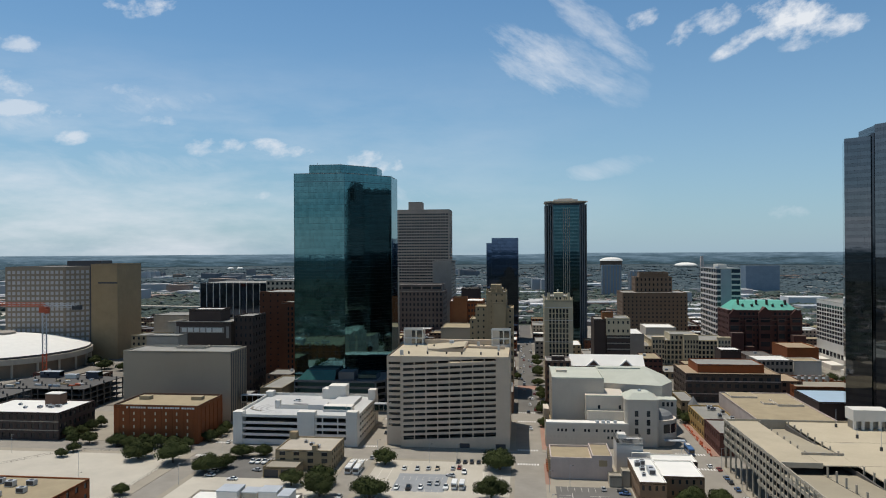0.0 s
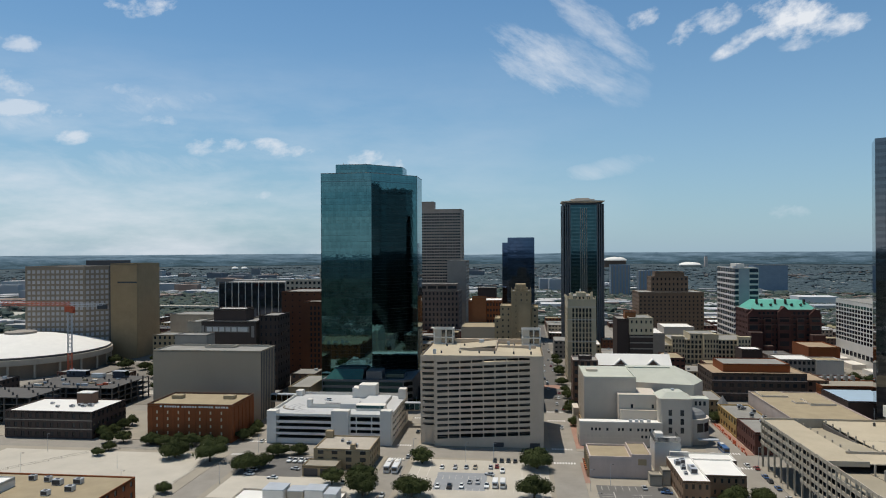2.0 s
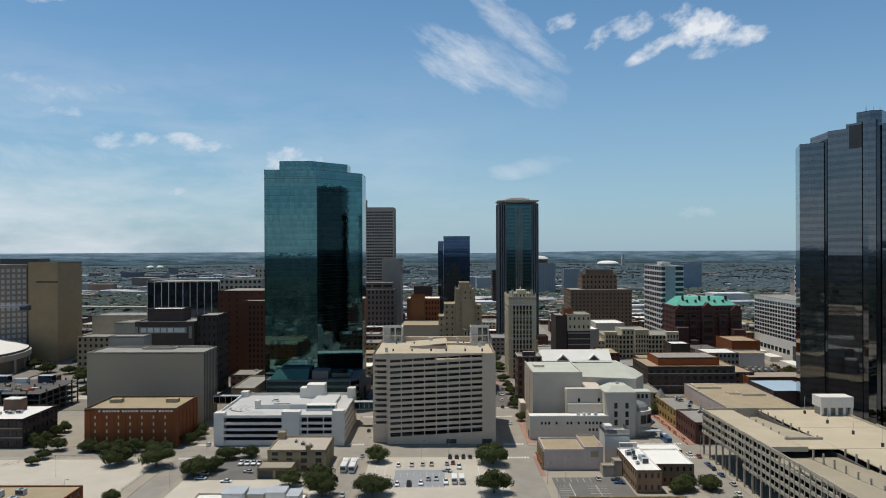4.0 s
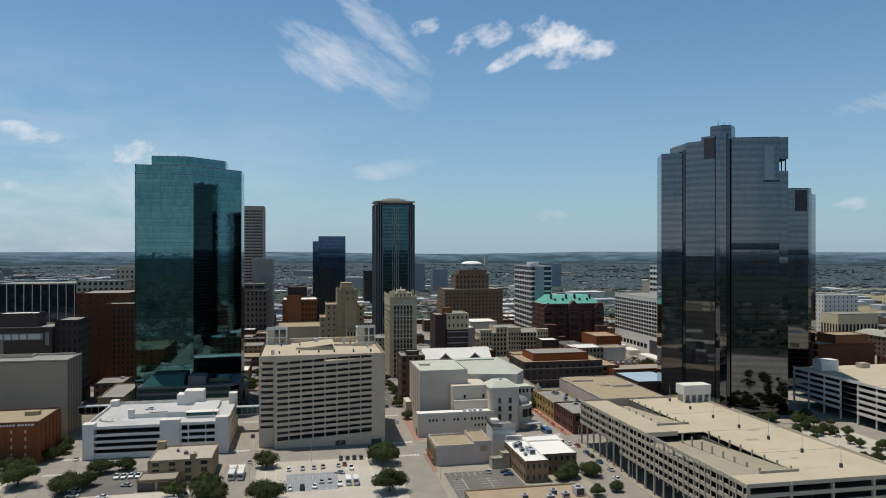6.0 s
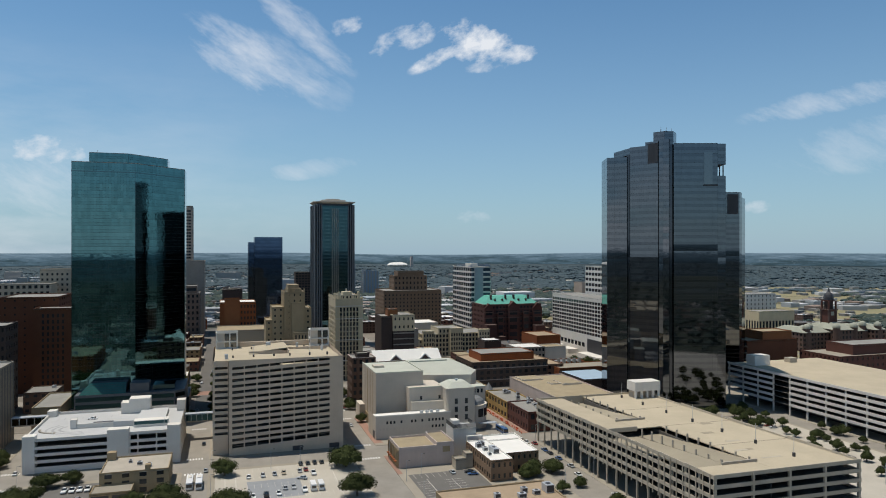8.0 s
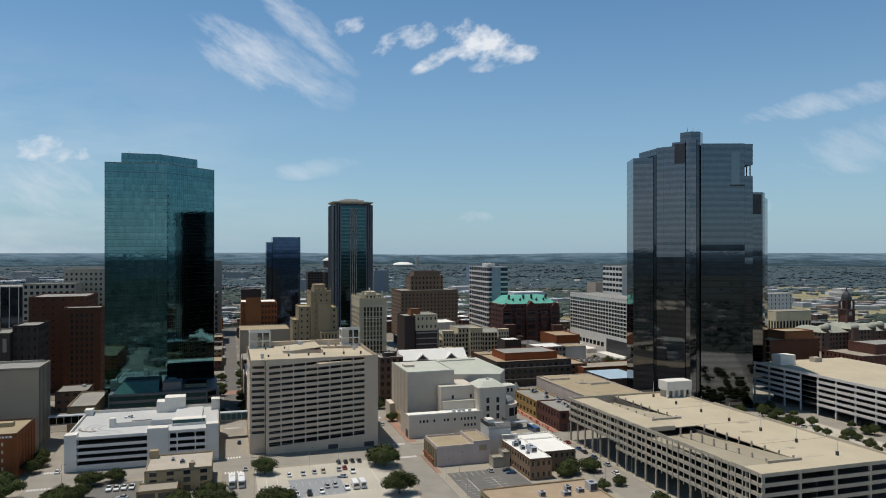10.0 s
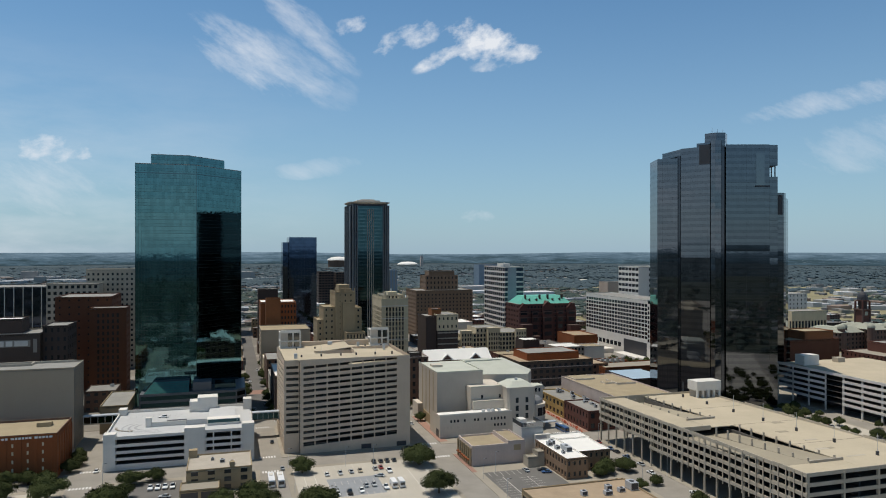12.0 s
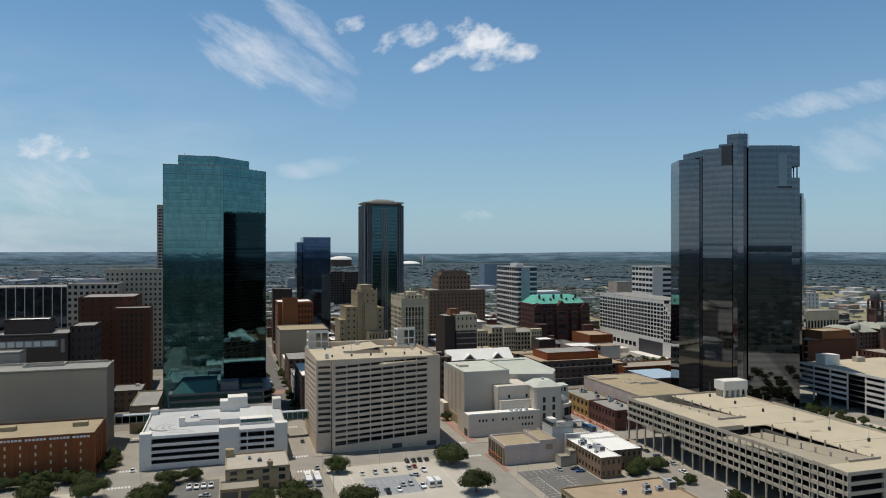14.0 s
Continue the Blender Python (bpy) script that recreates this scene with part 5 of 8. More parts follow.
def banded_garage():
    root = thing("parking_garage", "white banded concrete parking garage with tan roof deck", "parking garage", (296, 312, 0))
    X, Y = -296, -312
    x0, x1, y0, y1, T = 260, 335, 232, 392, 23.4
    for k in range(6):
        z = T + 0.9 - 3.4 * k
        n = 12
        for a in range(n):
            if a in (8,) and k:
                continue
            ya, yb = y0 + (y1 - y0) * a / n, y0 + (y1 - y0) * (a + 1) / n
            part("spandrel", Soup().box(x0 + X, x0 + 0.4 + X, ya + 0.03 + Y, yb - 0.03 + Y, z - 1.6, z), "white_conc", root)
        part("spandrel", Soup().box(x0 + 0.45 + X, x1 + X, y0 + Y, y0 + 0.4 + Y, z - 1.6, z), "white_conc", root)
        part("floor_slab", Soup().box(x0 + 0.45 + X, x1 + X, y0 + 0.45 + Y, y1 + Y, z - 1.3, z - 0.95), "deck" if k == 0 else "inside", root)
    for a in range(13):
        y = y0 + 0.6 + (y1 - y0 - 1.2) * a / 12
        part("column", Soup().box(x0 + 0.42 + X, x0 + 1.2 + X, y - 0.4 + Y, y + 0.4 + Y, 0, T - 0.5), "white_conc", root)
    # dark sheet added behind the bands for the shade inside
    part("inner_wall", Soup().box(x0 + 14 + X, x0 + 14.5 + X, y0 + 3 + Y, y1 - 3 + Y, 0, T - 0.5), "dark_metal", root)
    part("stair_house", Soup().box(268 + X, 280 + X, 376 + Y, 384 + Y, T, T + 6.5), "white_conc", root)
    part("lift_house", Soup().box(300 + X, 306 + X, 380 + Y, 385 + Y, T, T + 3), "concrete", root)
    part("roof_pool", Soup().box(300 + X, 330 + X, 262 + Y, 280 + Y, T - 0.02, T + 0.15), "blue_glass", root, "dark solar panels on the roof deck")


banded_garage()

# ---- performance hall and its block ----


def hall():
    root = thing("concert_hall", "large white stucco performance hall with sage roofs", "building", (50, 405, 0))
    X, Y = -50, -405
    b = lambda n, x0, x1, y0, y1, z0, z1, m="stucco", lab="": part(n, Soup().box(x0 + X, x1 + X, y0 + Y, y1 + Y, z0, z1), m, root, lab)
    b("fly_tower", 17, 44, 377, 416, 0, 31)
    b("fly_tower_roof", 17.5, 43.5, 377.5, 415.5, 31, 31.12, "sage_roof")
    for x0, x1, y0, y1 in ((17, 44, 377, 377.4), (17, 17.4, 377.5, 416), (43.6, 44, 377.5, 416)):
        b("coping", x0, x1, y0, y1, 31.13, 31.7, "sage_roof")
    for k in range(4):
        y = 384 + k * 7.5
        b("pilaster_groove", 16.93, 16.99, y, y + 1.2, 2, 30.5, "yellow")
    b("plinth", 16.4, 16.92, 378, 415, 0, 5.5, "yellow")
    b("side_lobby", 13.2, 16.3, 404, 416, 0, 9, "stucco")
    # auditorium with its sloping roof
    s = Soup()
    P = [(44.1 + X, 392 + Y), (75 + X, 384.8 + Y), (83 + X, 398 + Y), (83 + X, 418 + Y), (44.1 + X, 418 + Y)]
    s.prism(P, 0, 26.5)
    part("auditorium", s, "stucco", root)
    s = Soup()
    k = [(x, y, 26.52) for x, y in P] + [(44.2 + X, 410 + Y, 31.4), (68 + X, 410 + Y, 31.4), (72 + X, 412 + Y, 31.4), (72 + X, 417.9 + Y, 31.4), (44.2 + X, 417.9 + Y, 31.4)]
    s.v = k
    s.f = [(5, 6, 7, 8, 9), (0, 1, 6, 5), (1, 2, 7, 6), (2, 3, 8, 7), (3, 4, 9, 8), (4, 0, 5, 9)]
    part("auditorium_roof", s, "sage_roof", root)
    b("stage_block", 34, 54, 369, 391, 0, 23.6)
    b("stage_block_coping", 34, 54, 369, 369.4, 23.6, 24.1, "sage_roof")
    b("stage_ledge", 34.5, 54, 366.5, 368.9, 0, 16.6)
    for x in (40, 50.5):
        b("window", x, x + 1.2, 368.92, 368.99, 17.2, 19.2, "window")
    # chamfered square tower with a low pyramid cap
    c, hw, ch = (61, 369.5), 8.3, 1.1
    oc = [(-hw, -hw + ch), (-hw + ch, -hw), (hw - ch, -hw), (hw, -hw + ch), (hw, hw - ch), (hw - ch, hw), (-hw + ch, hw), (-hw, hw - ch)]
    oc = [(x + c[0] + X, y + c[1] + Y) for x, y in oc]
    part("corner_tower", Soup().prism(oc, 0, 23.2), "stucco", root)
    part("tower_cornice", Soup().prism([(c[0] + X + (x - c[0] - X) * 1.035, c[1] + Y + (y - c[1] - Y) * 1.035) for x, y in oc], 23.22, 23.9), "stucco", root)
    s = Soup()
    n = 8
    for r, z in ((1.0, 23.92), (0.5, 26.6)):
        s.v += [(c[0] + X + (x - c[0] - X) * r, c[1] + Y + (y - c[1] - Y) * r, z) for x, y in oc]
    for a in range(n):
        q = (a + 1) % n
        s.f.append((a, q, n + q, n + a))
    s.f.append(tuple(range(8, 16)))
    part("tower_roof", s, "sage_roof", root)
    part("tower_vent", Soup().cyl(c[0] + X, c[1] + Y, 0.9, 26.62, 27.6, 8), "pale_metal", root)
    for z in (6.6, 11.0, 15.4):
        for x in (57.4, 63.2):
            b("window", x, x + 1.7, 361.1, 361.18, z, z + 2.9, "window")
    # round foyer with slate half dome
    part("round_foyer", Soup().cyl(71 + X, 372.5 + Y, 8.4, 0, 12.4, 28), "stucco", root)
    part("foyer_cornice", Soup().cyl(71 + X, 372.5 + Y, 8.7, 12.42, 13.0, 28), "stucco", root)
    s = Soup()
    for rr, z in ((7.4, 13.02), (6.7, 14.8), (5.1, 16.2), (2.8, 17.0)):
        s.v += [(71 + X + rr * math.cos(2 * math.pi * a / 28), 372.5 + Y + rr * math.sin(2 * math.pi * a / 28), z) for a in range(28)]
    for j in range(3):
        s.f += [(j * 28 + a, j * 28 + (a + 1) % 28, (j + 1) * 28 + (a + 1) % 28, (j + 1) * 28 + a) for a in range(28)]
    s.f.append(tuple(range(84, 112)))
    part("foyer_roof", s, "slate", root, "grey slate half dome")
    part("foyer_wall", Soup().box(69.4 + X, 81 + X, 377 + Y, 384.5 + Y, 0, 20.5), "stucco", root)
    part("foyer_coping", Soup().box(69.4 + X, 81.2 + X, 376.8 + Y, 384.6 + Y, 20.52, 21.0), "sage_roof", root)
    for x in (73.8, 76.0, 78.2):
        b("window", x, x + 1.2, 376.9, 376.98, 17.4, 19.6, "window")
    b("roof_house", 20, 26, 396, 402, 31.13, 32.4, "stucco")
    b("roof_walk", 44.2, 68, 409.4, 409.9, 31.0, 31.9, "sage_roof")
    for a in (-72, -44, -16):
        t = radians(a)
        o = part("window", Soup().box(-1.7, 1.7, -0.06, 0.06, 6.5, 11), "window", root, at=(71 + X + 8.42 * math.cos(t), 372.5 + Y + 8.42 * math.sin(t), 0))
        o.rotation_euler = (0, 0, t + math.pi / 2)
    b("foyer_canopy", 72, 82, 360.5, 364, 3.4, 3.8, "pale_metal")
    # low annex
    s = Soup()
    found = window_wall(s, (13 + X, 358 + Y), (54 + X, 358 + Y), 0, 12, 20, 2, 0.55, 0.42, 0.2, 1.5, 3.5, 1.6)
    s.quad((13 + X, 376.9 + Y, 0), (13 + X, 358 + Y, 0), (13 + X, 358 + Y, 12), (13 + X, 376.9 + Y, 12))
    part("annex_wall", s, "stucco", root)
    keep = [p for i, p in enumerate(found) if (i >= 20 and i % 20 in (2, 3, 4, 6, 9, 10, 12, 14)) or i % 20 in (15, 16, 17, 18)]
    rest = [p for p in found if p not in keep]
    put_panes(keep, root)
    put_panes(rest, root, "stucco", name="blind_panel")
    b("annex_roof", 13.3, 54, 358.3, 366.4, 11.6, 11.8, "white_roof")
    b("annex_coping", 13, 54, 358.01, 358.4, 12, 12.5, "white_conc")
    for x in (38, 41, 43.5, 47):
        b("roof_vent", x, x + 1.6, 361, 362.6, 11.82, 13.0, "pale_metal")
    b("loading_door", 13.0 - 0.06, 13.0 - 0.01, 360, 365, 0, 4.2, "dark_metal")


hall()


def mauve_shop():
    root = thing("shop_building", "mauve stucco shop with tan gravel roof and dark panelled side", "building", (30, 318, 0))
    X, Y = -30, -318
    b = lambda n, x0, x1, y0, y1, z0, z1, m, lab="": part(n, Soup().box(x0 + X, x1 + X, y0 + Y, y1 + Y, z0, z1), m, root, lab)
    b("wall", 13.4, 31.2, 308, 328, 0, 8.6, "pinkish")
    b("roof", 13.9, 30.8, 308.5, 327.5, 8.6, 8.72, "tan_roof")
    for x0, x1, y0, y1 in ((13.4, 31.2, 308, 308.5), (13.4, 31.2, 327.5, 328), (13.4, 13.9, 308.6, 327.4)):
        b("parapet", x0, x1, y0, y1, 8.61, 9.5, "pinkish")
    b("wall", 31.22, 39.6, 308, 328, 0, 9.9, "pinkish")
    b("roof", 31.7, 39.2, 308.5, 327.5, 9.9, 10.0, "tan_roof")
    for x0, x1, y0, y1 in ((31.22, 39.6, 308, 308.4), (31.22, 39.6, 327.6, 328), (31.22, 31.6, 308.5, 327.5), (39.2, 39.6, 308.5, 327.5)):
        b("parapet", x0, x1, y0, y1, 9.91, 10.6, "pinkish")
    b("louvre", 34, 37.5, 307.9, 307.99, 6, 8.6, "yellow")
    for k in range(7):
        b("side_column", 12.6, 13.3, 308.6 + k * 3, 309.5 + k * 3, 0, 8.4, "yellow")
        if k < 6:
            b("side_window", 13.1, 13.38, 309.8 + k * 3, 311.4 + k * 3, 3.5, 7.4, "window")
            b("awning", 11.8, 13.0, 309.7 + k * 3, 311.5 + k * 3, 2.6, 3.1, "brick_red")


mauve_shop()
B = block
r = B("stair_tower", "white stair tower with glazed railing top", "building", 43, 54.4, 319.5, 331, 13.2, "white_conc", roof="white_deck", up=0.4)
for x0, x1, y0, y1 in ((-5.6, 5.6, -5.9, -5.75), (-5.7, -5.55, -5.7, 5.7), (5.55, 5.7, -5.7, 5.7)):
    part("glass_railing", Soup().box(x0, x1, y0, y1, 13.25, 15.2), "panel_glass", r)
part("stair_head", Soup().box(-4.5, -1.0, -1, 4, 12.7, 15.8), "white_conc", r)
part("low_wing", Soup().box(0.5, 8.5, -8, -6.02, 0, 9.6), "white_conc", r)
B("utility_shed", "tan utility box beside the shop", "shed", 37.4, 42.4, 299, 304.5, 5.0, "concrete_warm", roof="pave", up=0.2)
B("utility_shed", "tall tan utility box beside the shop", "shed", 42.7, 46.0, 300, 306, 6.8, "concrete_warm", roof="pave", up=0.2)
B("brick_building", "brown brick shop with bright white roof and air units", "building", 46.4, 56.6, 278.5, 311, 9.4, "brick_shop", roof="white_roof", sides=[W(4, 2, 0.4, 0.42), None, None, W(11, 2, 0.5, 0.46)], up=0.5, coping="white_roof")
B("brick_building", "brown brick side wing with bright white roof", "building", 56.7, 73, 288, 310, 9.0, "brick_shop", roof="white_roof", sides=[W(6, 2, 0.35, 0.4), W(6, 2, 0.35, 0.4), None, None], up=0.5, coping="white_roof")
B("brick_building", "low brown brick shop with white roof", "building", 55.2, 76, 311.6, 323, 8.0, "brick_brown", roof="white_roof", up=0.5, coping="white_roof")
B("shop_building", "tan stucco shop with pinkish membrane roof", "building", 14, 58, 202, 252, 8.3, "yellow", roof="pink_roof", sides=[None, None, None, W(10, 1, 0.7, 0.5)], up=0.5)


def roof_unit(x, y, z, sx, sy, sz, label="grey rooftop air conditioning unit"):
    root = thing("air_unit", label, "air conditioner", (x, y, z), "rooftop air units")
    c = part("cabinet", Soup().box(-sx / 2, sx / 2, -sy / 2, sy / 2, 0.15, sz), "pale_metal", root)
    part("curb", Soup().box(-sx / 2 + 0.1, sx / 2 - 0.1, -sy / 2 + 0.1, sy / 2 - 0.1, 0, 0.149), "dark_metal", root)
    part("fan_cowl", Soup().cyl(0, 0, min(sx, sy) * 0.32, sz + 0.002, sz + 0.18, 12), "dark_metal", c)
    part("louvre", Soup().box(-sx / 2 + 0.15, sx / 2 - 0.15, -sy / 2 - 0.02, -sy / 2 - 0.002, 0.35, sz - 0.2), "dark_metal", c)
    return root


for x, y, z, sx, sy, sz in ((49, 301, 8.8, 2.4, 2.4, 2.0), (51.2, 303, 8.8, 2.2, 2.4, 2.0), (53, 292, 8.8, 2.6, 6.5, 2.2), (50, 295, 8.8, 2.0, 2.0, 1.6), (49.5, 288, 8.8, 1.5, 1.5, 1.2), (34, 240, 7.7, 2.2, 2, 1.8), (43, 238, 7.7, 3, 2.2, 1.6), (46, 243, 7.7, 2.2, 2.2, 1.8), (49.5, 239.5, 7.7, 2.6, 2, 1.6), (55, 241, 7.7, 3.2, 4.5, 3.0), (27, 228, 7.7, 2.2, 2, 1.5), (-182, 245, 12, 3, 2.4, 2), (-189, 243, 12, 3.4, 2.4, 2.2), (-180, 237, 12, 3, 2.4, 2), (-195, 246, 12, 2.2, 2, 2.0), (-202, 247, 12, 2.4, 2, 2), (-186, 232, 12, 2.6, 2.2, 1.8), (-96, 318, 9, 2, 1.8, 1.4), (-92, 314, 9, 2.2, 2, 1.5), (-100, 322, 9, 1.4, 1.4, 1.2), (-253, 362, 14, 3, 2, 1.4), (-256, 360, 14, 2.4, 2, 1.4), (-259, 362, 14, 2.4, 2, 1.4), (-262, 359, 14, 2.2, 2, 1.2), (-270, 358, 14, 1.6, 1.6, 1.0), (-278, 365, 14, 1.6, 1.6, 1.0)):
    roof_unit(x, y, z, sx, sy, sz)
# ---- blocks to the left ----
r = B("office_building", "grey panelled slab block with dark ribbed side", "building", -233, -167, 392, 416, 41, "taupe", roof="grey_roof", sides=[None, W(9, 1, 0.66, 0.965, depth=0.1), None, None], coping="concrete", glass="dark_metal")
for x0, x1, y0, y1 in ((-26, 30, 10.5, 11.2), (-8, 10, 3, 3.6), (-8, -7.4, 3.6, 10.4), (10, 10.6, 3.6, 10.4)):
    part("roof_kerb", Soup().box(x0, x1, y0, y1, 40.41, 41.5), "concrete", r)
B("lift_house", "pale grey plant block behind the slab building", "building", -233, -212, 418, 430, 47, "granite", roof="grey_roof", up=0.3)


def storage():
    root = B("storage_building", "orange-red brick storage warehouse with painted sign band", "building", -211, -165, 346, 376, 19.5, "brick_red", roof="tan_roof", up=0.9, coping="brick_brown")
    for k in range(8):
        x = -20.5 + k * 5.85
        part("pilaster", Soup().box(x - 0.5, x + 0.5, -15.3, -15.02, 0, 17.6), "brick_red", root)
        if k < 7:
            for z in (4, 7.6, 11.2, 14.6):
                part("window", Soup().box(x + 2.5, x + 3.2, -15.12, -15.01, z, z + 1.5), "cream", root)
    for k in range(6):
        y = -11 + k * 5
        part("pilaster", Soup().box(23.02, 23.3, y - 0.5, y + 0.5, 0, 17.6), "brick_red", root)
    x = -16.0
    rnd = random.Random(8)
    for k in range(24):
        w = rnd.uniform(0.9, 1.3)
        part("sign_bar", Soup().box(x, x + w, -15.1, -15.02, 17.9, 18.8), "paint", root, "white painted sign letters blurred to bars" if k == 0 else "")
        x += w + (0.35 if k % 6 else 1.2)
    for k, (x, y) in enumerate(((-15, 3), (14, 4))):
        part("roof_hatch", Soup().box(x - 3, x + 3, y - 2, y + 2, 18.9, 20.8), "tan_roof", root)
    return root


storage()
r = B("brick_building", "dark brown brick low building with white roof", "building", -292, -242, 346, 378, 14.5, "brick_dark", roof="white_roof", sides=[W(12, 3, 0.45, 0.5), W(8, 3, 0.45, 0.5), None, None], coping="brick_dark")
for z in (5.0, 9.6):
    part("band", Soup().box(-25.05, 25.05, -16.08, -16.01, z, z + 0.4), "concrete", r)
part("roof_house", Soup().box(3, 12, 4, 10, 13.9, 20), "brick_brown", r)
part("roof_house_top", Soup().box(3, 12, 4, 10, 20.01, 20.4), "white_roof", r)
r = B("brick_building", "red brick building with tan roof and vents", "building", -240, -164, 190, 253, 12.6, "brick_red", roof="tan_roof", sides=[None, W(12, 3, 0.35, 0.5), W(12, 3, 0.35, 0.5), None], up=0.5)
B("roof_container", "white roof enclosure box", "plant room", -222, -204, 226, 240, 15.6, "white_conc", roof="white_roof", z0=12, up=0.2)
r = B("brick_building", "tan brick three storey building with flat pale roof", "building", -110, -84, 308, 331, 9.6, "yellow", roof="concrete", sides=[W(4, 3, 0.42, 0.62), W(6, 3, 0.4, 0.62), None, W(5, 3, 0.4, 0.62)], up=0.6)
part("chimney_block", Soup().box(-13, -9.5, 8, 11.3, 9, 12.3), "yellow", r)
part("chimney_block", Soup().box(4, 6, -11.3, -9, 9, 11.5), "yellow", r)
B("brick_building", "single storey tan annex with wide dark doors", "building", -112, -97, 297.5, 307.9, 5, "yellow", roof="pave", sides=[W(2, 1, 0.85, 0.75, sill=0.0), None, None, None], glass="dark_metal", up=0.4)
r = B("shop_building", "low flat building with white roof and blue-grey boxes", "building", -126, -84, 243, 266, 5.0, "concrete", roof="white_roof", up=0.4)
for x0, x1, y0, y1, h, m in ((-8, 0, -2, 6, 9.2, "white_conc"), (1, 7, 0, 6, 8.4, "concrete"), (8, 15, -1, 6, 9.2, "white_conc"), (16, 20.5, -3, 5, 8.6, "white_conc")):
    part("roof_box", Soup().box(x0, x1, y0, y1, 4.45, h), m, r)
    part("box_rim", Soup().box(x0 - 0.2, x1 + 0.2, y0 - 0.2, y1 + 0.2, h + 0.003, h + 0.35), "pale_metal", r)


def hotel_left():
    r = B("hotel_building", "brown concrete hotel with pale square window panels", "building", -466, -398, 592, 655, 86, "hotel_wall", pts=[(-466, 592), (-413, 600), (-398.2, 614), (-398.2, 655), (-466, 655)],
          sides=[W(12, 17, 0.64, 0.6, margin=1.2, low=2, high=2.5, depth=0.15), W(5, 17, 0.62, 0.6, low=2, high=2.5, depth=0.15), None, None, None], glass="pale_panel", most=90)
    root = B("hotel_wing", "blank tan end wing of the hotel", "building", -397, -371, 614, 655, 88, "tan_wall")
    # dark strip put in for the shaded gap beside the wing
    part("shadow_slot", Soup().box(-14.6, -13.2, -20.3, -19.9, 0, 86), "dark_metal", root)
    part("dark_band", Soup().box(-6, 13.02, -20.6, -20.52, 70, 71.4), "dark_metal", root)
    part("roof_plant", Soup().box(-48, -13.2, -4, 14, 86.2, 91), "dark_metal", root)


hotel_left()


def arena():
    root = thing("arena", "round arena with shallow white dome and dark rim", "arena", (-446, 560, 0))
    R, n = 72, 48
    # darker wall colour carries the shade below the gallery
    part("wall", Soup().cyl(0, 0, R - 5, 0, 11, n), "hotel_wall", root)
    part("ring_gallery", Soup().cyl(0, 0, R, 11.02, 15.5, n), "concrete", root)
    part("rim", Soup().cyl(0, 0, R - 1.5, 15.52, 17.2, n), "dark_metal", root)
    s = Soup()
    rings = [(R - 2, 17.22), (60, 20.5), (46, 23.8), (30, 27), (12, 29.3)]
    for rr, z in rings:
        s.v += [(rr * math.cos(2 * math.pi * a / n), rr * math.sin(2 * math.pi * a / n), z) for a in range(n)]
    for j in range(4):
        for a in range(n):
            b = (a + 1) % n
            s.f.append((j * n + a, j * n + b, (j + 1) * n + b, (j + 1) * n + a))
    part("dome", s, "white_roof", root)
    part("dome_cap", Soup().cyl(0, 0, 12.3, 29.2, 31, 24), "granite", root)
    for a in range(24):
        t = 2 * math.pi * a / 24
        part("pier", Soup().cyl((R - 2) * math.cos(t), (R - 2) * math.sin(t), 1.0, 0, 10.98, 6), "concrete", root)


arena()


def frame_building(x0, x1, y0, y1, levels, h, label):
    root = thing("unfinished_garage", label, "construction site", ((x0 + x1) / 2, (y0 + y1) / 2, 0))
    hx, hy = (x1 - x0) / 2, (y1 - y0) / 2
    for k in range(1, levels + 1):
        part("floor_slab", Soup().box(-hx, hx, -hy, hy, k * h - 0.45, k * h), "raw_conc", root)
    nx, ny = max(2, round((x1 - x0) / 8)), max(2, round((y1 - y0) / 8))
    for i in range(nx + 1):
        for j in range(ny + 1):
            x, y = -hx + 0.4 + (2 * hx - 0.8) * i / nx, -hy + 0.4 + (2 * hy - 0.8) * j / ny
            part("column", Soup().box(x - 0.35, x + 0.35, y - 0.35, y + 0.35, 0, levels * h + (1.6 if (i + j) % 2 else -0.46)), "raw_conc", root)
    return root


frame_building(-332, -270, 410, 454, 4, 3.5, "unfinished grey concrete parking frame with bare columns")
frame_building(-345, -297, 372, 400, 4, 3.9, "unfinished concrete frame with open floors beside brick block")
for x, y, sx, sy, sz, m, lab in ((-286, 446, 9, 5, 4.5, "blue_glass", "dark blue site hoarding box"), (-318, 448, 14, 5, 4, "blue_glass", "dark blue site hoarding box"), (-302, 446, 8, 4, 2.5, "white_conc", "white site stores container")):
    root = thing("site_container", lab, "container", (x, y, 14.0))
    part("shell", Soup().box(-sx / 2, sx / 2, -sy / 2, sy / 2, 0.05, sz), m, root)
    part("lid", Soup().box(-sx / 2 - 0.1, sx / 2 + 0.1, -sy / 2 - 0.1, sy / 2 + 0.1, sz + 0.003, sz + 0.2), "pale_metal", root)
    part("skid", Soup().box(-sx / 2, sx / 2, -sy / 2, sy / 2, 0, 0.048), "dark_metal", root)


rnd = random.Random(41)
for k in range(16):
    x, y, m, w, h = rnd.uniform(-326, -276), rnd.uniform(413, 440), rnd.choice(("white_conc", "pale_metal", "orange_steel", "yellow", "haze_blue")), rnd.uniform(0.9, 2.6), rnd.uniform(0.6, 1.6)
    root = thing("pallet_stack", "small stack of building material on the unfinished deck", "building material", (x, y, 14.0), "site material")
    part("pallet", Soup().box(-w - 0.1, w + 0.1, -0.8, 0.8, 0, 0.14), "yellow", root)
    part("load", Soup().box(-w, w, -0.7, 0.7, 0.142, h), m, root)


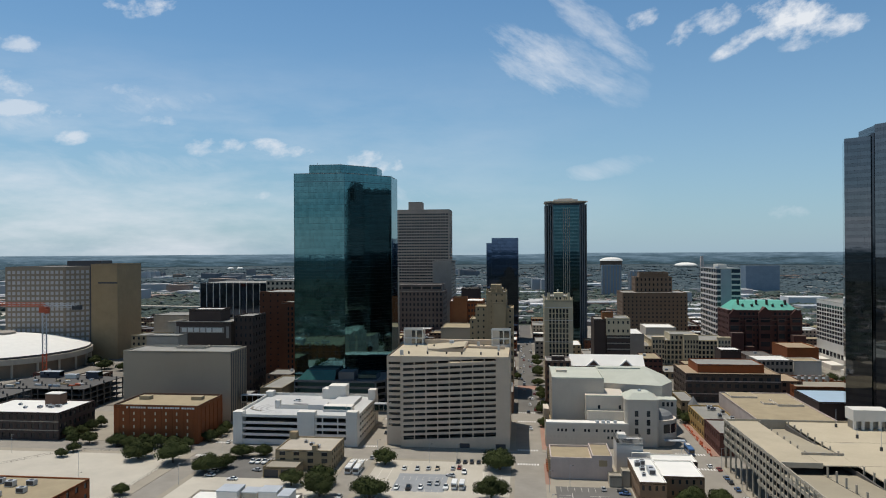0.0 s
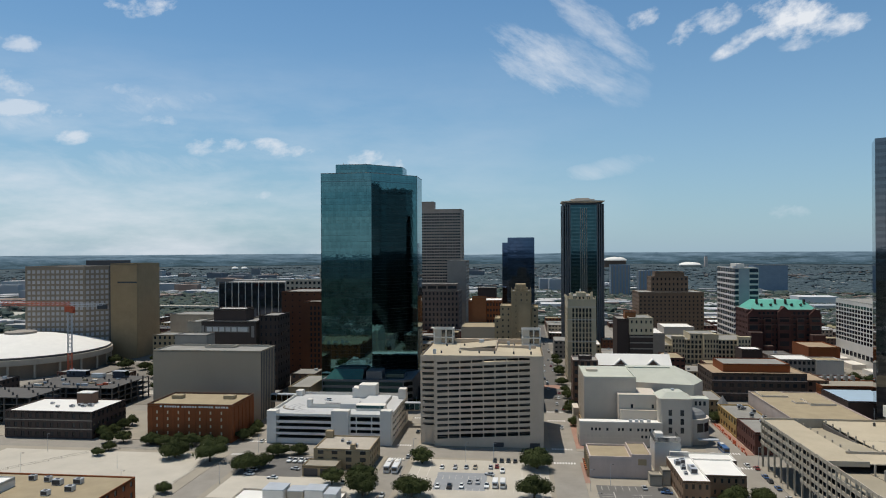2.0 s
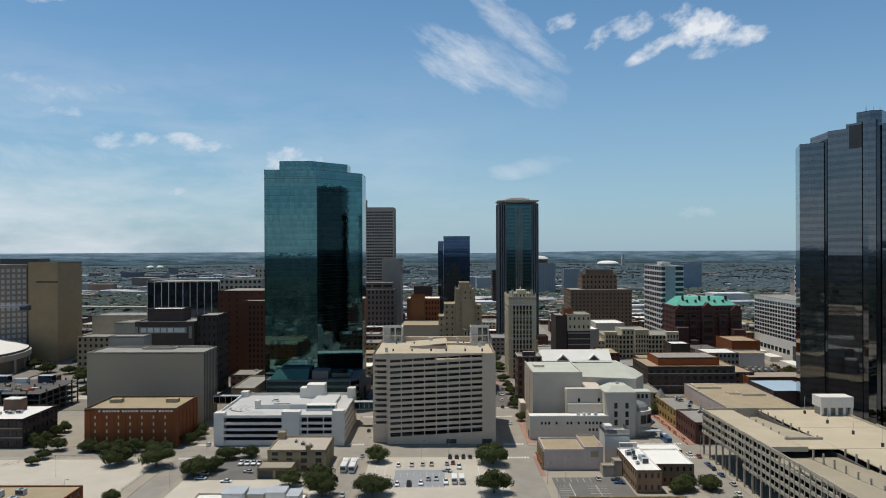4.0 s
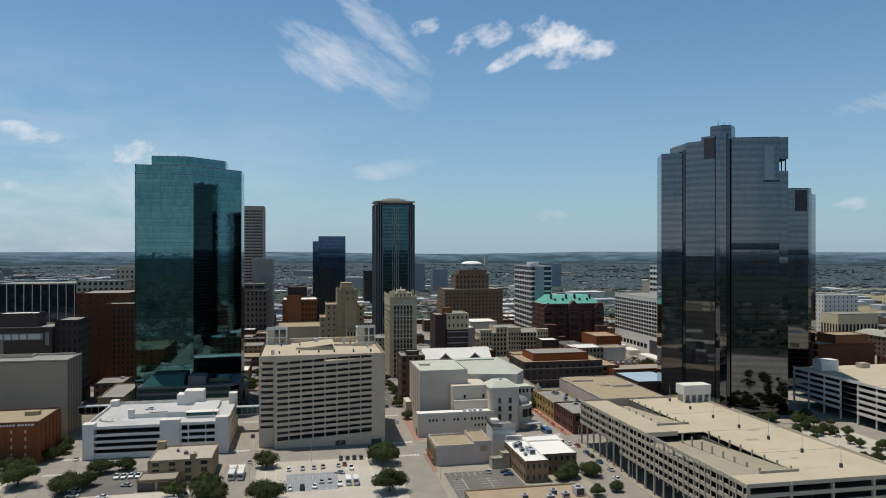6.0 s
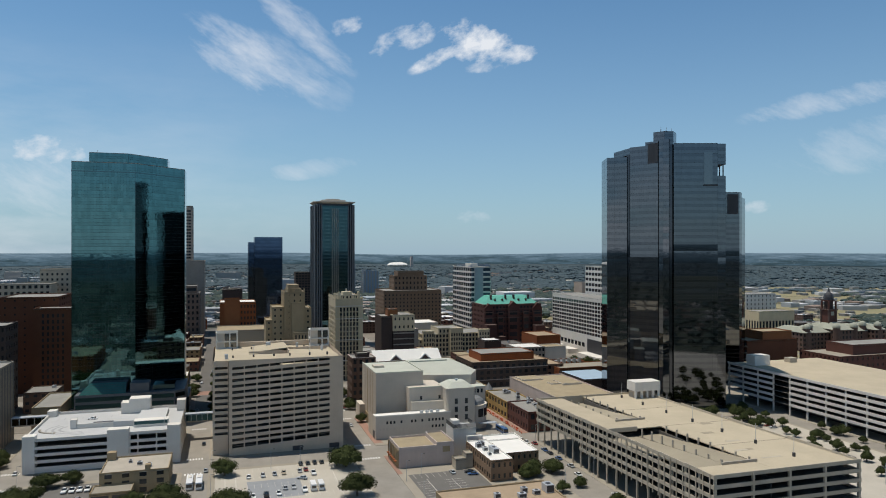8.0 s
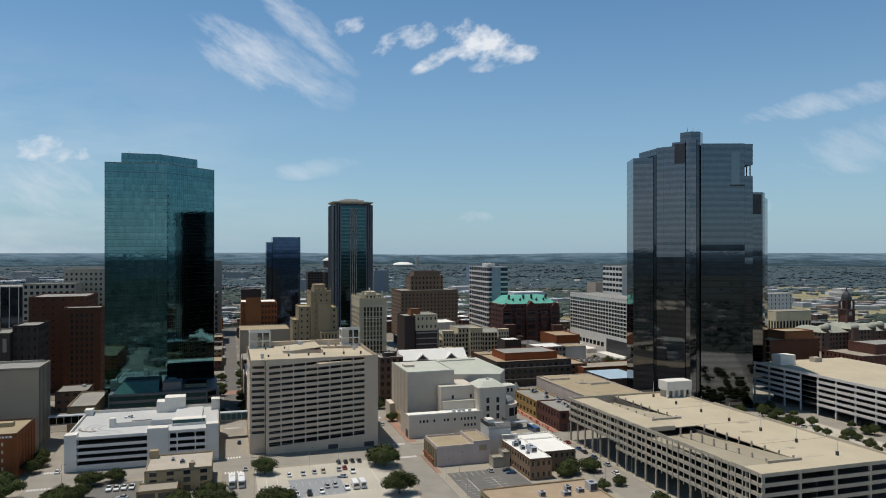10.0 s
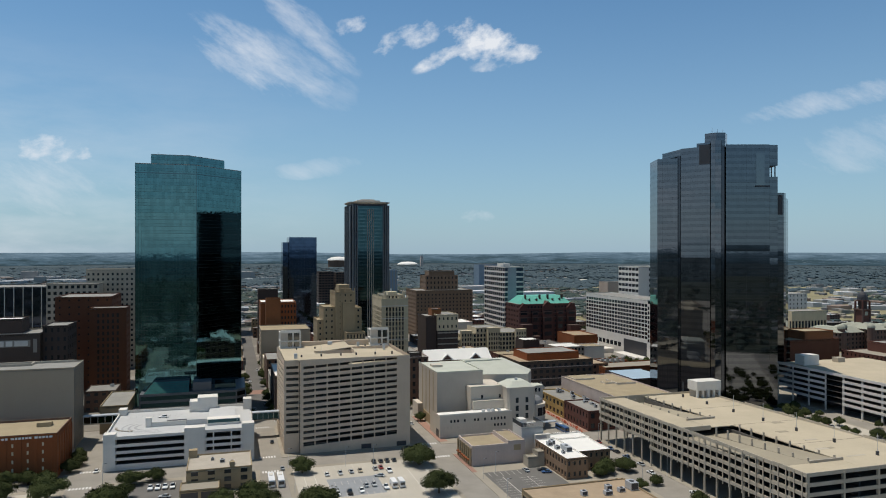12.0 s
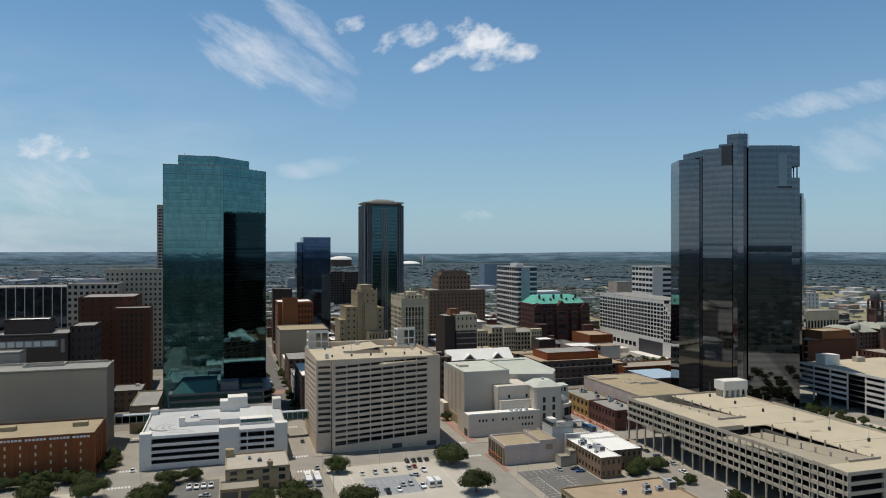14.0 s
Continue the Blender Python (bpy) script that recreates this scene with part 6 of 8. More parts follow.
def crane():
    root = thing("tower_crane", "tower crane with orange jib and pale lattice mast", "crane", (-333, 461, 0))

    def lattice(name, p, q, w, n, material):
        s = Soup()
        p, q = Vector(p), Vector(q)
        d = (q - p)
        a = d.normalized()
        u = a.orthogonal().normalized()
        v = a.cross(u)
        cs = [(u * i + v * j) * w / 2 for i, j in ((1, 1), (-1, 1), (-1, -1), (1, -1))]

        def rod(m, k, t=0.14):
            e = (k - m).normalized()
            f = e.orthogonal().normalized() * t
            g = e.cross(f)
            for o1, o2 in ((f, g), (g, -f), (-f, -g), (-g, f)):
                s.quad(m + o1, m + o2, k + o2, k + o1)

        for c in cs:
            rod(p + c, q + c, 0.2)
        for k in range(n):
            for i in range(4):
                rod(p + d * k / n + cs[i], p + d * (k + 1) / n + cs[(i + 1) % 4])
        part(name, s, material, root)

    lattice("mast_base", (0, 0, 0), (0, 0, 28), 2.6, 9, "orange_steel")
    lattice("mast", (0, 0, 28), (0, 0, 57), 2.6, 10, "pale_metal")
    part("slewing_unit", Soup().box(-2.4, 2.4, -2.4, 2.4, 57, 61), "orange_steel", root)
    part("cab", Soup().box(2.5, 4.6, -3, -0.6, 56.5, 59.3), "orange_steel", root)
    lattice("jib", (-50, -3, 63), (0, 0, 62.5), 2.0, 14, "orange_steel")
    lattice("counter_jib", (0, 0, 62.2), (24, 4, 61.5), 1.8, 7, "pale_metal")
    part("counterweight", Soup().box(19, 25, 2.4, 5.4, 58.8, 62), "dark_metal", root)


crane()
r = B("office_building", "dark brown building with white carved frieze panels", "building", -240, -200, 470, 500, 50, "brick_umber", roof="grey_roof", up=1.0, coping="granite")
part("frieze", Soup().box(-17, 15, -15.2, -15.02, 42.5, 46.5), "granite", r, "pale carved frieze")
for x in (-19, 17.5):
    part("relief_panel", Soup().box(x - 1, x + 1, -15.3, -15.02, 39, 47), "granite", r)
for x in (-14, -9.5, -5, -0.5, 4, 8.5, 12):
    part("frieze_panel", Soup().box(x - 1.7, x + 1.7, -15.4, -15.21, 43, 46), "white_conc", r)
B("office_building", "dark brown upper block on the frieze building", "building", -236, -212, 481, 497, 58, "brick_dark", z0=49.4, roof="white_roof")
B("office_building", "dark brick block with roof light", "building", -199.5, -186, 474, 500, 54, "brick_dark", sides=[W(4, 10, 0.35, 0.45), W(5, 10, 0.35, 0.45), None, None])
r = B("brick_tower", "tall dark red brick building with blank front", "building", -208, -172, 545, 590, 66.5, "brick_rust", sides=[W(6, 14, 0.18, 0.25), W(6, 16, 0.3, 0.4), None, None])
r = B("brick_tower", "red brick office block with recessed window bays", "building", -183, -160, 525, 544.5, 60, "brick_rust", sides=[W(5, 14, 0.45, 0.62, margin=4, high=3), W(5, 14, 0.35, 0.5), None, None])
r = B("office_building", "black glass block with white vertical fins", "building", -303, -231, 640, 690, 69.5, "dark_metal", sides=[W(11, 1, 0.93, 0.98, depth=0.2), W(6, 1, 0.93, 0.98), None, None], glass="dark_glass", up=0.4)
for k in range(12):
    x = -36 + 72 * k / 11
    part("fin", Soup().box(x - 0.22, x + 0.22, -25.9, -25.02, 0, 70), "white_conc", r)
B("hotel_building", "pale stone hotel with small square windows", "building", -229, -192, 616, 640, 72.5, "concrete_warm", sides=[W(9, 15, 0.55, 0.5), None, None, None], most=90)
B("hotel_building", "wide pale stone hotel with window rows", "building", -206, -118, 645, 680, 83, "concrete_warm", sides=[W(24, 19, 0.42, 0.45, high=2), None, None, None], most=90)
B("office_building", "small tan brick building with square windows", "building", -326, -300, 560, 582, 29, "yellow", sides=[W(6, 6, 0.45, 0.5), W(4, 6, 0.45, 0.5), None, None])
B("office_building", "pale stone office building with blank upper wall", "building", -316, -286, 602, 630, 36, "concrete_warm", sides=[W(8, 7, 0.3, 0.45, high=8), None, None, None])
B("parking_garage", "grey parking garage with white banded levels", "parking garage", -395, -335, 722, 760, 31, "concrete", sides=[None, W(1, 6, 0.9, 0.5), None, None], glass="dark_metal")
B("brick_building", "low tan block beside the glass tower with cluttered roof", "building", -160, -146, 420, 462, 15, "yellow", roof="grey_roof")

# ---- middle distance ----
B("office_tower", "tall brown precast tower with window grid", "skyscraper", -200, -104, 1024, 1068, 159, "burnett", sides=[W(24, 36, 0.86, 0.55, margin=1.5, high=5), W(12, 36, 0.88, 0.5, high=5), None, None], most=60, glass="window")
B("tower_penthouse", "brown concrete plant room on tower roof", "plant room", -166, -146, 1035, 1056, 171, "burnett", z0=158.4)
B("slab_building", "pale grey concrete slab with blank front wall", "building", -107, -84, 853, 905, 86, "granite", sides=[None, W(10, 20, 0.6, 0.5), None, None], most=72)
B("bank_building", "old grey stone bank building with tall top windows", "building", -152, -87, 784, 830, 53, "bank_stone", sides=[W(15, 9, 0.45, 0.55), W(8, 9, 0.45, 0.55), None, None], most=90)
B("bank_building", "grey stone upper storey with long dark windows", "building", -148, -90, 800, 828, 60, "bank_stone", z0=52.4, sides=[W(5, 1, 0.85, 0.4), None, None, None])
B("brick_building", "orange brick stair block with blank wall", "building", -62, -49, 648, 656, 56, "brick_orange", up=0.4)
B("brick_building", "orange brick office building with dark side windows", "building", -66, -35, 656.2, 690, 52, "brick_orange", sides=[None, W(6, 10, 0.5, 0.5), None, W(6, 10, 0.45, 0.5)], roof="white_roof")
B("brick_building", "dark red brick wing", "building", -48.8, -35, 650, 656, 51, "brick_red", sides=[W(5, 10, 0.5, 0.5), None, None, None])
B("parking_garage", "blank taupe block with striped open side", "parking garage", -68, -28, 600, 640, 33, "taupe", sides=[None, None, None, W(1, 8, 0.9, 0.5)], glass="dark_metal", roof="tan_roof")
B("office_building", "dark brown office block behind", "building", -64, -44, 760, 780, 58, "brick_dark")


def deco_hotel():
    root = B("hotel_building", "buff brick art deco hotel stepping up to a crowned tower", "building", -23.2, -9.3, 488, 515, 70, "yellow", sides=[W(3, 18, 0.22, 0.36, margin=1), W(5, 18, 0.22, 0.36), None, W(5, 18, 0.22, 0.36)], up=1.0)
    k = dict(root=root, roof="tan_roof")
    for x0, x1, y0, y1, z in ((-31, -23.3, 490, 515, 60), (-35, -31.1, 492, 515, 51), (-9.2, -4.6, 490, 515, 59), (-18.4, -10.2, 485.5, 487.9, 63)):
        B("", "", "", x0, x1, y0, y1, z, "yellow", sides=[W(max(1, round((x1 - x0) / 3.4)), round(z / 4), 0.26, 0.36) if x0 != -18.4 else None, None, None, W(5, round(z / 4), 0.3, 0.4) if x0 < -30 else None], wall_name="stepped_wall", **k)
    for x in (-6.4, -4.2, 4.6, 6.4):
        part("rib", Soup().box(x - 0.35, x + 0.35, -13.9, -13.52, 30, 70.6), "yellow", root)
    for x, y0, y1, z in ((0, -12, 6, 72.4), (0.4, -10, 4, 75)):
        part("crown_step", Soup().box(-4.5 + x, 4.5 - x * 3, y0, y1, 69.9, z), "yellow", root)
    for x in (-6.5, -3.5, 0, 3.5, 6.5):
        part("finial", Soup().cyl(x, -12.8, 0.6, 70.4, 73 if x else 74.5, 6, 0.15), "yellow", root)
    B("", "", "", -17.5, -4.5, 476, 485, 43.5, "yellow", sides=[W(6, 8, 0.4, 0.5), None, None, None], wall_name="front_wall", **k)


deco_hotel()


def gothic_tower():
    root = B("office_building", "cream limestone neo-gothic tower with pinnacled crown", "building", 18, 39, 530, 566, 61.5, "cream", sides=[W(6, 15, 0.6, 0.84, margin=3.0, high=6, depth=0.4), W(8, 15, 0.45, 0.66), None, W(8, 15, 0.55, 0.74, high=6)], up=1.2)
    for i in range(7):
        x = -9.9 + i * 3.3
        part("pier", Soup().box(-7.5 + i * 2.5 - 0.3, -7.5 + i * 2.5 + 0.3, -18.45, -18.02, 4, 56), "cream", root)
        part("pinnacle", Soup().cyl(x, -17.9, 0.7, 62.15, 64.6, 6, 0.1), "cream", root)
    for j in range(8):
        part("pinnacle", Soup().cyl(-10.3, -15 + j * 4.4, 0.7, 62.15, 64.2, 6, 0.1), "cream", root)
    for z in (15, 30.5, 46.5, 56.0):
        part("string_course", Soup().box(-10.56, 10.56, -18.5, -18.46, z, z + 0.5), "white_conc", root)
    B("", "", "", 21, 36, 531.5, 560, 64.6, "cream", z0=60.5, root=root, sides=[W(6, 1, 0.5, 0.7)], wall_name="crown_wall", most=6, up=0.5)
    for x in (-7.4, 7.4):
        part("crown_turret", Soup().cyl(x, -16.2, 1.3, 61, 67.2, 8, 0.9), "cream", root)
    part("roof_house", Soup().box(-3, 4, -8, 2, 60.9, 66.5), "cream", root)
    part("roof_mast", Soup().cyl(0, -4, 0.5, 66.5, 69, 6), "white_conc", root)


gothic_tower()
r = B("hotel_building", "large brown brick hotel with flat roof", "building", 108, 175, 768, 815, 53, "hotel_brick", sides=[W(16, 12, 0.34, 0.45, high=3), None, None, W(10, 12, 0.34, 0.45)], most=72)
B("hotel_building", "stepped brown brick upper block of the hotel", "building", 124, 163, 786, 812, 69, "hotel_brick", z0=52.4, sides=[W(9, 3, 0.35, 0.5), None, None, W(5, 3, 0.35, 0.5)])
B("hotel_building", "top storey of the brown hotel", "building", 129, 160, 790, 808, 74, "hotel_brick", z0=67.4, roof="pale_metal")


def banded_office():
    root = B("office_building", "white banded office tower with blue-grey ribbon windows", "building", 187, 209, 700, 762, 80.5, "white_conc", sides=[W(2, 15, 0.0001, 0.5), None, None, W(10, 15, 0.93, 0.66, depth=0.35)], up=0.8, glass="office_window", most=40)
    for k in range(15):
        z = 2.0 + k * 5.3
        part("ribbon_window", Soup().box(2.6, 10.7, -31.12, -31.02, z, z + 3.5), "office_window", root)
        part("ribbon_window", Soup().box(-10.9, -7.4, -31.12, -31.02, z, z + 3.5), "office_window", root)
    part("cladding_panel", Soup().box(-7.2, 2.4, -31.3, -31.02, 0, 79.6), "blue_grey", root)
    part("roof_plant", Soup().box(-4, 4, -10, 8, 79.9, 84), "white_conc", root)
    part("roof_plant", Soup().box(-8, -5, -18, -12, 79.9, 82), "pale_metal", root)


banded_office()


def green_roofed():
    root = B("brick_building", "dark red brick courts building with green copper roof", "building", 186, 249, 660, 694, 44, "brick_courts", sides=[W(16, 9, 0.5, 0.5, margin=1.5, high=1), None, None, W(8, 9, 0.45, 0.45)], up=0)
    for z in (30, 34.4, 38.8, 43.2):
        part("stone_band", Soup().box(-31.56, 31.56, -17.1, -17.01, z, z + 0.9), "rose_stone", root)
    # projecting bays that carry the gables
    for x, w, top in ((-26.5, 5.0, 43), (-14, 3.4, 38), (0, 5.6, 45), (14, 3.4, 38), (26.5, 5.0, 43)):
        bay = part("bay", Soup().box(x - w, x + w, -19.4, -17.12, 0, top - 3.2), "brick_courts", root)
        for k in range(5):
            part("bay_window", Soup().box(x - w * 0.7, x + w * 0.7, -19.5, -19.42, 4.5 + k * 7.2, 8.6 + k * 7.2), "window", bay)
        for z in (30.0, 35.6):
            part("bay_band", Soup().box(x - w - 0.05, x + w + 0.05, -19.56, -19.52, z, z + 1.0), "rose_stone", bay)
        if w > 4:
            s = Soup()
            t = top - 3.18
            s.v = [(x - w, -19.4, t), (x + w, -19.4, t), (x, -19.4, t + 5.2), (x - w, -12, t), (x + w, -12, t), (x, -8, t + 5.2)]
            s.f = [(0, 1, 2), (0, 2, 5, 3), (1, 4, 5, 2)]
            part("gable", s, "brick_courts", root)
    s = Soup()
    a = [(-29, -15, 44.01), (29, -15, 44.01), (29, 17, 44.01), (-29, 17, 44.01), (-21, -5, 51.6), (21, -5, 51.6), (21, 10, 51.6), (-21, 10, 51.6)]
    s.v, s.f = a, [(4, 5, 6, 7), (0, 1, 5, 4), (1, 2, 6, 5), (2, 3, 7, 6), (3, 0, 4, 7)]
    roof = part("copper_roof", s, "green_roof", root, "pale green copper hipped roof")
    for k in range(14):
        x = -19.5 + k * 3
        part("roof_seam", Soup().box(x - 0.09, x + 0.09, -4.9, -4.7, 51.61, 51.8), "green_roof", roof)
    for x in (-17, -9, 9, 17):
        d = part("dormer", Soup().box(x - 0.9, x + 0.9, -11.5, -7, 45.6, 48.7), "brick_courts", root)
        s = Soup()
        s.v = [(x - 1.1, -11.7, 48.72), (x + 1.1, -11.7, 48.72), (x, -11.7, 50.0), (x - 1.1, -6.6, 48.72), (x + 1.1, -6.6, 48.72), (x, -6.6, 50.0)]
        s.f = [(0, 1, 2), (0, 2, 5, 3), (1, 4, 5, 2)]
        part("dormer_roof", s, "green_roof", d)
    for x in (-20.5, -4.5, 4.5, 20.5):
        part("chimney", Soup().box(x - 0.8, x + 0.8, -9.5, -7.5, 45, 52.8), "brick_dark", root)
    for x0, x1, z in ((-31.5, -21, 24), (-20, -12, 12), (21, 31.5, 22)):
        part("corner_block", Soup().box(x0, x1, -28, -19.6, 0, z), "brick_courts", root)
        part("corner_band", Soup().box(x0 - 0.1, x1 + 0.1, -28.1, -19.7, z + 0.003, z + 0.6), "rose_stone", root)


green_roofed()
r = B("office_building", "dark brick block with cream upper storeys", "building", 64, 81, 535, 562, 36, "brick_dark", sides=[W(5, 8, 0.7, 0.4), None, None, None])
for k in range(8):
    part("pale_band", Soup().box(-8.4, 8.4, -13.6, -13.51, 2.4 + k * 4.4, 3.4 + k * 4.4), "granite", r)
B("office_building", "cream stone top of the dark brick block", "building", 63.8, 81.2, 534.8, 562, 48, "cream", z0=35.4, sides=[W(5, 2, 0.35, 0.35), None, None, None])
B("office_building", "blank dark brown stair block", "building", 55, 63.7, 537, 562, 47, "brick_dark")
B("roof_house", "small orange brick roof house", "plant room", 62, 70, 545, 555, 52, "brick_orange", z0=46.4, up=0.2)
r = B("apartment_building", "cream stone building with rows of paired windows", "building", 112, 177, 624, 662, 21, "cream", sides=[W(20, 5, 0.6, 0.68), None, None, W(10, 5, 0.5, 0.6)])
for z in (4.4, 16.4, 20.2):
    part("cornice", Soup().box(-32.7, 32.7, -19.35, -19.02, z, z + 0.5), "cream", r)
for k in range(21):
    x = -32.2 + k * 3.22
    part("pilaster", Soup().box(x - 0.3, x + 0.3, -19.25, -19.02, 0, 20), "cream", r)
for x0, x1, z in ((-32.4, -22, 23.5), (-6, 6, 25.5), (22, 32.4, 23.5)):
    wing = part("front_wing", Soup().box(x0, x1, -23.2, -19.4, 0, z), "cream", r)
    part("wing_cornice", Soup().box(x0 - 0.25, x1 + 0.25, -23.5, -19.2, z + 0.003, z + 0.7), "cream", wing)
    n = round((x1 - x0) / 2.6)
    for k in range(5):
        for i in range(n):
            x = x0 + (x1 - x0) * (i + 0.5) / n
            part("window", Soup().box(x - 0.62, x + 0.62, -23.28, -23.22, 2 + k * 4.2, 4.6 + k * 4.2), "window", wing)
B("apartment_building", "raised centre of the cream stone building", "building", 128, 150, 624.3, 650, 26, "cream", z0=20.4, sides=[W(6, 1, 0.4, 0.5), None, None, None])
B("apartment_building", "cream stone corner wing", "building", 103, 111.8, 622, 655, 16, "cream", sides=[W(3, 4, 0.42, 0.5), None, None, W(8, 4, 0.42, 0.5)])
B("office_building", "grey office block with white roof", "building", 86, 102, 600, 640, 29, "granite", roof="white_roof")
B("office_building", "pale grey blank office block", "building", 118, 146, 686, 720, 25, "stucco", roof="white_roof")
r = B("brick_building", "dark brown brick warehouse with pale ledge roof", "building", 107, 166, 472, 510, 18.5, "brick_umber", roof="pink_roof", sides=[W(12, 4, 0.5, 0.55, high=1.5), None, None, W(8, 4, 0.5, 0.55, high=1.5)], coping="pink_roof")
for z in (5.2, 13.4):
    part("stone_band", Soup().box(-29.56, 29.56, -19.1, -19.01, z, z + 0.5), "pinkish", r)
B("roof_house", "orange brick penthouse on warehouse roof", "plant room", 116, 158, 479, 505, 23.5, "brick_red", z0=17.9, up=0.3)
B("brick_building", "lower brown brick annex", "building", 166.5, 180, 474, 505, 14, "brick_brown", roof="pink_roof", sides=[W(3, 3, 0.5, 0.5), None, None, None])


def hall_with_gables():
    root = thing("church_hall", "hall with long white gabled roof and two dormer gables", "building", (54, 460, 0))
    part("wall", Soup().box(-22, 23, -8.5, 8.5, 0, 26), "brick_brown", root)
    s = Soup()
    s.v = [(-22.6, -9.2, 25.9), (23.6, -9.2, 25.9), (23.6, 9.2, 25.9), (-22.6, 9.2, 25.9), (-22.6, 0, 32), (23.6, 0, 32)]
    s.f = [(0, 1, 5, 4), (2, 3, 4, 5), (0, 4, 3), (1, 2, 5), (3, 2, 1, 0)]
    part("roof", s, "white_roof", root)
    for x in (-8, 12):
        s = Soup()
        s.v = [(x - 4.2, -9.4, 26.2), (x + 4.2, -9.4, 26.2), (x, -9.4, 30), (x, -3, 30.2)]
        s.f = [(0, 1, 2), (0, 2, 3), (1, 3, 2)]
        dorm = part("dormer_roof", s, "white_roof", root)
        s = Soup()
        s.v = [(x - 3, -9.46, 26.4), (x + 3, -9.46, 26.4), (x, -9.46, 29.2)]
        s.f = [(0, 1, 2)]
        part("dormer_face", s, "brick_brown", dorm)


hall_with_gables()
r = B("brick_building", "dark red brick corner building with arched top windows", "building", 16, 31.5, 446, 464, 29.5, "brick_brown", sides=[W(4, 6, 0.5, 0.55), None, None, W(4, 6, 0.5, 0.55)], coping="pinkish", up=0.9)
B("roof_house", "dark roof house with railings", "plant room", 20, 28, 450, 458, 32, "brick_dark", z0=28.9, up=0.2)


def white_hotel():
    root = B("hotel_building", "white concrete hotel with deep window grid and stepped end", "building", 262, 290, 548, 660, 54.5, "white_conc", sides=[W(4, 9, 0.8, 0.66, low=14), None, None, W(22, 9, 0.88, 0.74, low=19, high=3.2, depth=0.3)], most=90)
    for k in range(5):
        step = part("terrace_step", Soup().box(-14, 14, -56.02 - 3.2 * (k + 1), -56.03 - 3.2 * k, 0, 51 - 3.5 * k), "white_conc", root)
        for j in range(8 - k):
            part("terrace_window", Soup().box(-14.08, -14.01, -58.8 - 3.2 * k, -56.5 - 3.2 * k, 17.2 + j * 4.1, 20.0 + j * 4.1), "window", step)
    # thin dark panel gives the shade of the drive-through recess
    part("drive_opening", Soup().box(-14.12, -14.02, -55, -17, 4.0, 16.0), "dark_metal", root, "dark panel for the shaded drive-through under the hotel")
    for k in range(9):
        part("arcade_opening", Soup().box(-14.1, -14.02, -12 + k * 7.2, -6.8 + k * 7.2, 7.5, 11.5), "window", root)
    for y0, y1, z in ((-70, -58, 4.5), (-55, -17, 3.8), (0, 22, 4.2), (28, 50, 5.0)):
        part("porch", Soup().box(-25, -14.5, y0, y1, 0, z), "white_conc", root)


white_hotel()
r = B("office_building", "white banded office tower behind the hotel", "building", 300, 334, 622, 660, 82, "white_conc", sides=[W(1, 15, 0.3, 0.5), None, None, W(6, 15, 0.9, 0.55)], most=72)
B("office_building", "orange brick block behind hotel tower", "building", 426, 452, 900, 925, 52, "burnett")
# far blocks: blue of distance haze put into the wall colour
B("glass_office", "blue-grey glass slab building in the distance", "building", 501, 574, 1650, 1690, 61, "haze_blue", sides=[W(12, 12, 0.9, 0.7), None, None, W(5, 12, 0.9, 0.7)], glass="haze_blue", most=0)
B("glass_office", "blue-grey office block with white roof", "building", 168, 207, 1500, 1530, 66, "haze_blue", sides=[W(6, 1, 0.35, 0.95), None, None, W(5, 12, 0.6, 0.7)], glass="granite", most=20, roof="white_roof")
B("glass_office", "second blue-grey office block with white roof", "building", 225, 258, 1500, 1530, 54, "haze_blue", sides=[W(5, 1, 0.35, 0.95), None, None, W(5, 12, 0.6, 0.7)], glass="granite", most=20, roof="white_roof")
B("office_building", "dark brown twin office block far off", "building", 52, 77, 1200, 1230, 61, "brick_dark", sides=[W(5, 14, 0.7, 0.5), W(5, 14, 0.6, 0.5), None, W(5, 14, 0.6, 0.5)], most=10)
B("office_building", "dark brown twin office block far off", "building", 81, 105, 1200, 1230, 60, "brick_dark", sides=[W(5, 14, 0.7, 0.5), W(5, 14, 0.6, 0.5), None, W(5, 14, 0.6, 0.5)], most=10)

# buildings along the side street behind the tall garage
r = B("office_building", "dark brick building with white roof on the side street", "building", -67.4, -50, 424, 470, 26, "brick_dark", roof="white_roof", sides=[None, None, None, W(10, 6, 0.5, 0.55)], most=30, coping="stucco")
B("shop_building", "pale stone shop building on the side street", "building", -67.4, -48, 474, 502, 17, "stucco", roof="grey_roof", sides=[None, None, None, W(7, 4, 0.5, 0.55)], most=28)
B("brick_building", "brown brick building on the side street", "building", -67.4, -46, 520, 556, 21, "brick_brown", roof="grey_roof", sides=[W(5, 5, 0.45, 0.5), None, None, W(8, 5, 0.45, 0.5)], most=30)
B("shop_building", "cream stone building with cornice on the side street", "building", -67.4, -44, 562, 588, 15, "cream", roof="white_roof", sides=[W(5, 3, 0.45, 0.5), None, None, W(6, 3, 0.45, 0.5)], most=20)

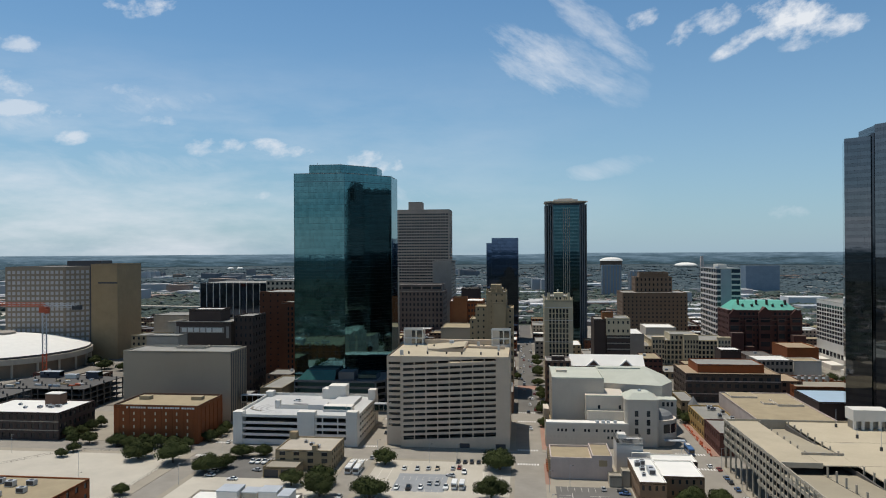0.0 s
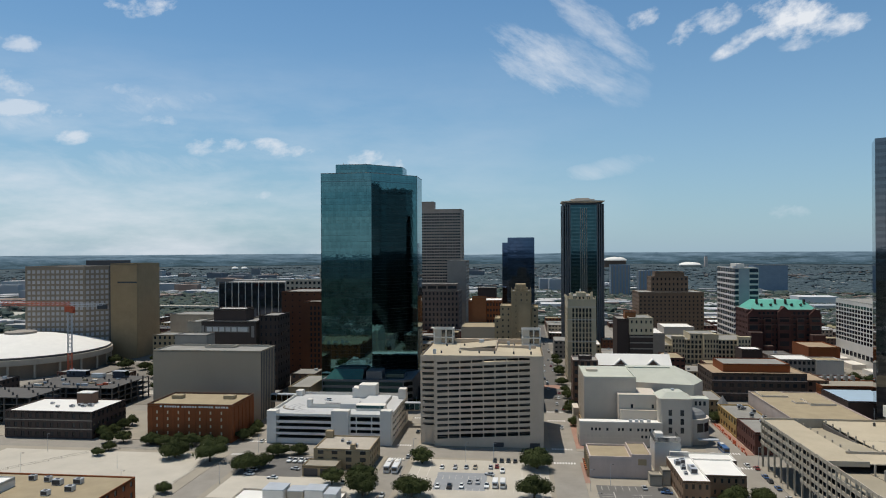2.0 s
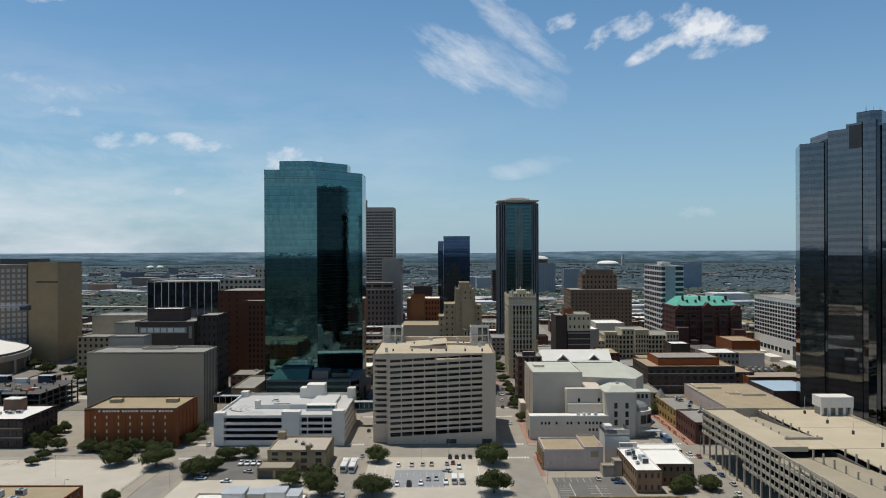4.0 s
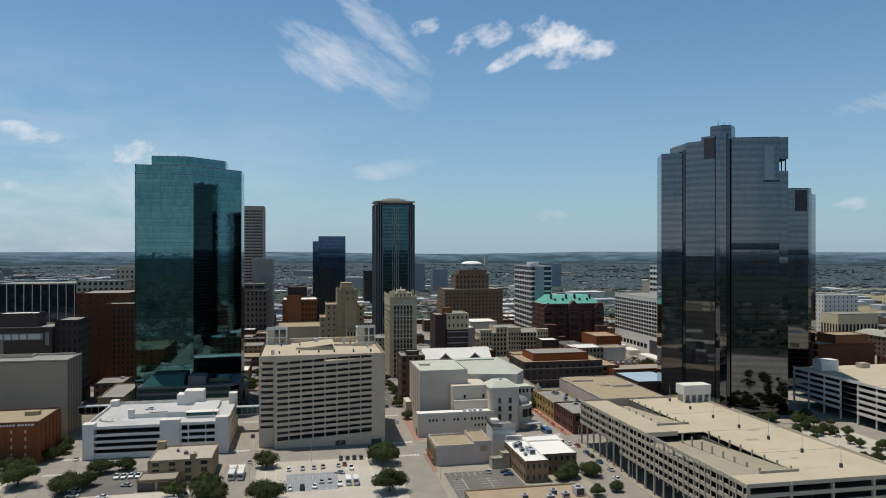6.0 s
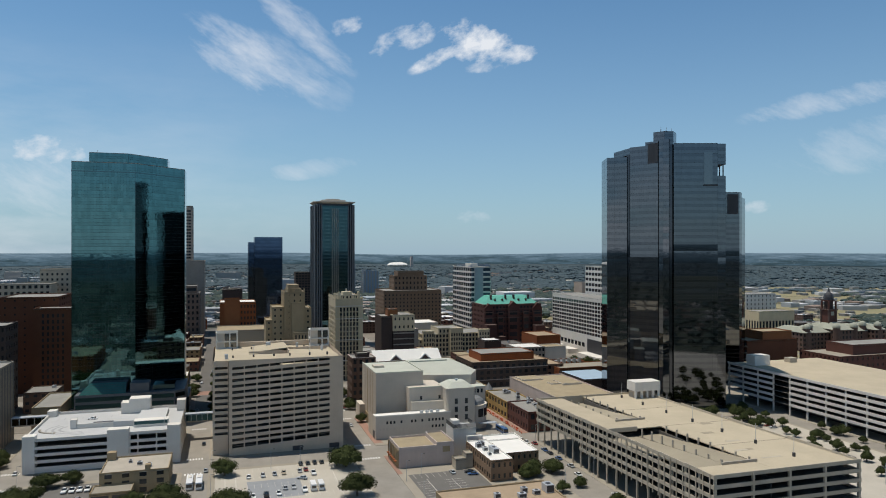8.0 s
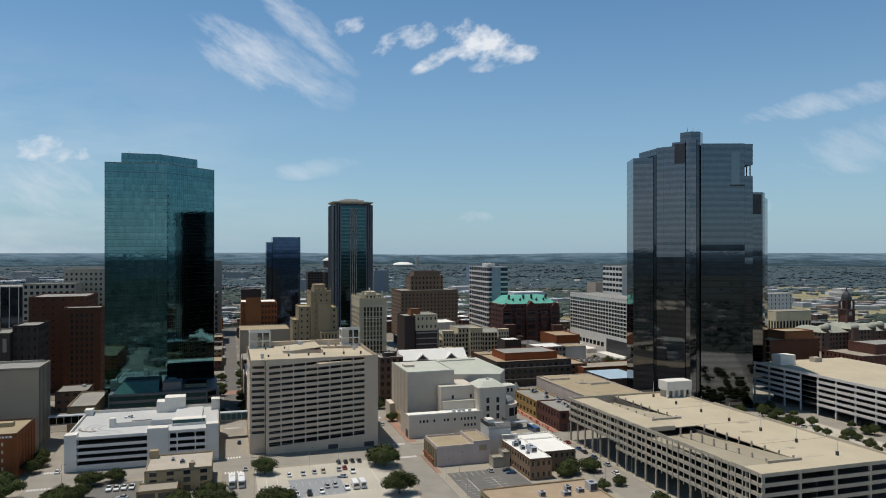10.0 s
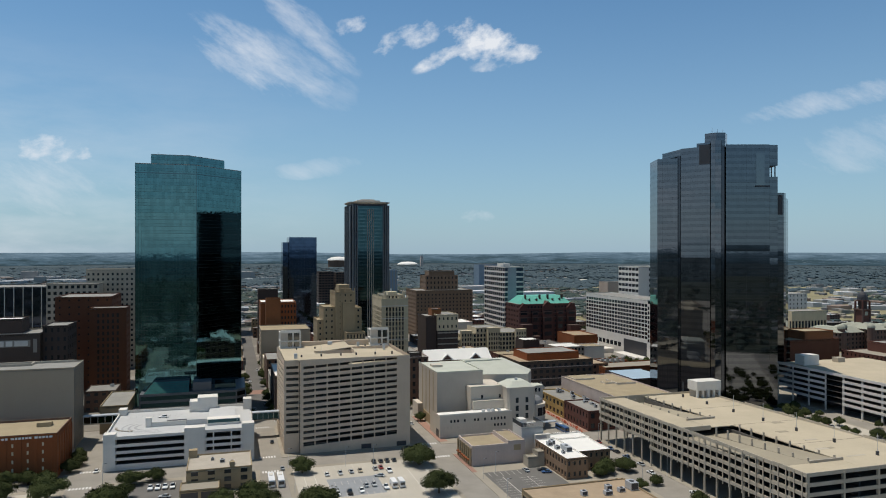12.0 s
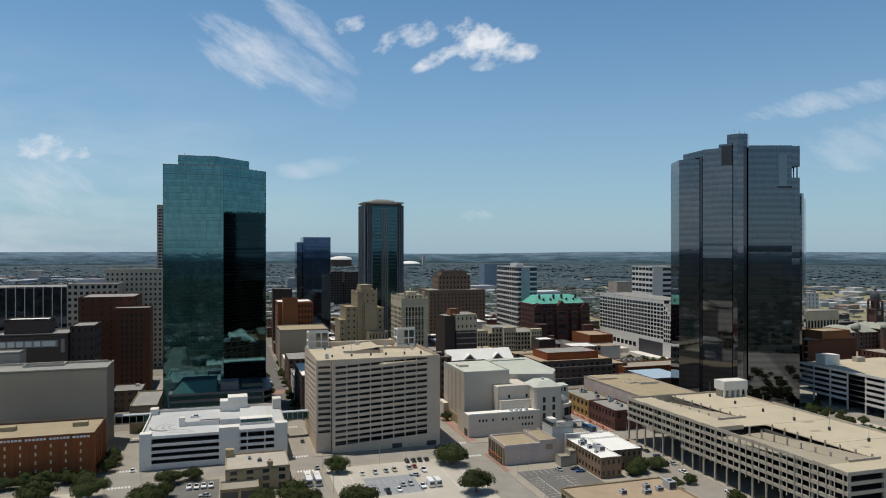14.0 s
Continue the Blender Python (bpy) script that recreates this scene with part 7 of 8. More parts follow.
# shops and flat blocks round the dark tower
B("club_building", "pale stucco club block with broad tan roof", "building", 113.2, 150, 338, 418, 17.5, "pinkish", roof="tan_roof", up=0.5, coping="pinkish")
rnd = random.Random(15)
for x0, x1, y0, y1, h in ((116, 130, 404, 416, 0.9), (134, 147, 384, 398, 1.1), (128, 134, 388, 394, 0.8)):
    r = thing("roof_enclosure", "low pale plant enclosure on the club roof", "plant room", ((x0 + x1) / 2, (y0 + y1) / 2, 16.9))
    a, b = (x1 - x0) / 2, (y1 - y0) / 2
    part("wall", Soup().box(-a, a, -b, b, 0, h), "stucco", r)
    part("roof", Soup().box(-a + 0.3, a - 0.3, -b + 0.3, b - 0.3, h + 0.002, h + 0.08), "tan_roof", r)
for k in range(12):
    roof_unit(rnd.uniform(104.5, 111), rnd.uniform(352, 412), 10.4, rnd.uniform(1.4, 3.2), rnd.uniform(1.4, 2.4), rnd.uniform(1.0, 1.8), "small grey air unit on the low shop roof")
r = thing("corner_turret", "small corner turret with pointed slate roof", "turret", (99, 418.5, 0))
part("drum", Soup().cyl(0, 0, 2.6, 0, 9.5, 10), "brick_maroon", r)
part("cone", Soup().cyl(0, 0, 3.2, 9.52, 14.5, 10, 0.1), "slate", r)
r = B("shop_building", "yellow stucco shop with awning and roof units", "building", 95.2, 104, 432, 462, 9, "yellow", sides=[W(3, 2, 0.5, 0.5), None, None, W(9, 2, 0.5, 0.5)])
B("brick_building", "dark red brick corner shop", "building", 95.2, 112, 349, 378, 11, "brick_maroon", sides=[W(3, 2, 0.4, 0.5), None, None, W(8, 2, 0.4, 0.5)], roof="grey_roof")
B("shop_building", "yellow corner shop with sloping canopy", "building", 95.2, 112, 379, 414, 10.4, "ochre", sides=[W(2, 2, 0.5, 0.5), None, None, W(7, 2, 0.55, 0.5)], roof="grey_roof")
B("brick_building", "long low red brick block", "building", 172, 226, 464, 486, 12.5, "brick_red", roof="pave", sides=[None, None, None, W(10, 2, 0.4, 0.5)])
r = B("brick_building", "brick hall with slate barrel dormers", "building", 178, 205, 488, 502, 13, "brick_red", roof="slate")
for k in range(5):
    part("dormer", Soup().cyl(-9 + k * 4.4, -8, 1.8, 11.4, 15.5, 8, 1.2), "grey_roof", r)
B("pavilion", "flat pavilion with pale blue metal roof", "building", 170, 199, 424, 461, 11.5, "brick_dark", roof="pale_blue_roof", up=0.1)
B("brick_building", "dark flat building with white roof", "building", 160, 176, 588, 606, 18, "brick_dark", roof="white_roof")
B("office_building", "blue-grey low office with cluttered white roof", "building", 178, 204, 556, 582, 15, "granite", roof="white_roof", sides=[W(8, 3, 0.6, 0.5), None, None, None])
B("brick_building", "orange brick theatre with blank side", "building", 212, 236, 590, 625, 20, "brick_red", roof="pink_roof")
B("shop_building", "white blank wall building with blue mural", "building", 206, 226, 560, 578, 14, "white_conc", roof="tan_roof")

# far right
r = B("brick_building", "rust brick parking garage with pale bands", "parking garage", 322, 370, 446, 482, 29, "brick_rust", sides=[None, None, None, W(1, 5, 0.95, 0.5)], roof="tan_roof", glass="dark_metal")
for k in range(5):
    part("pale_band", Soup().box(-24.08, -24.01, -18, 18, 4 + k * 5, 5.2 + k * 5), "concrete_warm", r)
B("roof_house", "orange brick top floor of the garage", "plant room", 340, 368, 450, 470, 35, "brick_orange", z0=28.4, roof="tan_roof")
r = B("brick_building", "long dark red brick jail block with white ledges", "building", 372, 470, 408, 446, 20, "brick_maroon", roof="pave", sides=[W(20, 4, 0.3, 0.4), None, None, W(10, 4, 0.3, 0.4)])
B("brick_building", "red brick upper block with white roof", "building", 392, 450, 415, 440, 27, "brick_maroon", z0=19.4, roof="grey_roof")
B("office_building", "tall white government building", "building", 486, 527, 640, 668, 50, "white_conc", sides=[W(8, 11, 0.25, 0.5), None, None, W(6, 11, 0.25, 0.5)], most=80)
r = B("court_building", "cream stone court building with columns", "building", 474, 520, 606, 630, 34, "cream", sides=[W(11, 1, 0.6, 0.7, low=4, high=7), None, None, W(6, 1, 0.6, 0.7, low=4, high=7)])


def courthouse():
    root = thing("courthouse", "pinkish granite courthouse with dark clock tower and sage roofs", "building", (524, 565, 0))

    def hipped(x, y, w, d, z, h, k=0.35, nm="hipped_roof"):
        q = Soup()
        q.v = [(x + u * w, y + v * d, z) for u, v in ((-1, -1), (1, -1), (1, 1), (-1, 1))] + [(x + u * w * k, y + v * d * k, z + h) for u, v in ((-1, -1), (1, -1), (1, 1), (-1, 1))]
        q.f = [(4, 5, 6, 7), (0, 1, 5, 4), (1, 2, 6, 5), (2, 3, 7, 6), (3, 0, 4, 7)]
        part(nm, q, "weathered", root)

    def cupola(x, y, r, z, h):
        q = Soup()
        n, rings = 12, [(r, 0), (r, 0.25), (r * 0.92, 0.5), (r * 0.7, 0.75), (r * 0.35, 0.93), (r * 0.08, 1.0)]
        for rr, zz in rings:
            q.v += [(x + rr * math.cos(2 * math.pi * a / n), y + rr * math.sin(2 * math.pi * a / n), z + zz * h) for a in range(n)]
        for k in range(len(rings) - 1):
            q.f += [(k * n + a, k * n + (a + 1) % n, (k + 1) * n + (a + 1) % n, (k + 1) * n + a) for a in range(n)]
        part("cupola", q, "weathered", root)

    for x0, x1, y0, y1, z, nm in ((-50, 50, -12, 12, 17, "body"), (-11, 11, -22, 22, 20, "wing"), (-52, -38, -20, 18, 18.5, "wing"), (38, 52, -20, 18, 18.5, "wing")):
        q = Soup()
        pts = rect(x0, x1, y0, y1)
        found = []
        for a in range(4):
            ln = (Vector(pts[a]) - Vector(pts[(a + 1) % 4])).length
            found += window_wall(q, pts[a], pts[(a + 1) % 4], 0, z, max(2, round(ln / 4.5)), 4, 0.45, 0.55, 0.4)
        part(nm, q, "rose_stone", root)
        put_panes(found, root, most=0)
    hipped(-24, 0, 13, 13, 17.02, 6)
    hipped(24, 0, 13, 13, 17.02, 6)
    hipped(0, 0, 12, 22.5, 20.02, 6, 0.3)
    hipped(-45, -1, 7.6, 19.5, 18.52, 4.5, 0.5)
    hipped(45, -1, 7.6, 19.5, 18.52, 4.5, 0.5)
    for x, y in ((-45, -17), (45, -17), (-11, -20), (11, -20), (-34, -9), (34, -9)):
        part("turret", Soup().cyl(x, y, 3.4, 0, 22.0, 10), "rose_stone", root)
        cupola(x, y, 3.7, 22.02, 4.6)
    part("clock_tower", Soup().box(-4.6, 4.6, -4.6, 4.6, 22, 38), "brick_maroon", root)
    for x, y in ((-4.7, -4.7), (4.7, -4.7), (-4.7, 4.7), (4.7, 4.7)):
        part("corner_buttress", Soup().cyl(x, y, 0.9, 22, 37.9, 8), "rose_stone", root)
    part("clock_face", Soup().box(-1.9, 1.9, -4.75, -4.62, 32.6, 36.4), "weathered", root, "pale clock face on the tower")
    part("tower_cornice", Soup().box(-5.8, 5.8, -5.8, 5.8, 38.02, 39), "rose_stone", root)
    for x in (-4.4, 4.4):
        for y in (-4.4, 4.4):
            part("belfry_pier", Soup().cyl(x, y, 1.0, 39.02, 47, 8), "brick_maroon", root)
    part("belfry", Soup().cyl(0, 0, 4.0, 39.02, 47, 8), "brick_dark", root)
    part("belfry_cornice", Soup().cyl(0, 0, 5.8, 47.02, 48, 8), "brick_maroon", root)
    q = Soup()
    n, rings = 12, [(5.0, 48.02), (4.9, 51), (4.2, 53.6), (2.8, 55.6), (1.2, 56.6), (1.0, 58.4), (0.2, 60.5)]
    for rr, zz in rings:
        q.v += [(rr * math.cos(2 * math.pi * a / n), rr * math.sin(2 * math.pi * a / n), zz) for a in range(n)]
    for k in range(len(rings) - 1):
        q.f += [(k * n + a, k * n + (a + 1) % n, (k + 1) * n + (a + 1) % n, (k + 1) * n + a) for a in range(n)]
    part("dome", q, "dark_metal", root)


courthouse()
# ---- trees ----


def ico():
    b = bmesh.new()
    bmesh.ops.create_icosphere(b, subdivisions=1, radius=1)
    out = [v.co.copy() for v in b.verts], [tuple(v.index for v in f.verts) for f in b.faces]
    b.free()
    return out


ICO = ico()


def tree_model(seed, broad=1.0):
    """Crown about one unit in radius on a trunk, foot at the origin."""
    rnd = random.Random(seed)
    root = thing("tree", "leafy dark green live oak with broad crown", "tree", (0, 0, -50), "street trees")
    part("trunk", Soup().cyl(0, 0, 0.075, 0, 0.5, 7, 0.05), "trunk", root)
    q = Soup()
    n = 5
    for k in range(4):
        a, e = k * 1.6 + rnd.uniform(-0.3, 0.3), rnd.uniform(0.35, 1.0)
        tip = Vector((math.cos(a) * math.cos(e) * 0.7, math.sin(a) * math.cos(e) * 0.7, 0.45 + math.sin(e) * 0.45))
        p, d = Vector((0, 0, 0.4)), tip - Vector((0, 0, 0.4))
        u = d.orthogonal().normalized()
        v = d.normalized().cross(u)
        m = len(q.v)
        for t, r in ((0, 0.04), (1, 0.012)):
            q.v += [tuple(p + d * t + (u * math.cos(2 * math.pi * i / n) + v * math.sin(2 * math.pi * i / n)) * r) for i in range(n)]
        q.f += [(m + i, m + (i + 1) % n, m + n + (i + 1) % n, m + n + i) for i in range(n)]
    part("limbs", q, "trunk", root)
    c = Soup()
    core = Vector((0, 0, 0.66))
    lobes = [(Vector((math.cos(k * 1.05 + rnd.uniform(-0.3, 0.3)) * rnd.uniform(0.5, 0.72), math.sin(k * 1.05 + rnd.uniform(-0.3, 0.3)) * rnd.uniform(0.5, 0.72), rnd.uniform(0.55, 0.9) / broad)), rnd.uniform(0.38, 0.54)) for k in range(6)]
    lobes += [(Vector((rnd.uniform(-0.15, 0.15), rnd.uniform(-0.15, 0.15), 1.08 / broad)), 0.52), (Vector((0.1, -0.1, 0.75 / broad)), 0.62)]
    for centre, size in lobes:
        for _ in range(640):
            d = Vector((rnd.gauss(0, 1), rnd.gauss(0, 1), rnd.gauss(0, 1))).normalized()
            if d.z < -0.55:
                continue
            wob = 1 + 0.22 * noise.noise(d * 2.6 + centre * 5)
            p = centre + Vector((d.x, d.y, d.z * 0.78)) * size * wob * rnd.uniform(0.72, 1.06)
            out = (p - core).normalized()
            nrm = (d * 0.5 + out * 0.6 + Vector((rnd.gauss(0, 0.32), rnd.gauss(0, 0.32), rnd.gauss(0.15, 0.3)))).normalized()
            u = nrm.orthogonal().normalized()
            v = nrm.cross(u)
            a = rnd.uniform(0, 6.28)
            u, v = u * math.cos(a) + v * math.sin(a), v * math.cos(a) - u * math.sin(a)
            w = rnd.uniform(0.035, 0.07)
            c.quad(p - u * w, p - v * w * 0.6, p + u * w, p + v * w * 0.6)
    for centre, size in lobes:
        k = len(c.v)
        for v in ICO[0]:
            c.v.append(tuple(centre + v * size * rnd.uniform(0.55, 0.72)))
        c.f += [tuple(k + i for i in f) for f in ICO[1]]
    part("crown", c, "leaf", root)
    return root


TREES = [tree_model(k, 1.0 + 0.12 * k) for k in range(4)]
USED = set()


def plant(x, y, r, z=0.1, tall=1.0):
    k = (int(x * 7) + int(y * 3)) % 4
    m = Matrix.Translation((x, y, z)) @ Matrix.Rotation(x * 1.7 + y, 4, "Z") @ Matrix.Diagonal((r, r, r * tall, 1))
    if k not in USED:
        USED.add(k)
        TREES[k].matrix_basis = m
        return TREES[k]
    ob = TREES[k].copy()
    scene.collection.objects.link(ob)
    for ch in TREES[k].children:
        o = ch.copy()
        scene.collection.objects.link(o)
        o.parent = ob
    ob.matrix_basis = m
    return ob


OAKS = [(-182, 319, 7.5), (-162, 314, 7.5), (-140, 302, 7), (-134, 309, 5), (-133, 326, 5.5), (-124, 330, 4.6), (-62, 321, 6), (-9, 318, 8.4), (-60, 277, 7.4), (-11, 279, 6.8), (-80, 276, 6.5), (-84, 290, 6.8), (-96, 288, 5), (-221, 318, 3.2), (-221, 327, 3.4), (-162, 271, 3.6),
        (-206, 340, 5), (-198, 339, 4.6), (-190, 340, 5.2), (-183, 339, 4.6), (-175, 340, 5), (-168, 338, 4.6), (-222, 342, 4.4), (-230, 341, 4), (-161, 352, 4.6), (-160, 362, 4.4), (-161, 372, 4), (-238, 350, 4), (-238, 359, 4.4), (-237, 368, 4), (-237, 376, 4.2),
        (-262, 480, 6), (-270, 492, 7), (-254, 494, 7), (-262, 506, 7), (-277, 478, 5.5), (-300, 520, 7), (-312, 540, 6), (-330, 555, 6), (-350, 560, 7), (-372, 580, 6), (-246, 508, 6), (-335, 590, 7), (-345, 600, 6), (67, 281.5, 5.4), (78, 283, 5.2), (63, 279, 3.6), (84, 238, 3.6), (87, 228, 3.4), (80, 262, 3), (70, 258, 3),
        (13, 432, 4), (14, 444, 3.6), (13, 520, 4.6), (13, 560, 5), (14, 575, 4.6), (-3, 545, 3.5), (95, 415, 5), (90, 428, 5), (88, 440, 5), (94, 452, 5), (100, 468, 4.5), (102, 480, 4), (-67.9, 440, 4), (-68, 455, 4.4), (-68, 478, 4), (-68, 494, 4), (-68, 530, 4), (-68, 575, 4.4), (-83, 436, 5), (-82, 500, 4), (-83, 520, 5), (-82, 560, 4), (-68, 560, 4), (-66, 620, 4), (-152, 446, 4), (-151, 410, 4), (158, 415, 6), (165, 440, 6), (152, 445, 5), (205, 440, 6), (212, 450, 6), (220, 455, 6), (228, 548, 5), (236, 540, 5), (240, 530, 5), (232, 520, 5), (215, 520, 5), (205, 515, 4.5), (190, 522, 4.5), (250, 530, 5), (255, 520, 5), (222, 506, 5), (60, 580, 5), (70, 590, 5), (47, 592, 4), (130, 540, 5), (150, 545, 5), (13, 398, 3.6), (14, 472, 4.2), (13.5, 492, 3.6), (14, 606, 4.4), (13.5, 634, 3.8), (152, 528, 5.5), (168, 540, 5), (182, 536, 5), (196, 545, 5), (88, 470, 4.6), (92, 486, 5), (170, 455, 5), (150, 462, 4)]
for x, y, r in OAKS:
    plant(x, y, r, tall=1.0 if r > 4.2 else 1.15)
rnd = random.Random(21)
for k in range(34):
    x, y = rnd.choice(((214, 0), (224, 0), (236, 0), (252, 0)))[0] + rnd.uniform(-2.5, 2.5), rnd.uniform(215, 335)
    plant(x, y, rnd.uniform(1.8, 3.2), tall=1.35)
for k in range(10):
    plant(rnd.uniform(200, 246), rnd.uniform(318, 342), rnd.uniform(2.4, 3.6), tall=1.3)
for k in range(18):
    plant(rnd.uniform(180, 255), rnd.uniform(345, 360), rnd.uniform(2.5, 4), tall=1.3)

# ---- vehicles ----


def car_model(colour, kind="sedan"):
    names = dict(sedan=("car", "parked sedan car with dark windows"), pickup=("pickup_truck", "parked pickup truck with open bed"), van=("box_van", "parked white box van"), bus=("bus", "long city bus with dark windows"))
    base, lab = names[kind]
    root = thing(base, f"{colour} {lab}" if kind in ("sedan", "pickup") else lab, "bus" if kind == "bus" else "car", (0, 0, -60), "parked vehicles")
    L, Wd, H, hood = dict(sedan=(4.7, 1.85, 1.45, 0.85), pickup=(5.6, 2.0, 1.85, 1.0), van=(6.4, 2.2, 2.9, 1.1), bus=(12.0, 2.6, 3.2, 1.0))[kind]
    paint = "car_" + colour
    bm = bmesh.new()

    def hull(pts, width, taper=0.0):
        a = [bm.verts.new((-width / 2 + (taper if z > hood else 0), y, z)) for y, z in pts]
        b = [bm.verts.new((width / 2 - (taper if z > hood else 0), y, z)) for y, z in pts]
        n = len(pts)
        bm.faces.new(a)
        bm.faces.new(b[::-1])
        for i in range(n):
            j = (i + 1) % n
            bm.faces.new((a[i], b[i], b[j], a[j]))

    h = L / 2
    if kind == "sedan":
        hull([(-h, 0.35), (h, 0.35), (h, 0.7), (h * 0.45, hood), (h * 0.42, hood + 0.02), (-h * 0.62, hood + 0.02), (-h, 0.78)], Wd)
        cab = [(h * 0.38, hood), (h * 0.08, H), (-h * 0.45, H), (-h * 0.72, hood)]
    elif kind == "pickup":
        hull([(-h, 0.45), (h, 0.45), (h, 0.9), (h * 0.5, hood + 0.05), (-h * 0.1, hood + 0.05), (-h, hood)], Wd)
        cab = [(h * 0.42, hood), (h * 0.2, H), (-h * 0.12, H), (-h * 0.2, hood)]
    else:
        hull([(-h, 0.4), (h, 0.4), (h, 1.3), (h * 0.94, H), (-h, H)], Wd)
        cab = None
    bmesh.ops.recalc_face_normals(bm, faces=bm.faces)
    bmesh.ops.bevel(bm, geom=bm.edges[:], offset=0.06, segments=1, affect="EDGES")
    hull_part = part("body", bm, paint, root)
    if cab:
        for nm, pts, wd, m in (("cabin_glass", cab, Wd - 0.2, "car_glass"), ("cabin_roof", [(cab[1][0], H), (cab[1][0] - 0.05, H + 0.05), (cab[2][0] + 0.05, H + 0.05), (cab[2][0], H)], Wd - 0.5, paint)):
            bm = bmesh.new()
            a = [bm.verts.new((-(wd / 2 - (0.16 if z >= H else 0)), y, z)) for y, z in pts]
            b = [bm.verts.new((wd / 2 - (0.16 if z >= H else 0), y, z)) for y, z in pts]
            bm.faces.new(a)
            bm.faces.new(b[::-1])
            for i in range(4):
                j = (i + 1) % 4
                bm.faces.new((a[i], b[i], b[j], a[j]))
            bmesh.ops.recalc_face_normals(bm, faces=bm.faces)
            part(nm, bm, m, root)
    else:
        part("windscreen", Soup().box(-Wd / 2 + 0.15, Wd / 2 - 0.15, h * 0.97, h * 1.0 + 0.015, 1.35, H - 0.5), "car_glass", root)
        if kind == "bus":
            for sx in (-1, 1):
                part("side_window", Soup().box(sx * (Wd / 2 + 0.005) - 0.01, sx * (Wd / 2 + 0.005) + 0.01, -h * 0.92, h * 0.9, 1.5, 2.6), "car_glass", hull_part)
            part("roof_unit", Soup().box(-0.8, 0.8, -4, -1, H + 0.003, H + 0.3), "white_conc", root)
    for sx in (-1, 1):
        for sy in (-0.62, 0.62):
            s = Soup()
            n = 10
            r = 0.34 if kind in ("sedan", "pickup") else 0.48
            x0, x1 = sx * (Wd / 2 - 0.2), sx * (Wd / 2 + 0.02)
            for x in (x0, x1):
                s.v += [(x, sy * h + r * math.cos(2 * math.pi * a / n), r + r * math.sin(2 * math.pi * a / n)) for a in range(n)]
            s.f = [(a, (a + 1) % n, n + (a + 1) % n, n + a) for a in range(n)] + [tuple(range(n, 2 * n)), tuple(range(n - 1, -1, -1))]
            part("wheel", s, "rubber", root)
    for sx in (-1, 1):
        part("headlight", Soup().box(sx * Wd * 0.36 - 0.16, sx * Wd * 0.36 + 0.16, h - 0.02, h + 0.03, 0.55, 0.72), "paint", hull_part)
    return root


MODELS = {}


def park(x, y, colour, kind="sedan", heading=0.0, z=0.17):
    key = (colour, kind)
    m = pose(x, y, z, 0, 0, heading)
    if key not in MODELS:
        MODELS[key] = car_model(colour, kind)
        MODELS[key].matrix_basis = m
    else:
        copy_thing(MODELS[key], m)


LOT_CARS = [(-52, 315, "white"), (-46, 315, "silver"), (-41, 316, "silver"), (-37, 316, "tan"), (-30, 317, "silver"), (-24.5, 312, "white"), (-27.2, 318, "red"), (-51, 289, "white"), (-46, 289, "black"), (-41, 290, "white"), (-38, 296, "silver"), (-34.6, 296, "silver"), (-30.5, 291, "white"),
            (-28.5, 327, "black"), (-25.3, 327, "black"), (-22.2, 327, "black"), (-19, 327, "black"), (-121.6, 318, "white"), (-118.7, 318, "white"), (-115.8, 318, "white"), (-112.9 - 11.6, 318, "white")]
for i, (x, y, c) in enumerate(LOT_CARS):
    park(x, y, c, "pickup" if i in (5, 8, 12, 17, 18, 19, 20) else "sedan", 180 if i % 2 else 0)
for x in (-27, -23.8):
    park(x, 292, "white", "van", 180)
for x, y, c, hd in ((-30, 306.5, "silver", 60), (-118, 306, "silver", 75), (-137, 311, "white", 80), (-137, 303, "white", 82), (-136, 297, "white", 80), (-124, 293, "white", 88), (-92, 290, "white", 20), (42.4, 290, "blue", 80), (42, 293.4, "black", 80), (34.5, 295, "silver", 0),
                    (225, 333, "black", 30), (231, 330, "black", 30), (227, 336.5, "black", 20), (229, 317, "silver", 80), (229, 321, "red", 80), (209, 264, "black", 30), (227, 270, "black", 10), (221, 258, "black", 10)):
    park(x, y, c, "sedan", hd)
ROAD_CARS = [(-70, 330, "silver", 0), (-72, 376, "black", 0), (-150, 350, "white", 0), (-72, 276, "silver", 180), (89.2, 288, "silver", 0), (86.5, 276, "white", 0), (88.6, 248, "white", 0), (86, 331, "white", 0), (88.8, 315, "blue", 0), (88.8, 309, "black", 0), (89, 300, "blue", 0), (89, 327, "red", 0), (6, 392, "white", 0), (5, 432, "black", 0), (2, 572, "white", 0), (7, 632, "silver", 0), (0, 690, "white", 180), (8, 470, "white", 0), (1, 540, "black", 0), (-78, 455, "silver", 0), (-71, 470, "black", 180), (-78, 550, "white", 0), (-71, 600, "silver", 180), (8, 600, "red", 0), (1, 650, "silver", 180), (80, 400, "white", 0), (80, 455, "silver", 0)]
rnd = random.Random(12)
for k in range(22):
    lane = rnd.choice((0.0, 2.6, 6.2, 9.4))
    ROAD_CARS.append((lane, 440 + k * 15 + rnd.uniform(-4, 4), rnd.choice(("white", "silver", "black", "white", "red", "tan")), 180 if lane < 5 else 0))
for x, y, c, hd in ROAD_CARS:
    park(x, y, c, "sedan", hd, 0.02)
for x, y, c, hd in ((-76, 311, "white", 180), (-72.2, 310.5, "white", 180), (82, 354, "blue", 180)):
    park(x, y, c, "bus", hd, 0.02)
root = MODELS[("white", "sedan")]
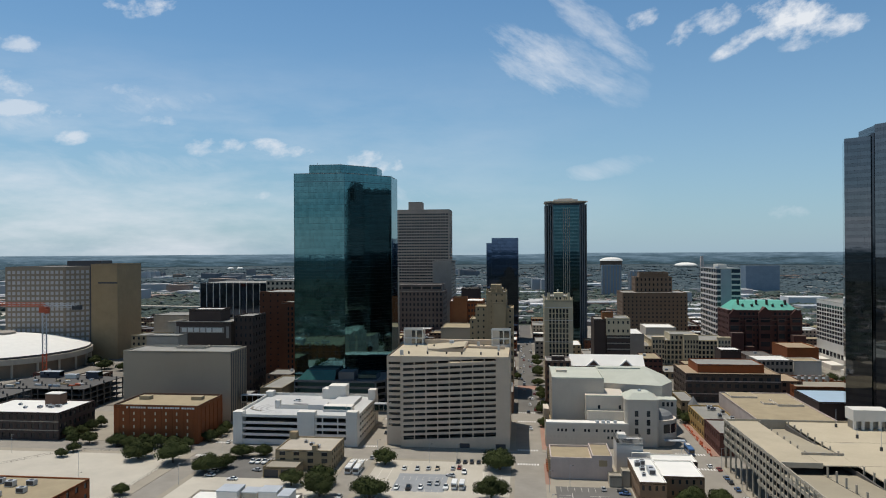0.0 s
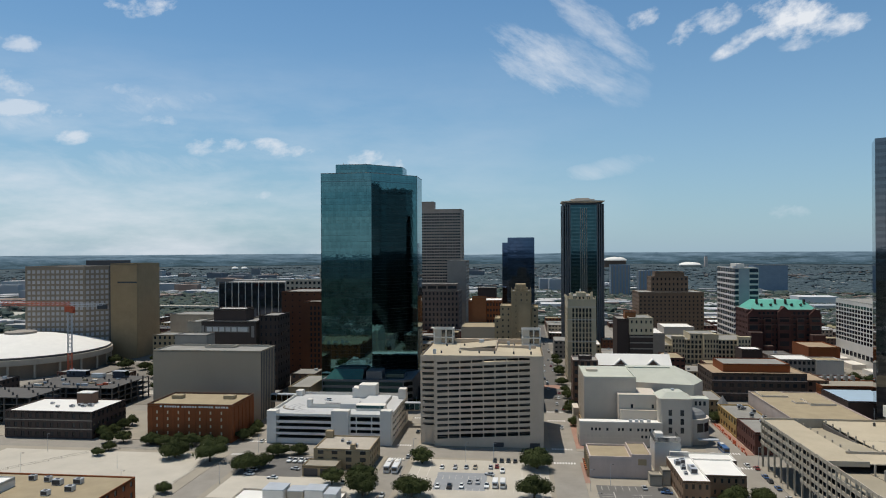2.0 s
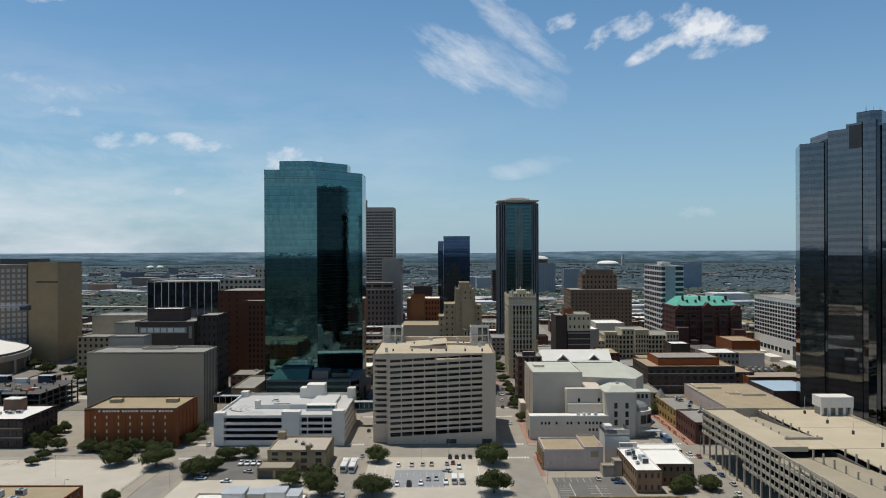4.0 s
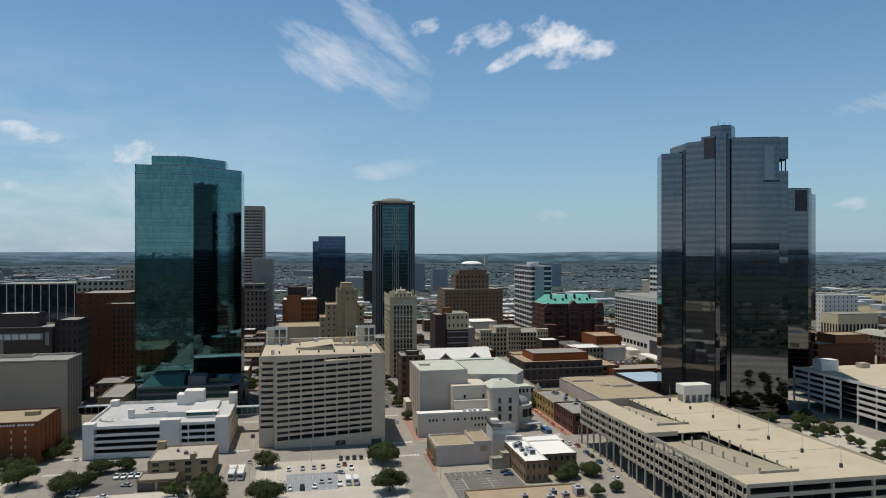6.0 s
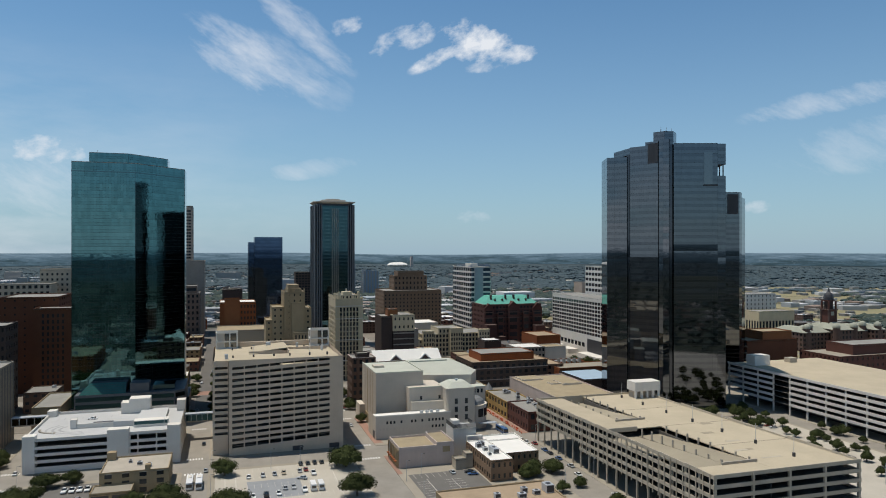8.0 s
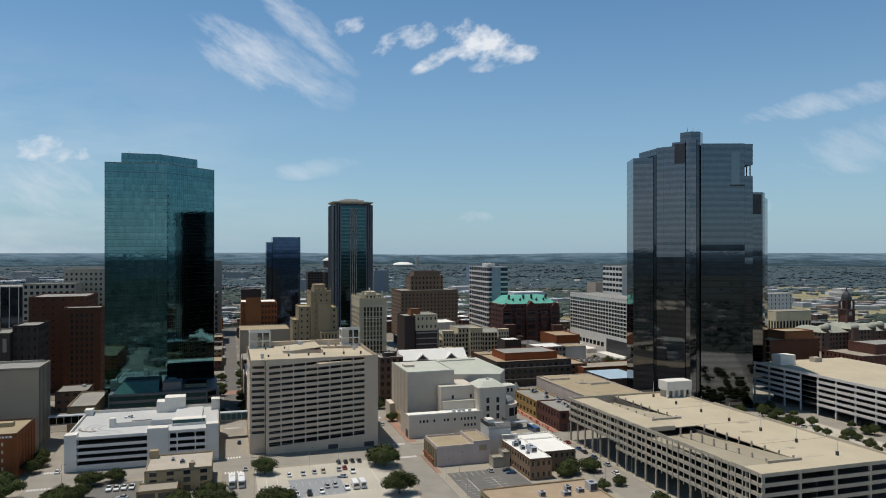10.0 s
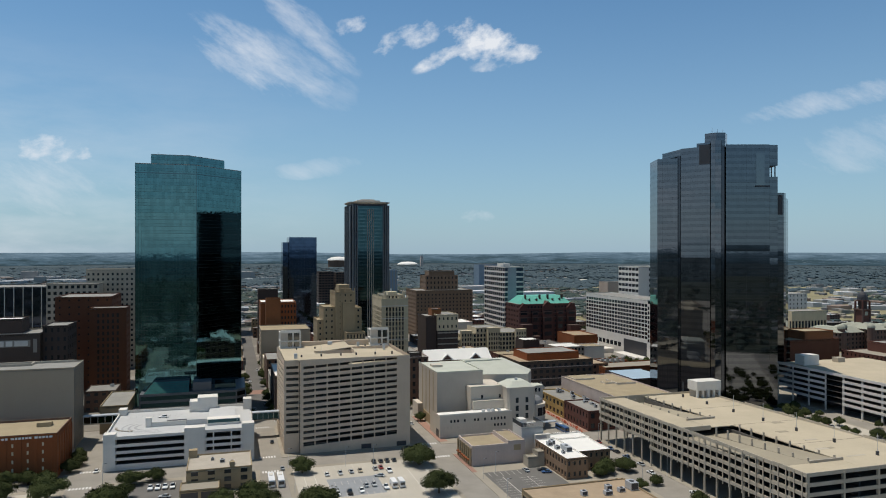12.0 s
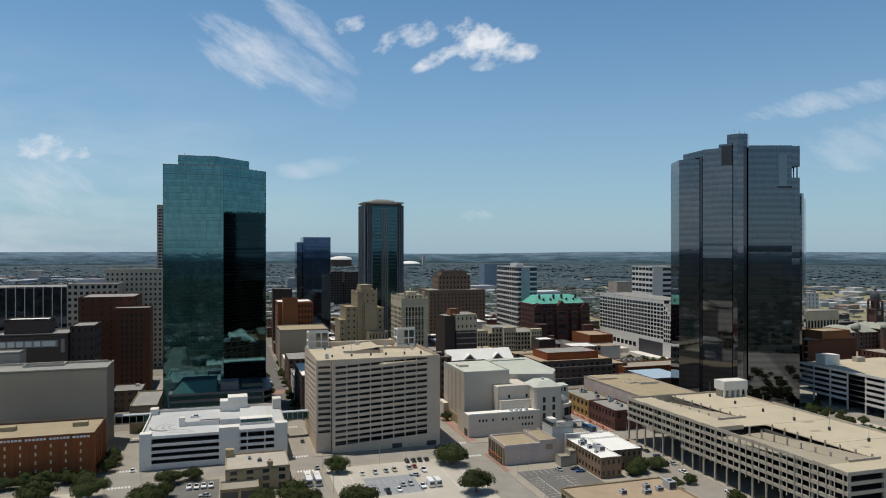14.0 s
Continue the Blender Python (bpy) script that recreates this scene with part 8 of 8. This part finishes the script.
copy_thing(root, pose(-125, 386, 14.35, 0, 0, 80))

# ---- lamps and small street things ----
for x, y in ((-29, 325), (-42, 325), (12.2, 322), (12.2, 290), (12.2, 262), (-67.5, 330), (-67.5, 295), (-144.5, 330), (-144.5, 285), (-200, 300), (-180, 270), (-240, 290), (-250, 322), (90.8, 330), (90.8, 300), (90.8, 270), (73.2, 330), (73.2, 262), (21, 298), (204, 226), (180, 260), (214, 300), (-68, 420), (-81.5, 432), (12.2, 432)):
    lamp_post(x, y, 0.16, 9 if y < 335 else 8)


def fence(x0, y0, x1, y1, n):
    root = thing("fence", "low dark railing along the pavement", "fence", (x0, y0, 0.15), "lot fences")
    d = Vector((x1 - x0, y1 - y0, 0))
    for k in range(n + 1):
        p = d * k / n
        part("post", Soup().cyl(p.x, p.y, 0.05, 0, 1.2, 5), "dark_metal", root)
    s = Soup()
    for z in (0.4, 1.1):
        s.along((0, 0), (d.x, d.y), 0.05, z, z + 0.06)
    part("rail", s, "dark_metal", root)


fence(-163.5, 262, -163.5, 326, 18)
fence(-276, 257, -222, 330, 16)
fence(-163, 329, -225, 329, 14)


def barrier(x, y, hd):
    root = thing("road_barrier", "orange and white plastic road barrier", "barrier", (x, y, 0.02), "roadworks barriers")
    root.rotation_euler = (0, 0, radians(hd))
    part("base", Soup().box(-0.9, 0.9, -0.25, 0.25, 0, 0.4), "orange_steel", root)
    part("upper", Soup().box(-0.9, 0.9, -0.12, 0.12, 0.402, 1.0), "orange_steel", root)


rnd = random.Random(4)
for k in range(22):
    barrier(91.6 + rnd.uniform(-0.8, 1.0), 349 + k * 2.8, rnd.uniform(60, 120))

# ---- the rest of the town: low blocks between the streets ----


def occupied():
    boxes = []
    for ob in scene.objects:
        if ob.parent or ob.type != "EMPTY":
            continue
        lo, hi = [1e9, 1e9], [-1e9, -1e9]
        top = 0
        for ch in ob.children:
            if ch.type != "MESH" or ch.name.startswith(("window", "crown")):
                continue
            m = ob.matrix_basis @ ch.matrix_basis
            for c in ch.bound_box:
                p = m @ Vector(c)
                lo[0], lo[1], hi[0], hi[1] = min(lo[0], p.x), min(lo[1], p.y), max(hi[0], p.x), max(hi[1], p.y)
        if hi[0] > lo[0]:
            boxes.append((lo[0], hi[0], lo[1], hi[1]))
    return boxes


def fill_town():
    rnd = random.Random(77)
    taken = occupied()
    walls = ["brick_maroon", "brick_brown", "brick_dark", "brick_rust", "concrete_warm", "brick_dark", "rose_stone", "brick_maroon", "yellow", "granite", "burnett", "brick_brown", "brick_brown", "brick_red"]
    roofs = ["white_roof", "grey_roof", "tan_roof", "dark_roof", "white_deck", "grey_roof", "dark_roof", "asphalt_dark"]
    made = 0
    for x0, x1, y0, y1 in CELLS:
        if y1 < 430:
            continue
        x = x0 + 2
        while x < x1 - 10:
            w = rnd.uniform(14, 32)
            y = y0 + 2
            while y < y1 - 9:
                d = rnd.uniform(14, 34)
                a, b, c, e = x, min(x + w, x1 - 2), y, min(y + d, y1 - 2)
                free = all(b < p - 1.5 or a > q + 1.5 or e < r - 1.5 or c > t + 1.5 for p, q, r, t in taken)
                if free and b - a > 8 and e - c > 8 and rnd.random() < 0.74 and not (x > 330 and rnd.random() < 0.8):
                    far = y > 640
                    h = rnd.choice((4.5, 5.5, 6.5, 8, 9, 11, 13)) * (1.25 if -280 < x < 180 and y > 520 else 1.0)
                    rows, cols = max(1, round(h / 3.8)), max(2, round((b - a) / 4))
                    wall = rnd.choice(walls)
                    win = W(cols, rows, rnd.uniform(0.3, 0.6), rnd.uniform(0.35, 0.55))
                    side = W(max(2, round((e - c) / 4)), rows, 0.4, 0.45)
                    root = B("low_building", {"brick_maroon": "low maroon brick commercial building", "brick_rust": "low rust brick commercial building", "brick_red": "low red brick shop building", "brick_brown": "low brown brick commercial building", "brick_dark": "low dark brick commercial building", "brick_orange": "low orange brick building"}.get(wall, "low pale rendered commercial building") + " on a city block", "building", a, b, c, e, h, wall, roof=rnd.choice(roofs), sides=[win, side if x < -20 else None, None, side if x > -60 else None], most=0, up=0.5, group="low town buildings")
                    for _ in range(1):
                        ux, uy = rnd.uniform(-0.3, 0.3) * (b - a), rnd.uniform(-0.3, 0.3) * (e - c)
                        part("roof_unit", Soup().box(ux - 1, ux + 1.2, uy - 1, uy + 0.8, h - 0.6, h + rnd.uniform(0.4, 1.4)), "pale_metal", root)
                    made += 1
                elif free and rnd.random() < 0.5:
                    plant((a + b) / 2, (c + e) / 2, rnd.uniform(3, 5.5))
                y += d + rnd.uniform(0.5, 3)
            x += w + rnd.uniform(0.5, 3)
    return made


fill_town()

# ---- beyond the grid ----


def far_town():
    rnd = random.Random(9)
    lift = lambda r: float(np.interp(r, (0, 2400, 3000, 3400, 3800, 4300), (0, 0, 0, 0, 1, 2)))
    houses = [(0.5, 0.48, 0.45), (0.26, 0.25, 0.23), (0.22, 0.21, 0.2), (0.2, 0.14, 0.11), (0.3, 0.27, 0.22), (0.16, 0.165, 0.17), (0.36, 0.31, 0.25), (0.2, 0.15, 0.12), (0.25, 0.24, 0.22)]
    sheds = [(0.62, 0.62, 0.62), (0.4, 0.4, 0.4), (0.33, 0.32, 0.3), (0.48, 0.47, 0.46), (0.22, 0.225, 0.23), (0.27, 0.2, 0.16), (0.36, 0.38, 0.4), (0.17, 0.175, 0.19)]

    def outside(x, y):
        return not (X_END[0] - 10 < x < X_END[1] + 10 and Y_END[0] - 10 < y < Y_END[1] + 10)

    def raise_box(soup, x, y, w, d, h, a, r):
        c, q = math.cos(a), math.sin(a)
        pts = [(x + u * c - v * q, y + u * q + v * c) for u, v in ((-w / 2, -d / 2), (w / 2, -d / 2), (w / 2, d / 2), (-w / 2, d / 2))]
        z = lift(math.hypot(x, y - 300)) if r > 2000 else 0
        soup.prism(pts, z, z + h, False)

    s, big = Soup(), Soup()
    # these first spots lie out of view, added for the glass towers to mirror
    spots = [(rnd.uniform(-620, 700), rnd.uniform(-760, 100), 500) for _ in range(520)] + [(rnd.uniform(-144, 4), rnd.uniform(126, 232), 500) for _ in range(46)] + [(rnd.uniform(-270, -168), rnd.uniform(126, 182), 500) for _ in range(30)] + [(rnd.uniform(-330, 60), rnd.uniform(-150, 110), 500) for _ in range(200)]
    while len(spots) < 4300:
        az = radians(rnd.uniform(-50, 62) if rnd.random() < 0.9 else rnd.uniform(-180, 180))
        r = 620 + 2900 * rnd.random() ** 1.4
        x, y = r * math.sin(az), r * math.cos(az)
        n = noise.noise(Vector((x * 0.0016, y * 0.0016, 3.3)))
        if outside(x, y) and n > -0.2 and not (az > 0.45 and (r > 2000 or rnd.random() < 0.8)) and not (r > 1700 and rnd.random() < 0.75):
            spots.append((x, y, r))
    for x, y, r in spots:
        raise_box(s, x, y, rnd.uniform(8, 15), rnd.uniform(8, 14), rnd.uniform(3.2, 5.4), rnd.choice((0, 0, 0.3, -0.4)), r)
    # warehouses, offices and halls: thick to the left, thinner elsewhere
    count = 0
    while count < 930:
        az = radians(rnd.uniform(-48, -4) if rnd.random() < 0.55 else rnd.uniform(-4, 62))
        r = 640 + 2300 * rnd.random() ** 1.2
        x, y = r * math.sin(az), r * math.cos(az)
        if not outside(x, y) or noise.noise(Vector((x * 0.0022, y * 0.0022, 5.1))) < -0.12 or (-0.07 < az < 0.5 and rnd.random() < 0.6) or (az > 0.45 and (r > 2000 or rnd.random() < (0.8 if r < 1100 else 0.3))) or (r > 1800 and rnd.random() < 0.5):
            continue
        tall = rnd.random() > 0.88 and r > 1300
        near = r < 1150 or az > 0.45
        raise_box(big, x, y, rnd.uniform(18, 40) if near else rnd.uniform(22, 75), rnd.uniform(12, 26) if near else rnd.uniform(16, 46), rnd.uniform(14, 30) if tall and az < 0.45 else rnd.uniform(4.5, 8.5), rnd.choice((0, 0, 0.12, 0.3, -0.4)), r)
        count += 1
    tagged(new("far_buildings", mesh_from("far_buildings", s.v, s.f, island("far_houses", houses, grain=0.05))), "scattered low houses of the outer town, some added out of view", "buildings", kind="stuff")
    tagged(new("far_warehouses", mesh_from("far_warehouses", big.v, big.f, island("far_sheds", sheds, grain=0.05))), "pale flat-roofed warehouses and offices of the outer town", "buildings", kind="stuff")
    # streets and lots of the outer town
    lots = Soup()
    for k in range(300):
        az = radians(rnd.uniform(-48, 62))
        r = 660 + 1900 * rnd.random() ** 1.1
        x, y = r * math.sin(az), r * math.cos(az)
        if not outside(x, y):
            continue
        w, d, a = (rnd.uniform(40, 130), rnd.uniform(25, 70), rnd.choice((0, 0.3, -0.4))) if k % 2 else (rnd.uniform(250, 700), rnd.uniform(9, 16), rnd.choice((0.05, 0.3, -0.3, -0.12)))
        if not (outside(x - w / 2, y) and outside(x + w / 2, y)):
            continue
        c, q = math.cos(a), math.sin(a)
        z = (lift(math.hypot(x, y - 300)) if r > 2000 else 0) + 0.1 + 0.0012 * k
        lots.quad(*[(x + u * c - v * q, y + u * q + v * c, z) for u, v in ((-w / 2, -d / 2), (w / 2, -d / 2), (w / 2, d / 2), (-w / 2, d / 2))])
    tagged(new("far_lots", mesh_from("far_lots", lots.v, lots.f, island("far_paving", [(0.4, 0.37, 0.31), (0.3, 0.28, 0.25), (0.46, 0.43, 0.37), (0.24, 0.23, 0.22)], grain=0.03))), "pale streets and parking lots of the outer town", "roads", kind="stuff")
    t, woods = Soup(), Soup()
    iv, fc = ICO
    count = 0
    while count < 46000:
        az = radians(rnd.uniform(-52, 64) if rnd.random() < 0.82 else rnd.uniform(-180, 180))
        r = 620 + 3500 * rnd.random() ** 1.5
        x, y = r * math.sin(az), r * math.cos(az)
        # most of these stand out of view, added to darken the tower reflections
        if count < 4200:
            x, y, r = rnd.uniform(-620, 700), rnd.uniform(-760, 115), 500
            if count > 4050:
                x, y = rnd.uniform(420, 699), rnd.uniform(590, 900)
                if x < 530 and y < 680:
                    continue
            elif count > 3750:
                x, y = rnd.uniform(-146, 8), rnd.uniform(122, 238)
            elif count > 3600:
                x, y = rnd.uniform(-272, -166), rnd.uniform(122, 186)
            elif count > 3100:
                x, y = rnd.uniform(-330, 60), rnd.uniform(-150, 110)
        elif not outside(x, y):
            continue
        n = noise.noise(Vector((x * 0.003, y * 0.003, 8.1))) + 0.5 * noise.noise(Vector((x * 0.011, y * 0.011, 2.7)))
        if (n < -0.06 and rnd.random() < 0.8) or (az > 0.46 and 600 < r < 2000 and n < 0.17):
            continue
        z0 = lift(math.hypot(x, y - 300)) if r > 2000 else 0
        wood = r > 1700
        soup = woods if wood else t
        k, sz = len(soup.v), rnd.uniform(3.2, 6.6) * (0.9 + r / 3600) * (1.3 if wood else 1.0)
        for v in iv:
            j = rnd.uniform(0.7, 1.25)
            soup.v.append((x + v.x * sz * j, y + v.y * sz * j, z0 + sz * (0.2 if wood else 0.42) + v.z * sz * (0.4 if wood else 0.62) * j))
        soup.f += [tuple(k + i for i in f) for f in fc]
        count += 1
    # blue of the distance haze is mixed into the tree colours
    m = island("far_hazy_foliage", [(0.046, 0.07, 0.062), (0.058, 0.08, 0.066), (0.04, 0.062, 0.058), (0.068, 0.086, 0.066)], grain=0.2)
    tagged(new("far_trees", mesh_from("far_trees", t.v, t.f, m)), "scattered outer-town trees with haze in their colour, some out of view", "trees", kind="stuff")
    # woods past 1700 m carry still more haze blue in their colour
    m = island("far_hazy_woods", [(0.06, 0.09, 0.104), (0.07, 0.098, 0.108), (0.052, 0.08, 0.094), (0.046, 0.072, 0.086)], grain=0.1)
    tagged(new("far_woods", mesh_from("far_woods", woods.v, woods.f, m)), "dense woods out to the horizon, haze blue in their colour", "trees", kind="stuff")
    for k in range(60):
        az, r = radians(rnd.uniform(26, 62)), rnd.uniform(800, 2000)
        x, y = r * math.sin(az), r * math.cos(az)
        if x < X_END[1] + 20 and y < Y_END[1] + 20:
            continue
        w, d = rnd.uniform(120, 380), rnd.uniform(30, 95)
        pts = []
        for a in range(14):
            q = 2 * math.pi * a / 14
            j = rnd.uniform(0.75, 1.1)
            pts.append((x + w * math.cos(q) * j, y + d * math.sin(q) * j))
        tagged(new("field", mesh_from("field", *(lambda s: (s.v, s.f))(Soup().prism(pts, -0.2, 0.12 + 0.012 * k)), "dry_grass")), "dry tan grass field by the river", "field", kind="structure")


far_town()


def far_landmarks():
    def shallow_dome(root, r, z, h):
        q = Soup()
        n, rings = 28, [(1.0, 0), (0.9, 0.45), (0.7, 0.75), (0.4, 0.94), (0.1, 1.0)]
        for k, zz in rings:
            q.v += [(r * k * math.cos(2 * math.pi * a / n), r * k * math.sin(2 * math.pi * a / n), z + zz * h) for a in range(n)]
        for k in range(4):
            q.f += [(k * n + a, k * n + (a + 1) % n, (k + 1) * n + (a + 1) % n, (k + 1) * n + a) for a in range(n)]
        part("dome", q, "white_roof", root)

    root = thing("domed_hall", "far round brick arena with shallow white dome", "building", (444, 3600, 0))
    part("wall", Soup().cyl(0, 0, 54, 0, 42, 28), "brick_brown", root)
    shallow_dome(root, 58, 42.02, 17)
    root = thing("domed_hall", "far low hall with shallow white dome", "building", (806, 3600, 0))
    part("wall", Soup().cyl(0, 0, 52, 0, 18, 28), "concrete", root)
    shallow_dome(root, 54, 18.02, 14)
    root = thing("memorial_tower", "far slender tan brick tower", "tower", (888, 3620, 0))
    part("shaft", Soup().box(-7, 7, -7, 7, 0, 52), "pinkish", root)
    part("top", Soup().box(-5, 5, -5, 5, 52.02, 62), "pinkish", root)
    for x in (-1411, -1364):
        root = thing("storage_tank", "far white domed tank on a dark drum", "tank", (x, 3300, 0), "white domed tanks")
        part("wall", Soup().cyl(0, 0, 15, 0, 12, 16), "concrete", root)
        shallow_dome(root, 16, 12.02, 10)
    # raised road
    root = thing("overpass", "pale concrete raised highway on piers", "road", (0, 0, 0))
    s = Soup()
    for a in range(30):
        x0, x1 = -900 + a * 30, -870 + a * 30
        y0, y1 = 1120 - 0.22 * (x0 + 900) * 0.5, 1120 - 0.22 * (x1 + 900) * 0.5
        s.along((x0, y0), (x1, y1), 16, 9, 11.2)
        if a % 2 == 0:
            part("pier", Soup().box(x0 - 1, x0 + 1, y0 - 3, y0 + 3, 0, 8.98), "concrete", root)
    part("deck", s, "concrete", root)


far_landmarks()
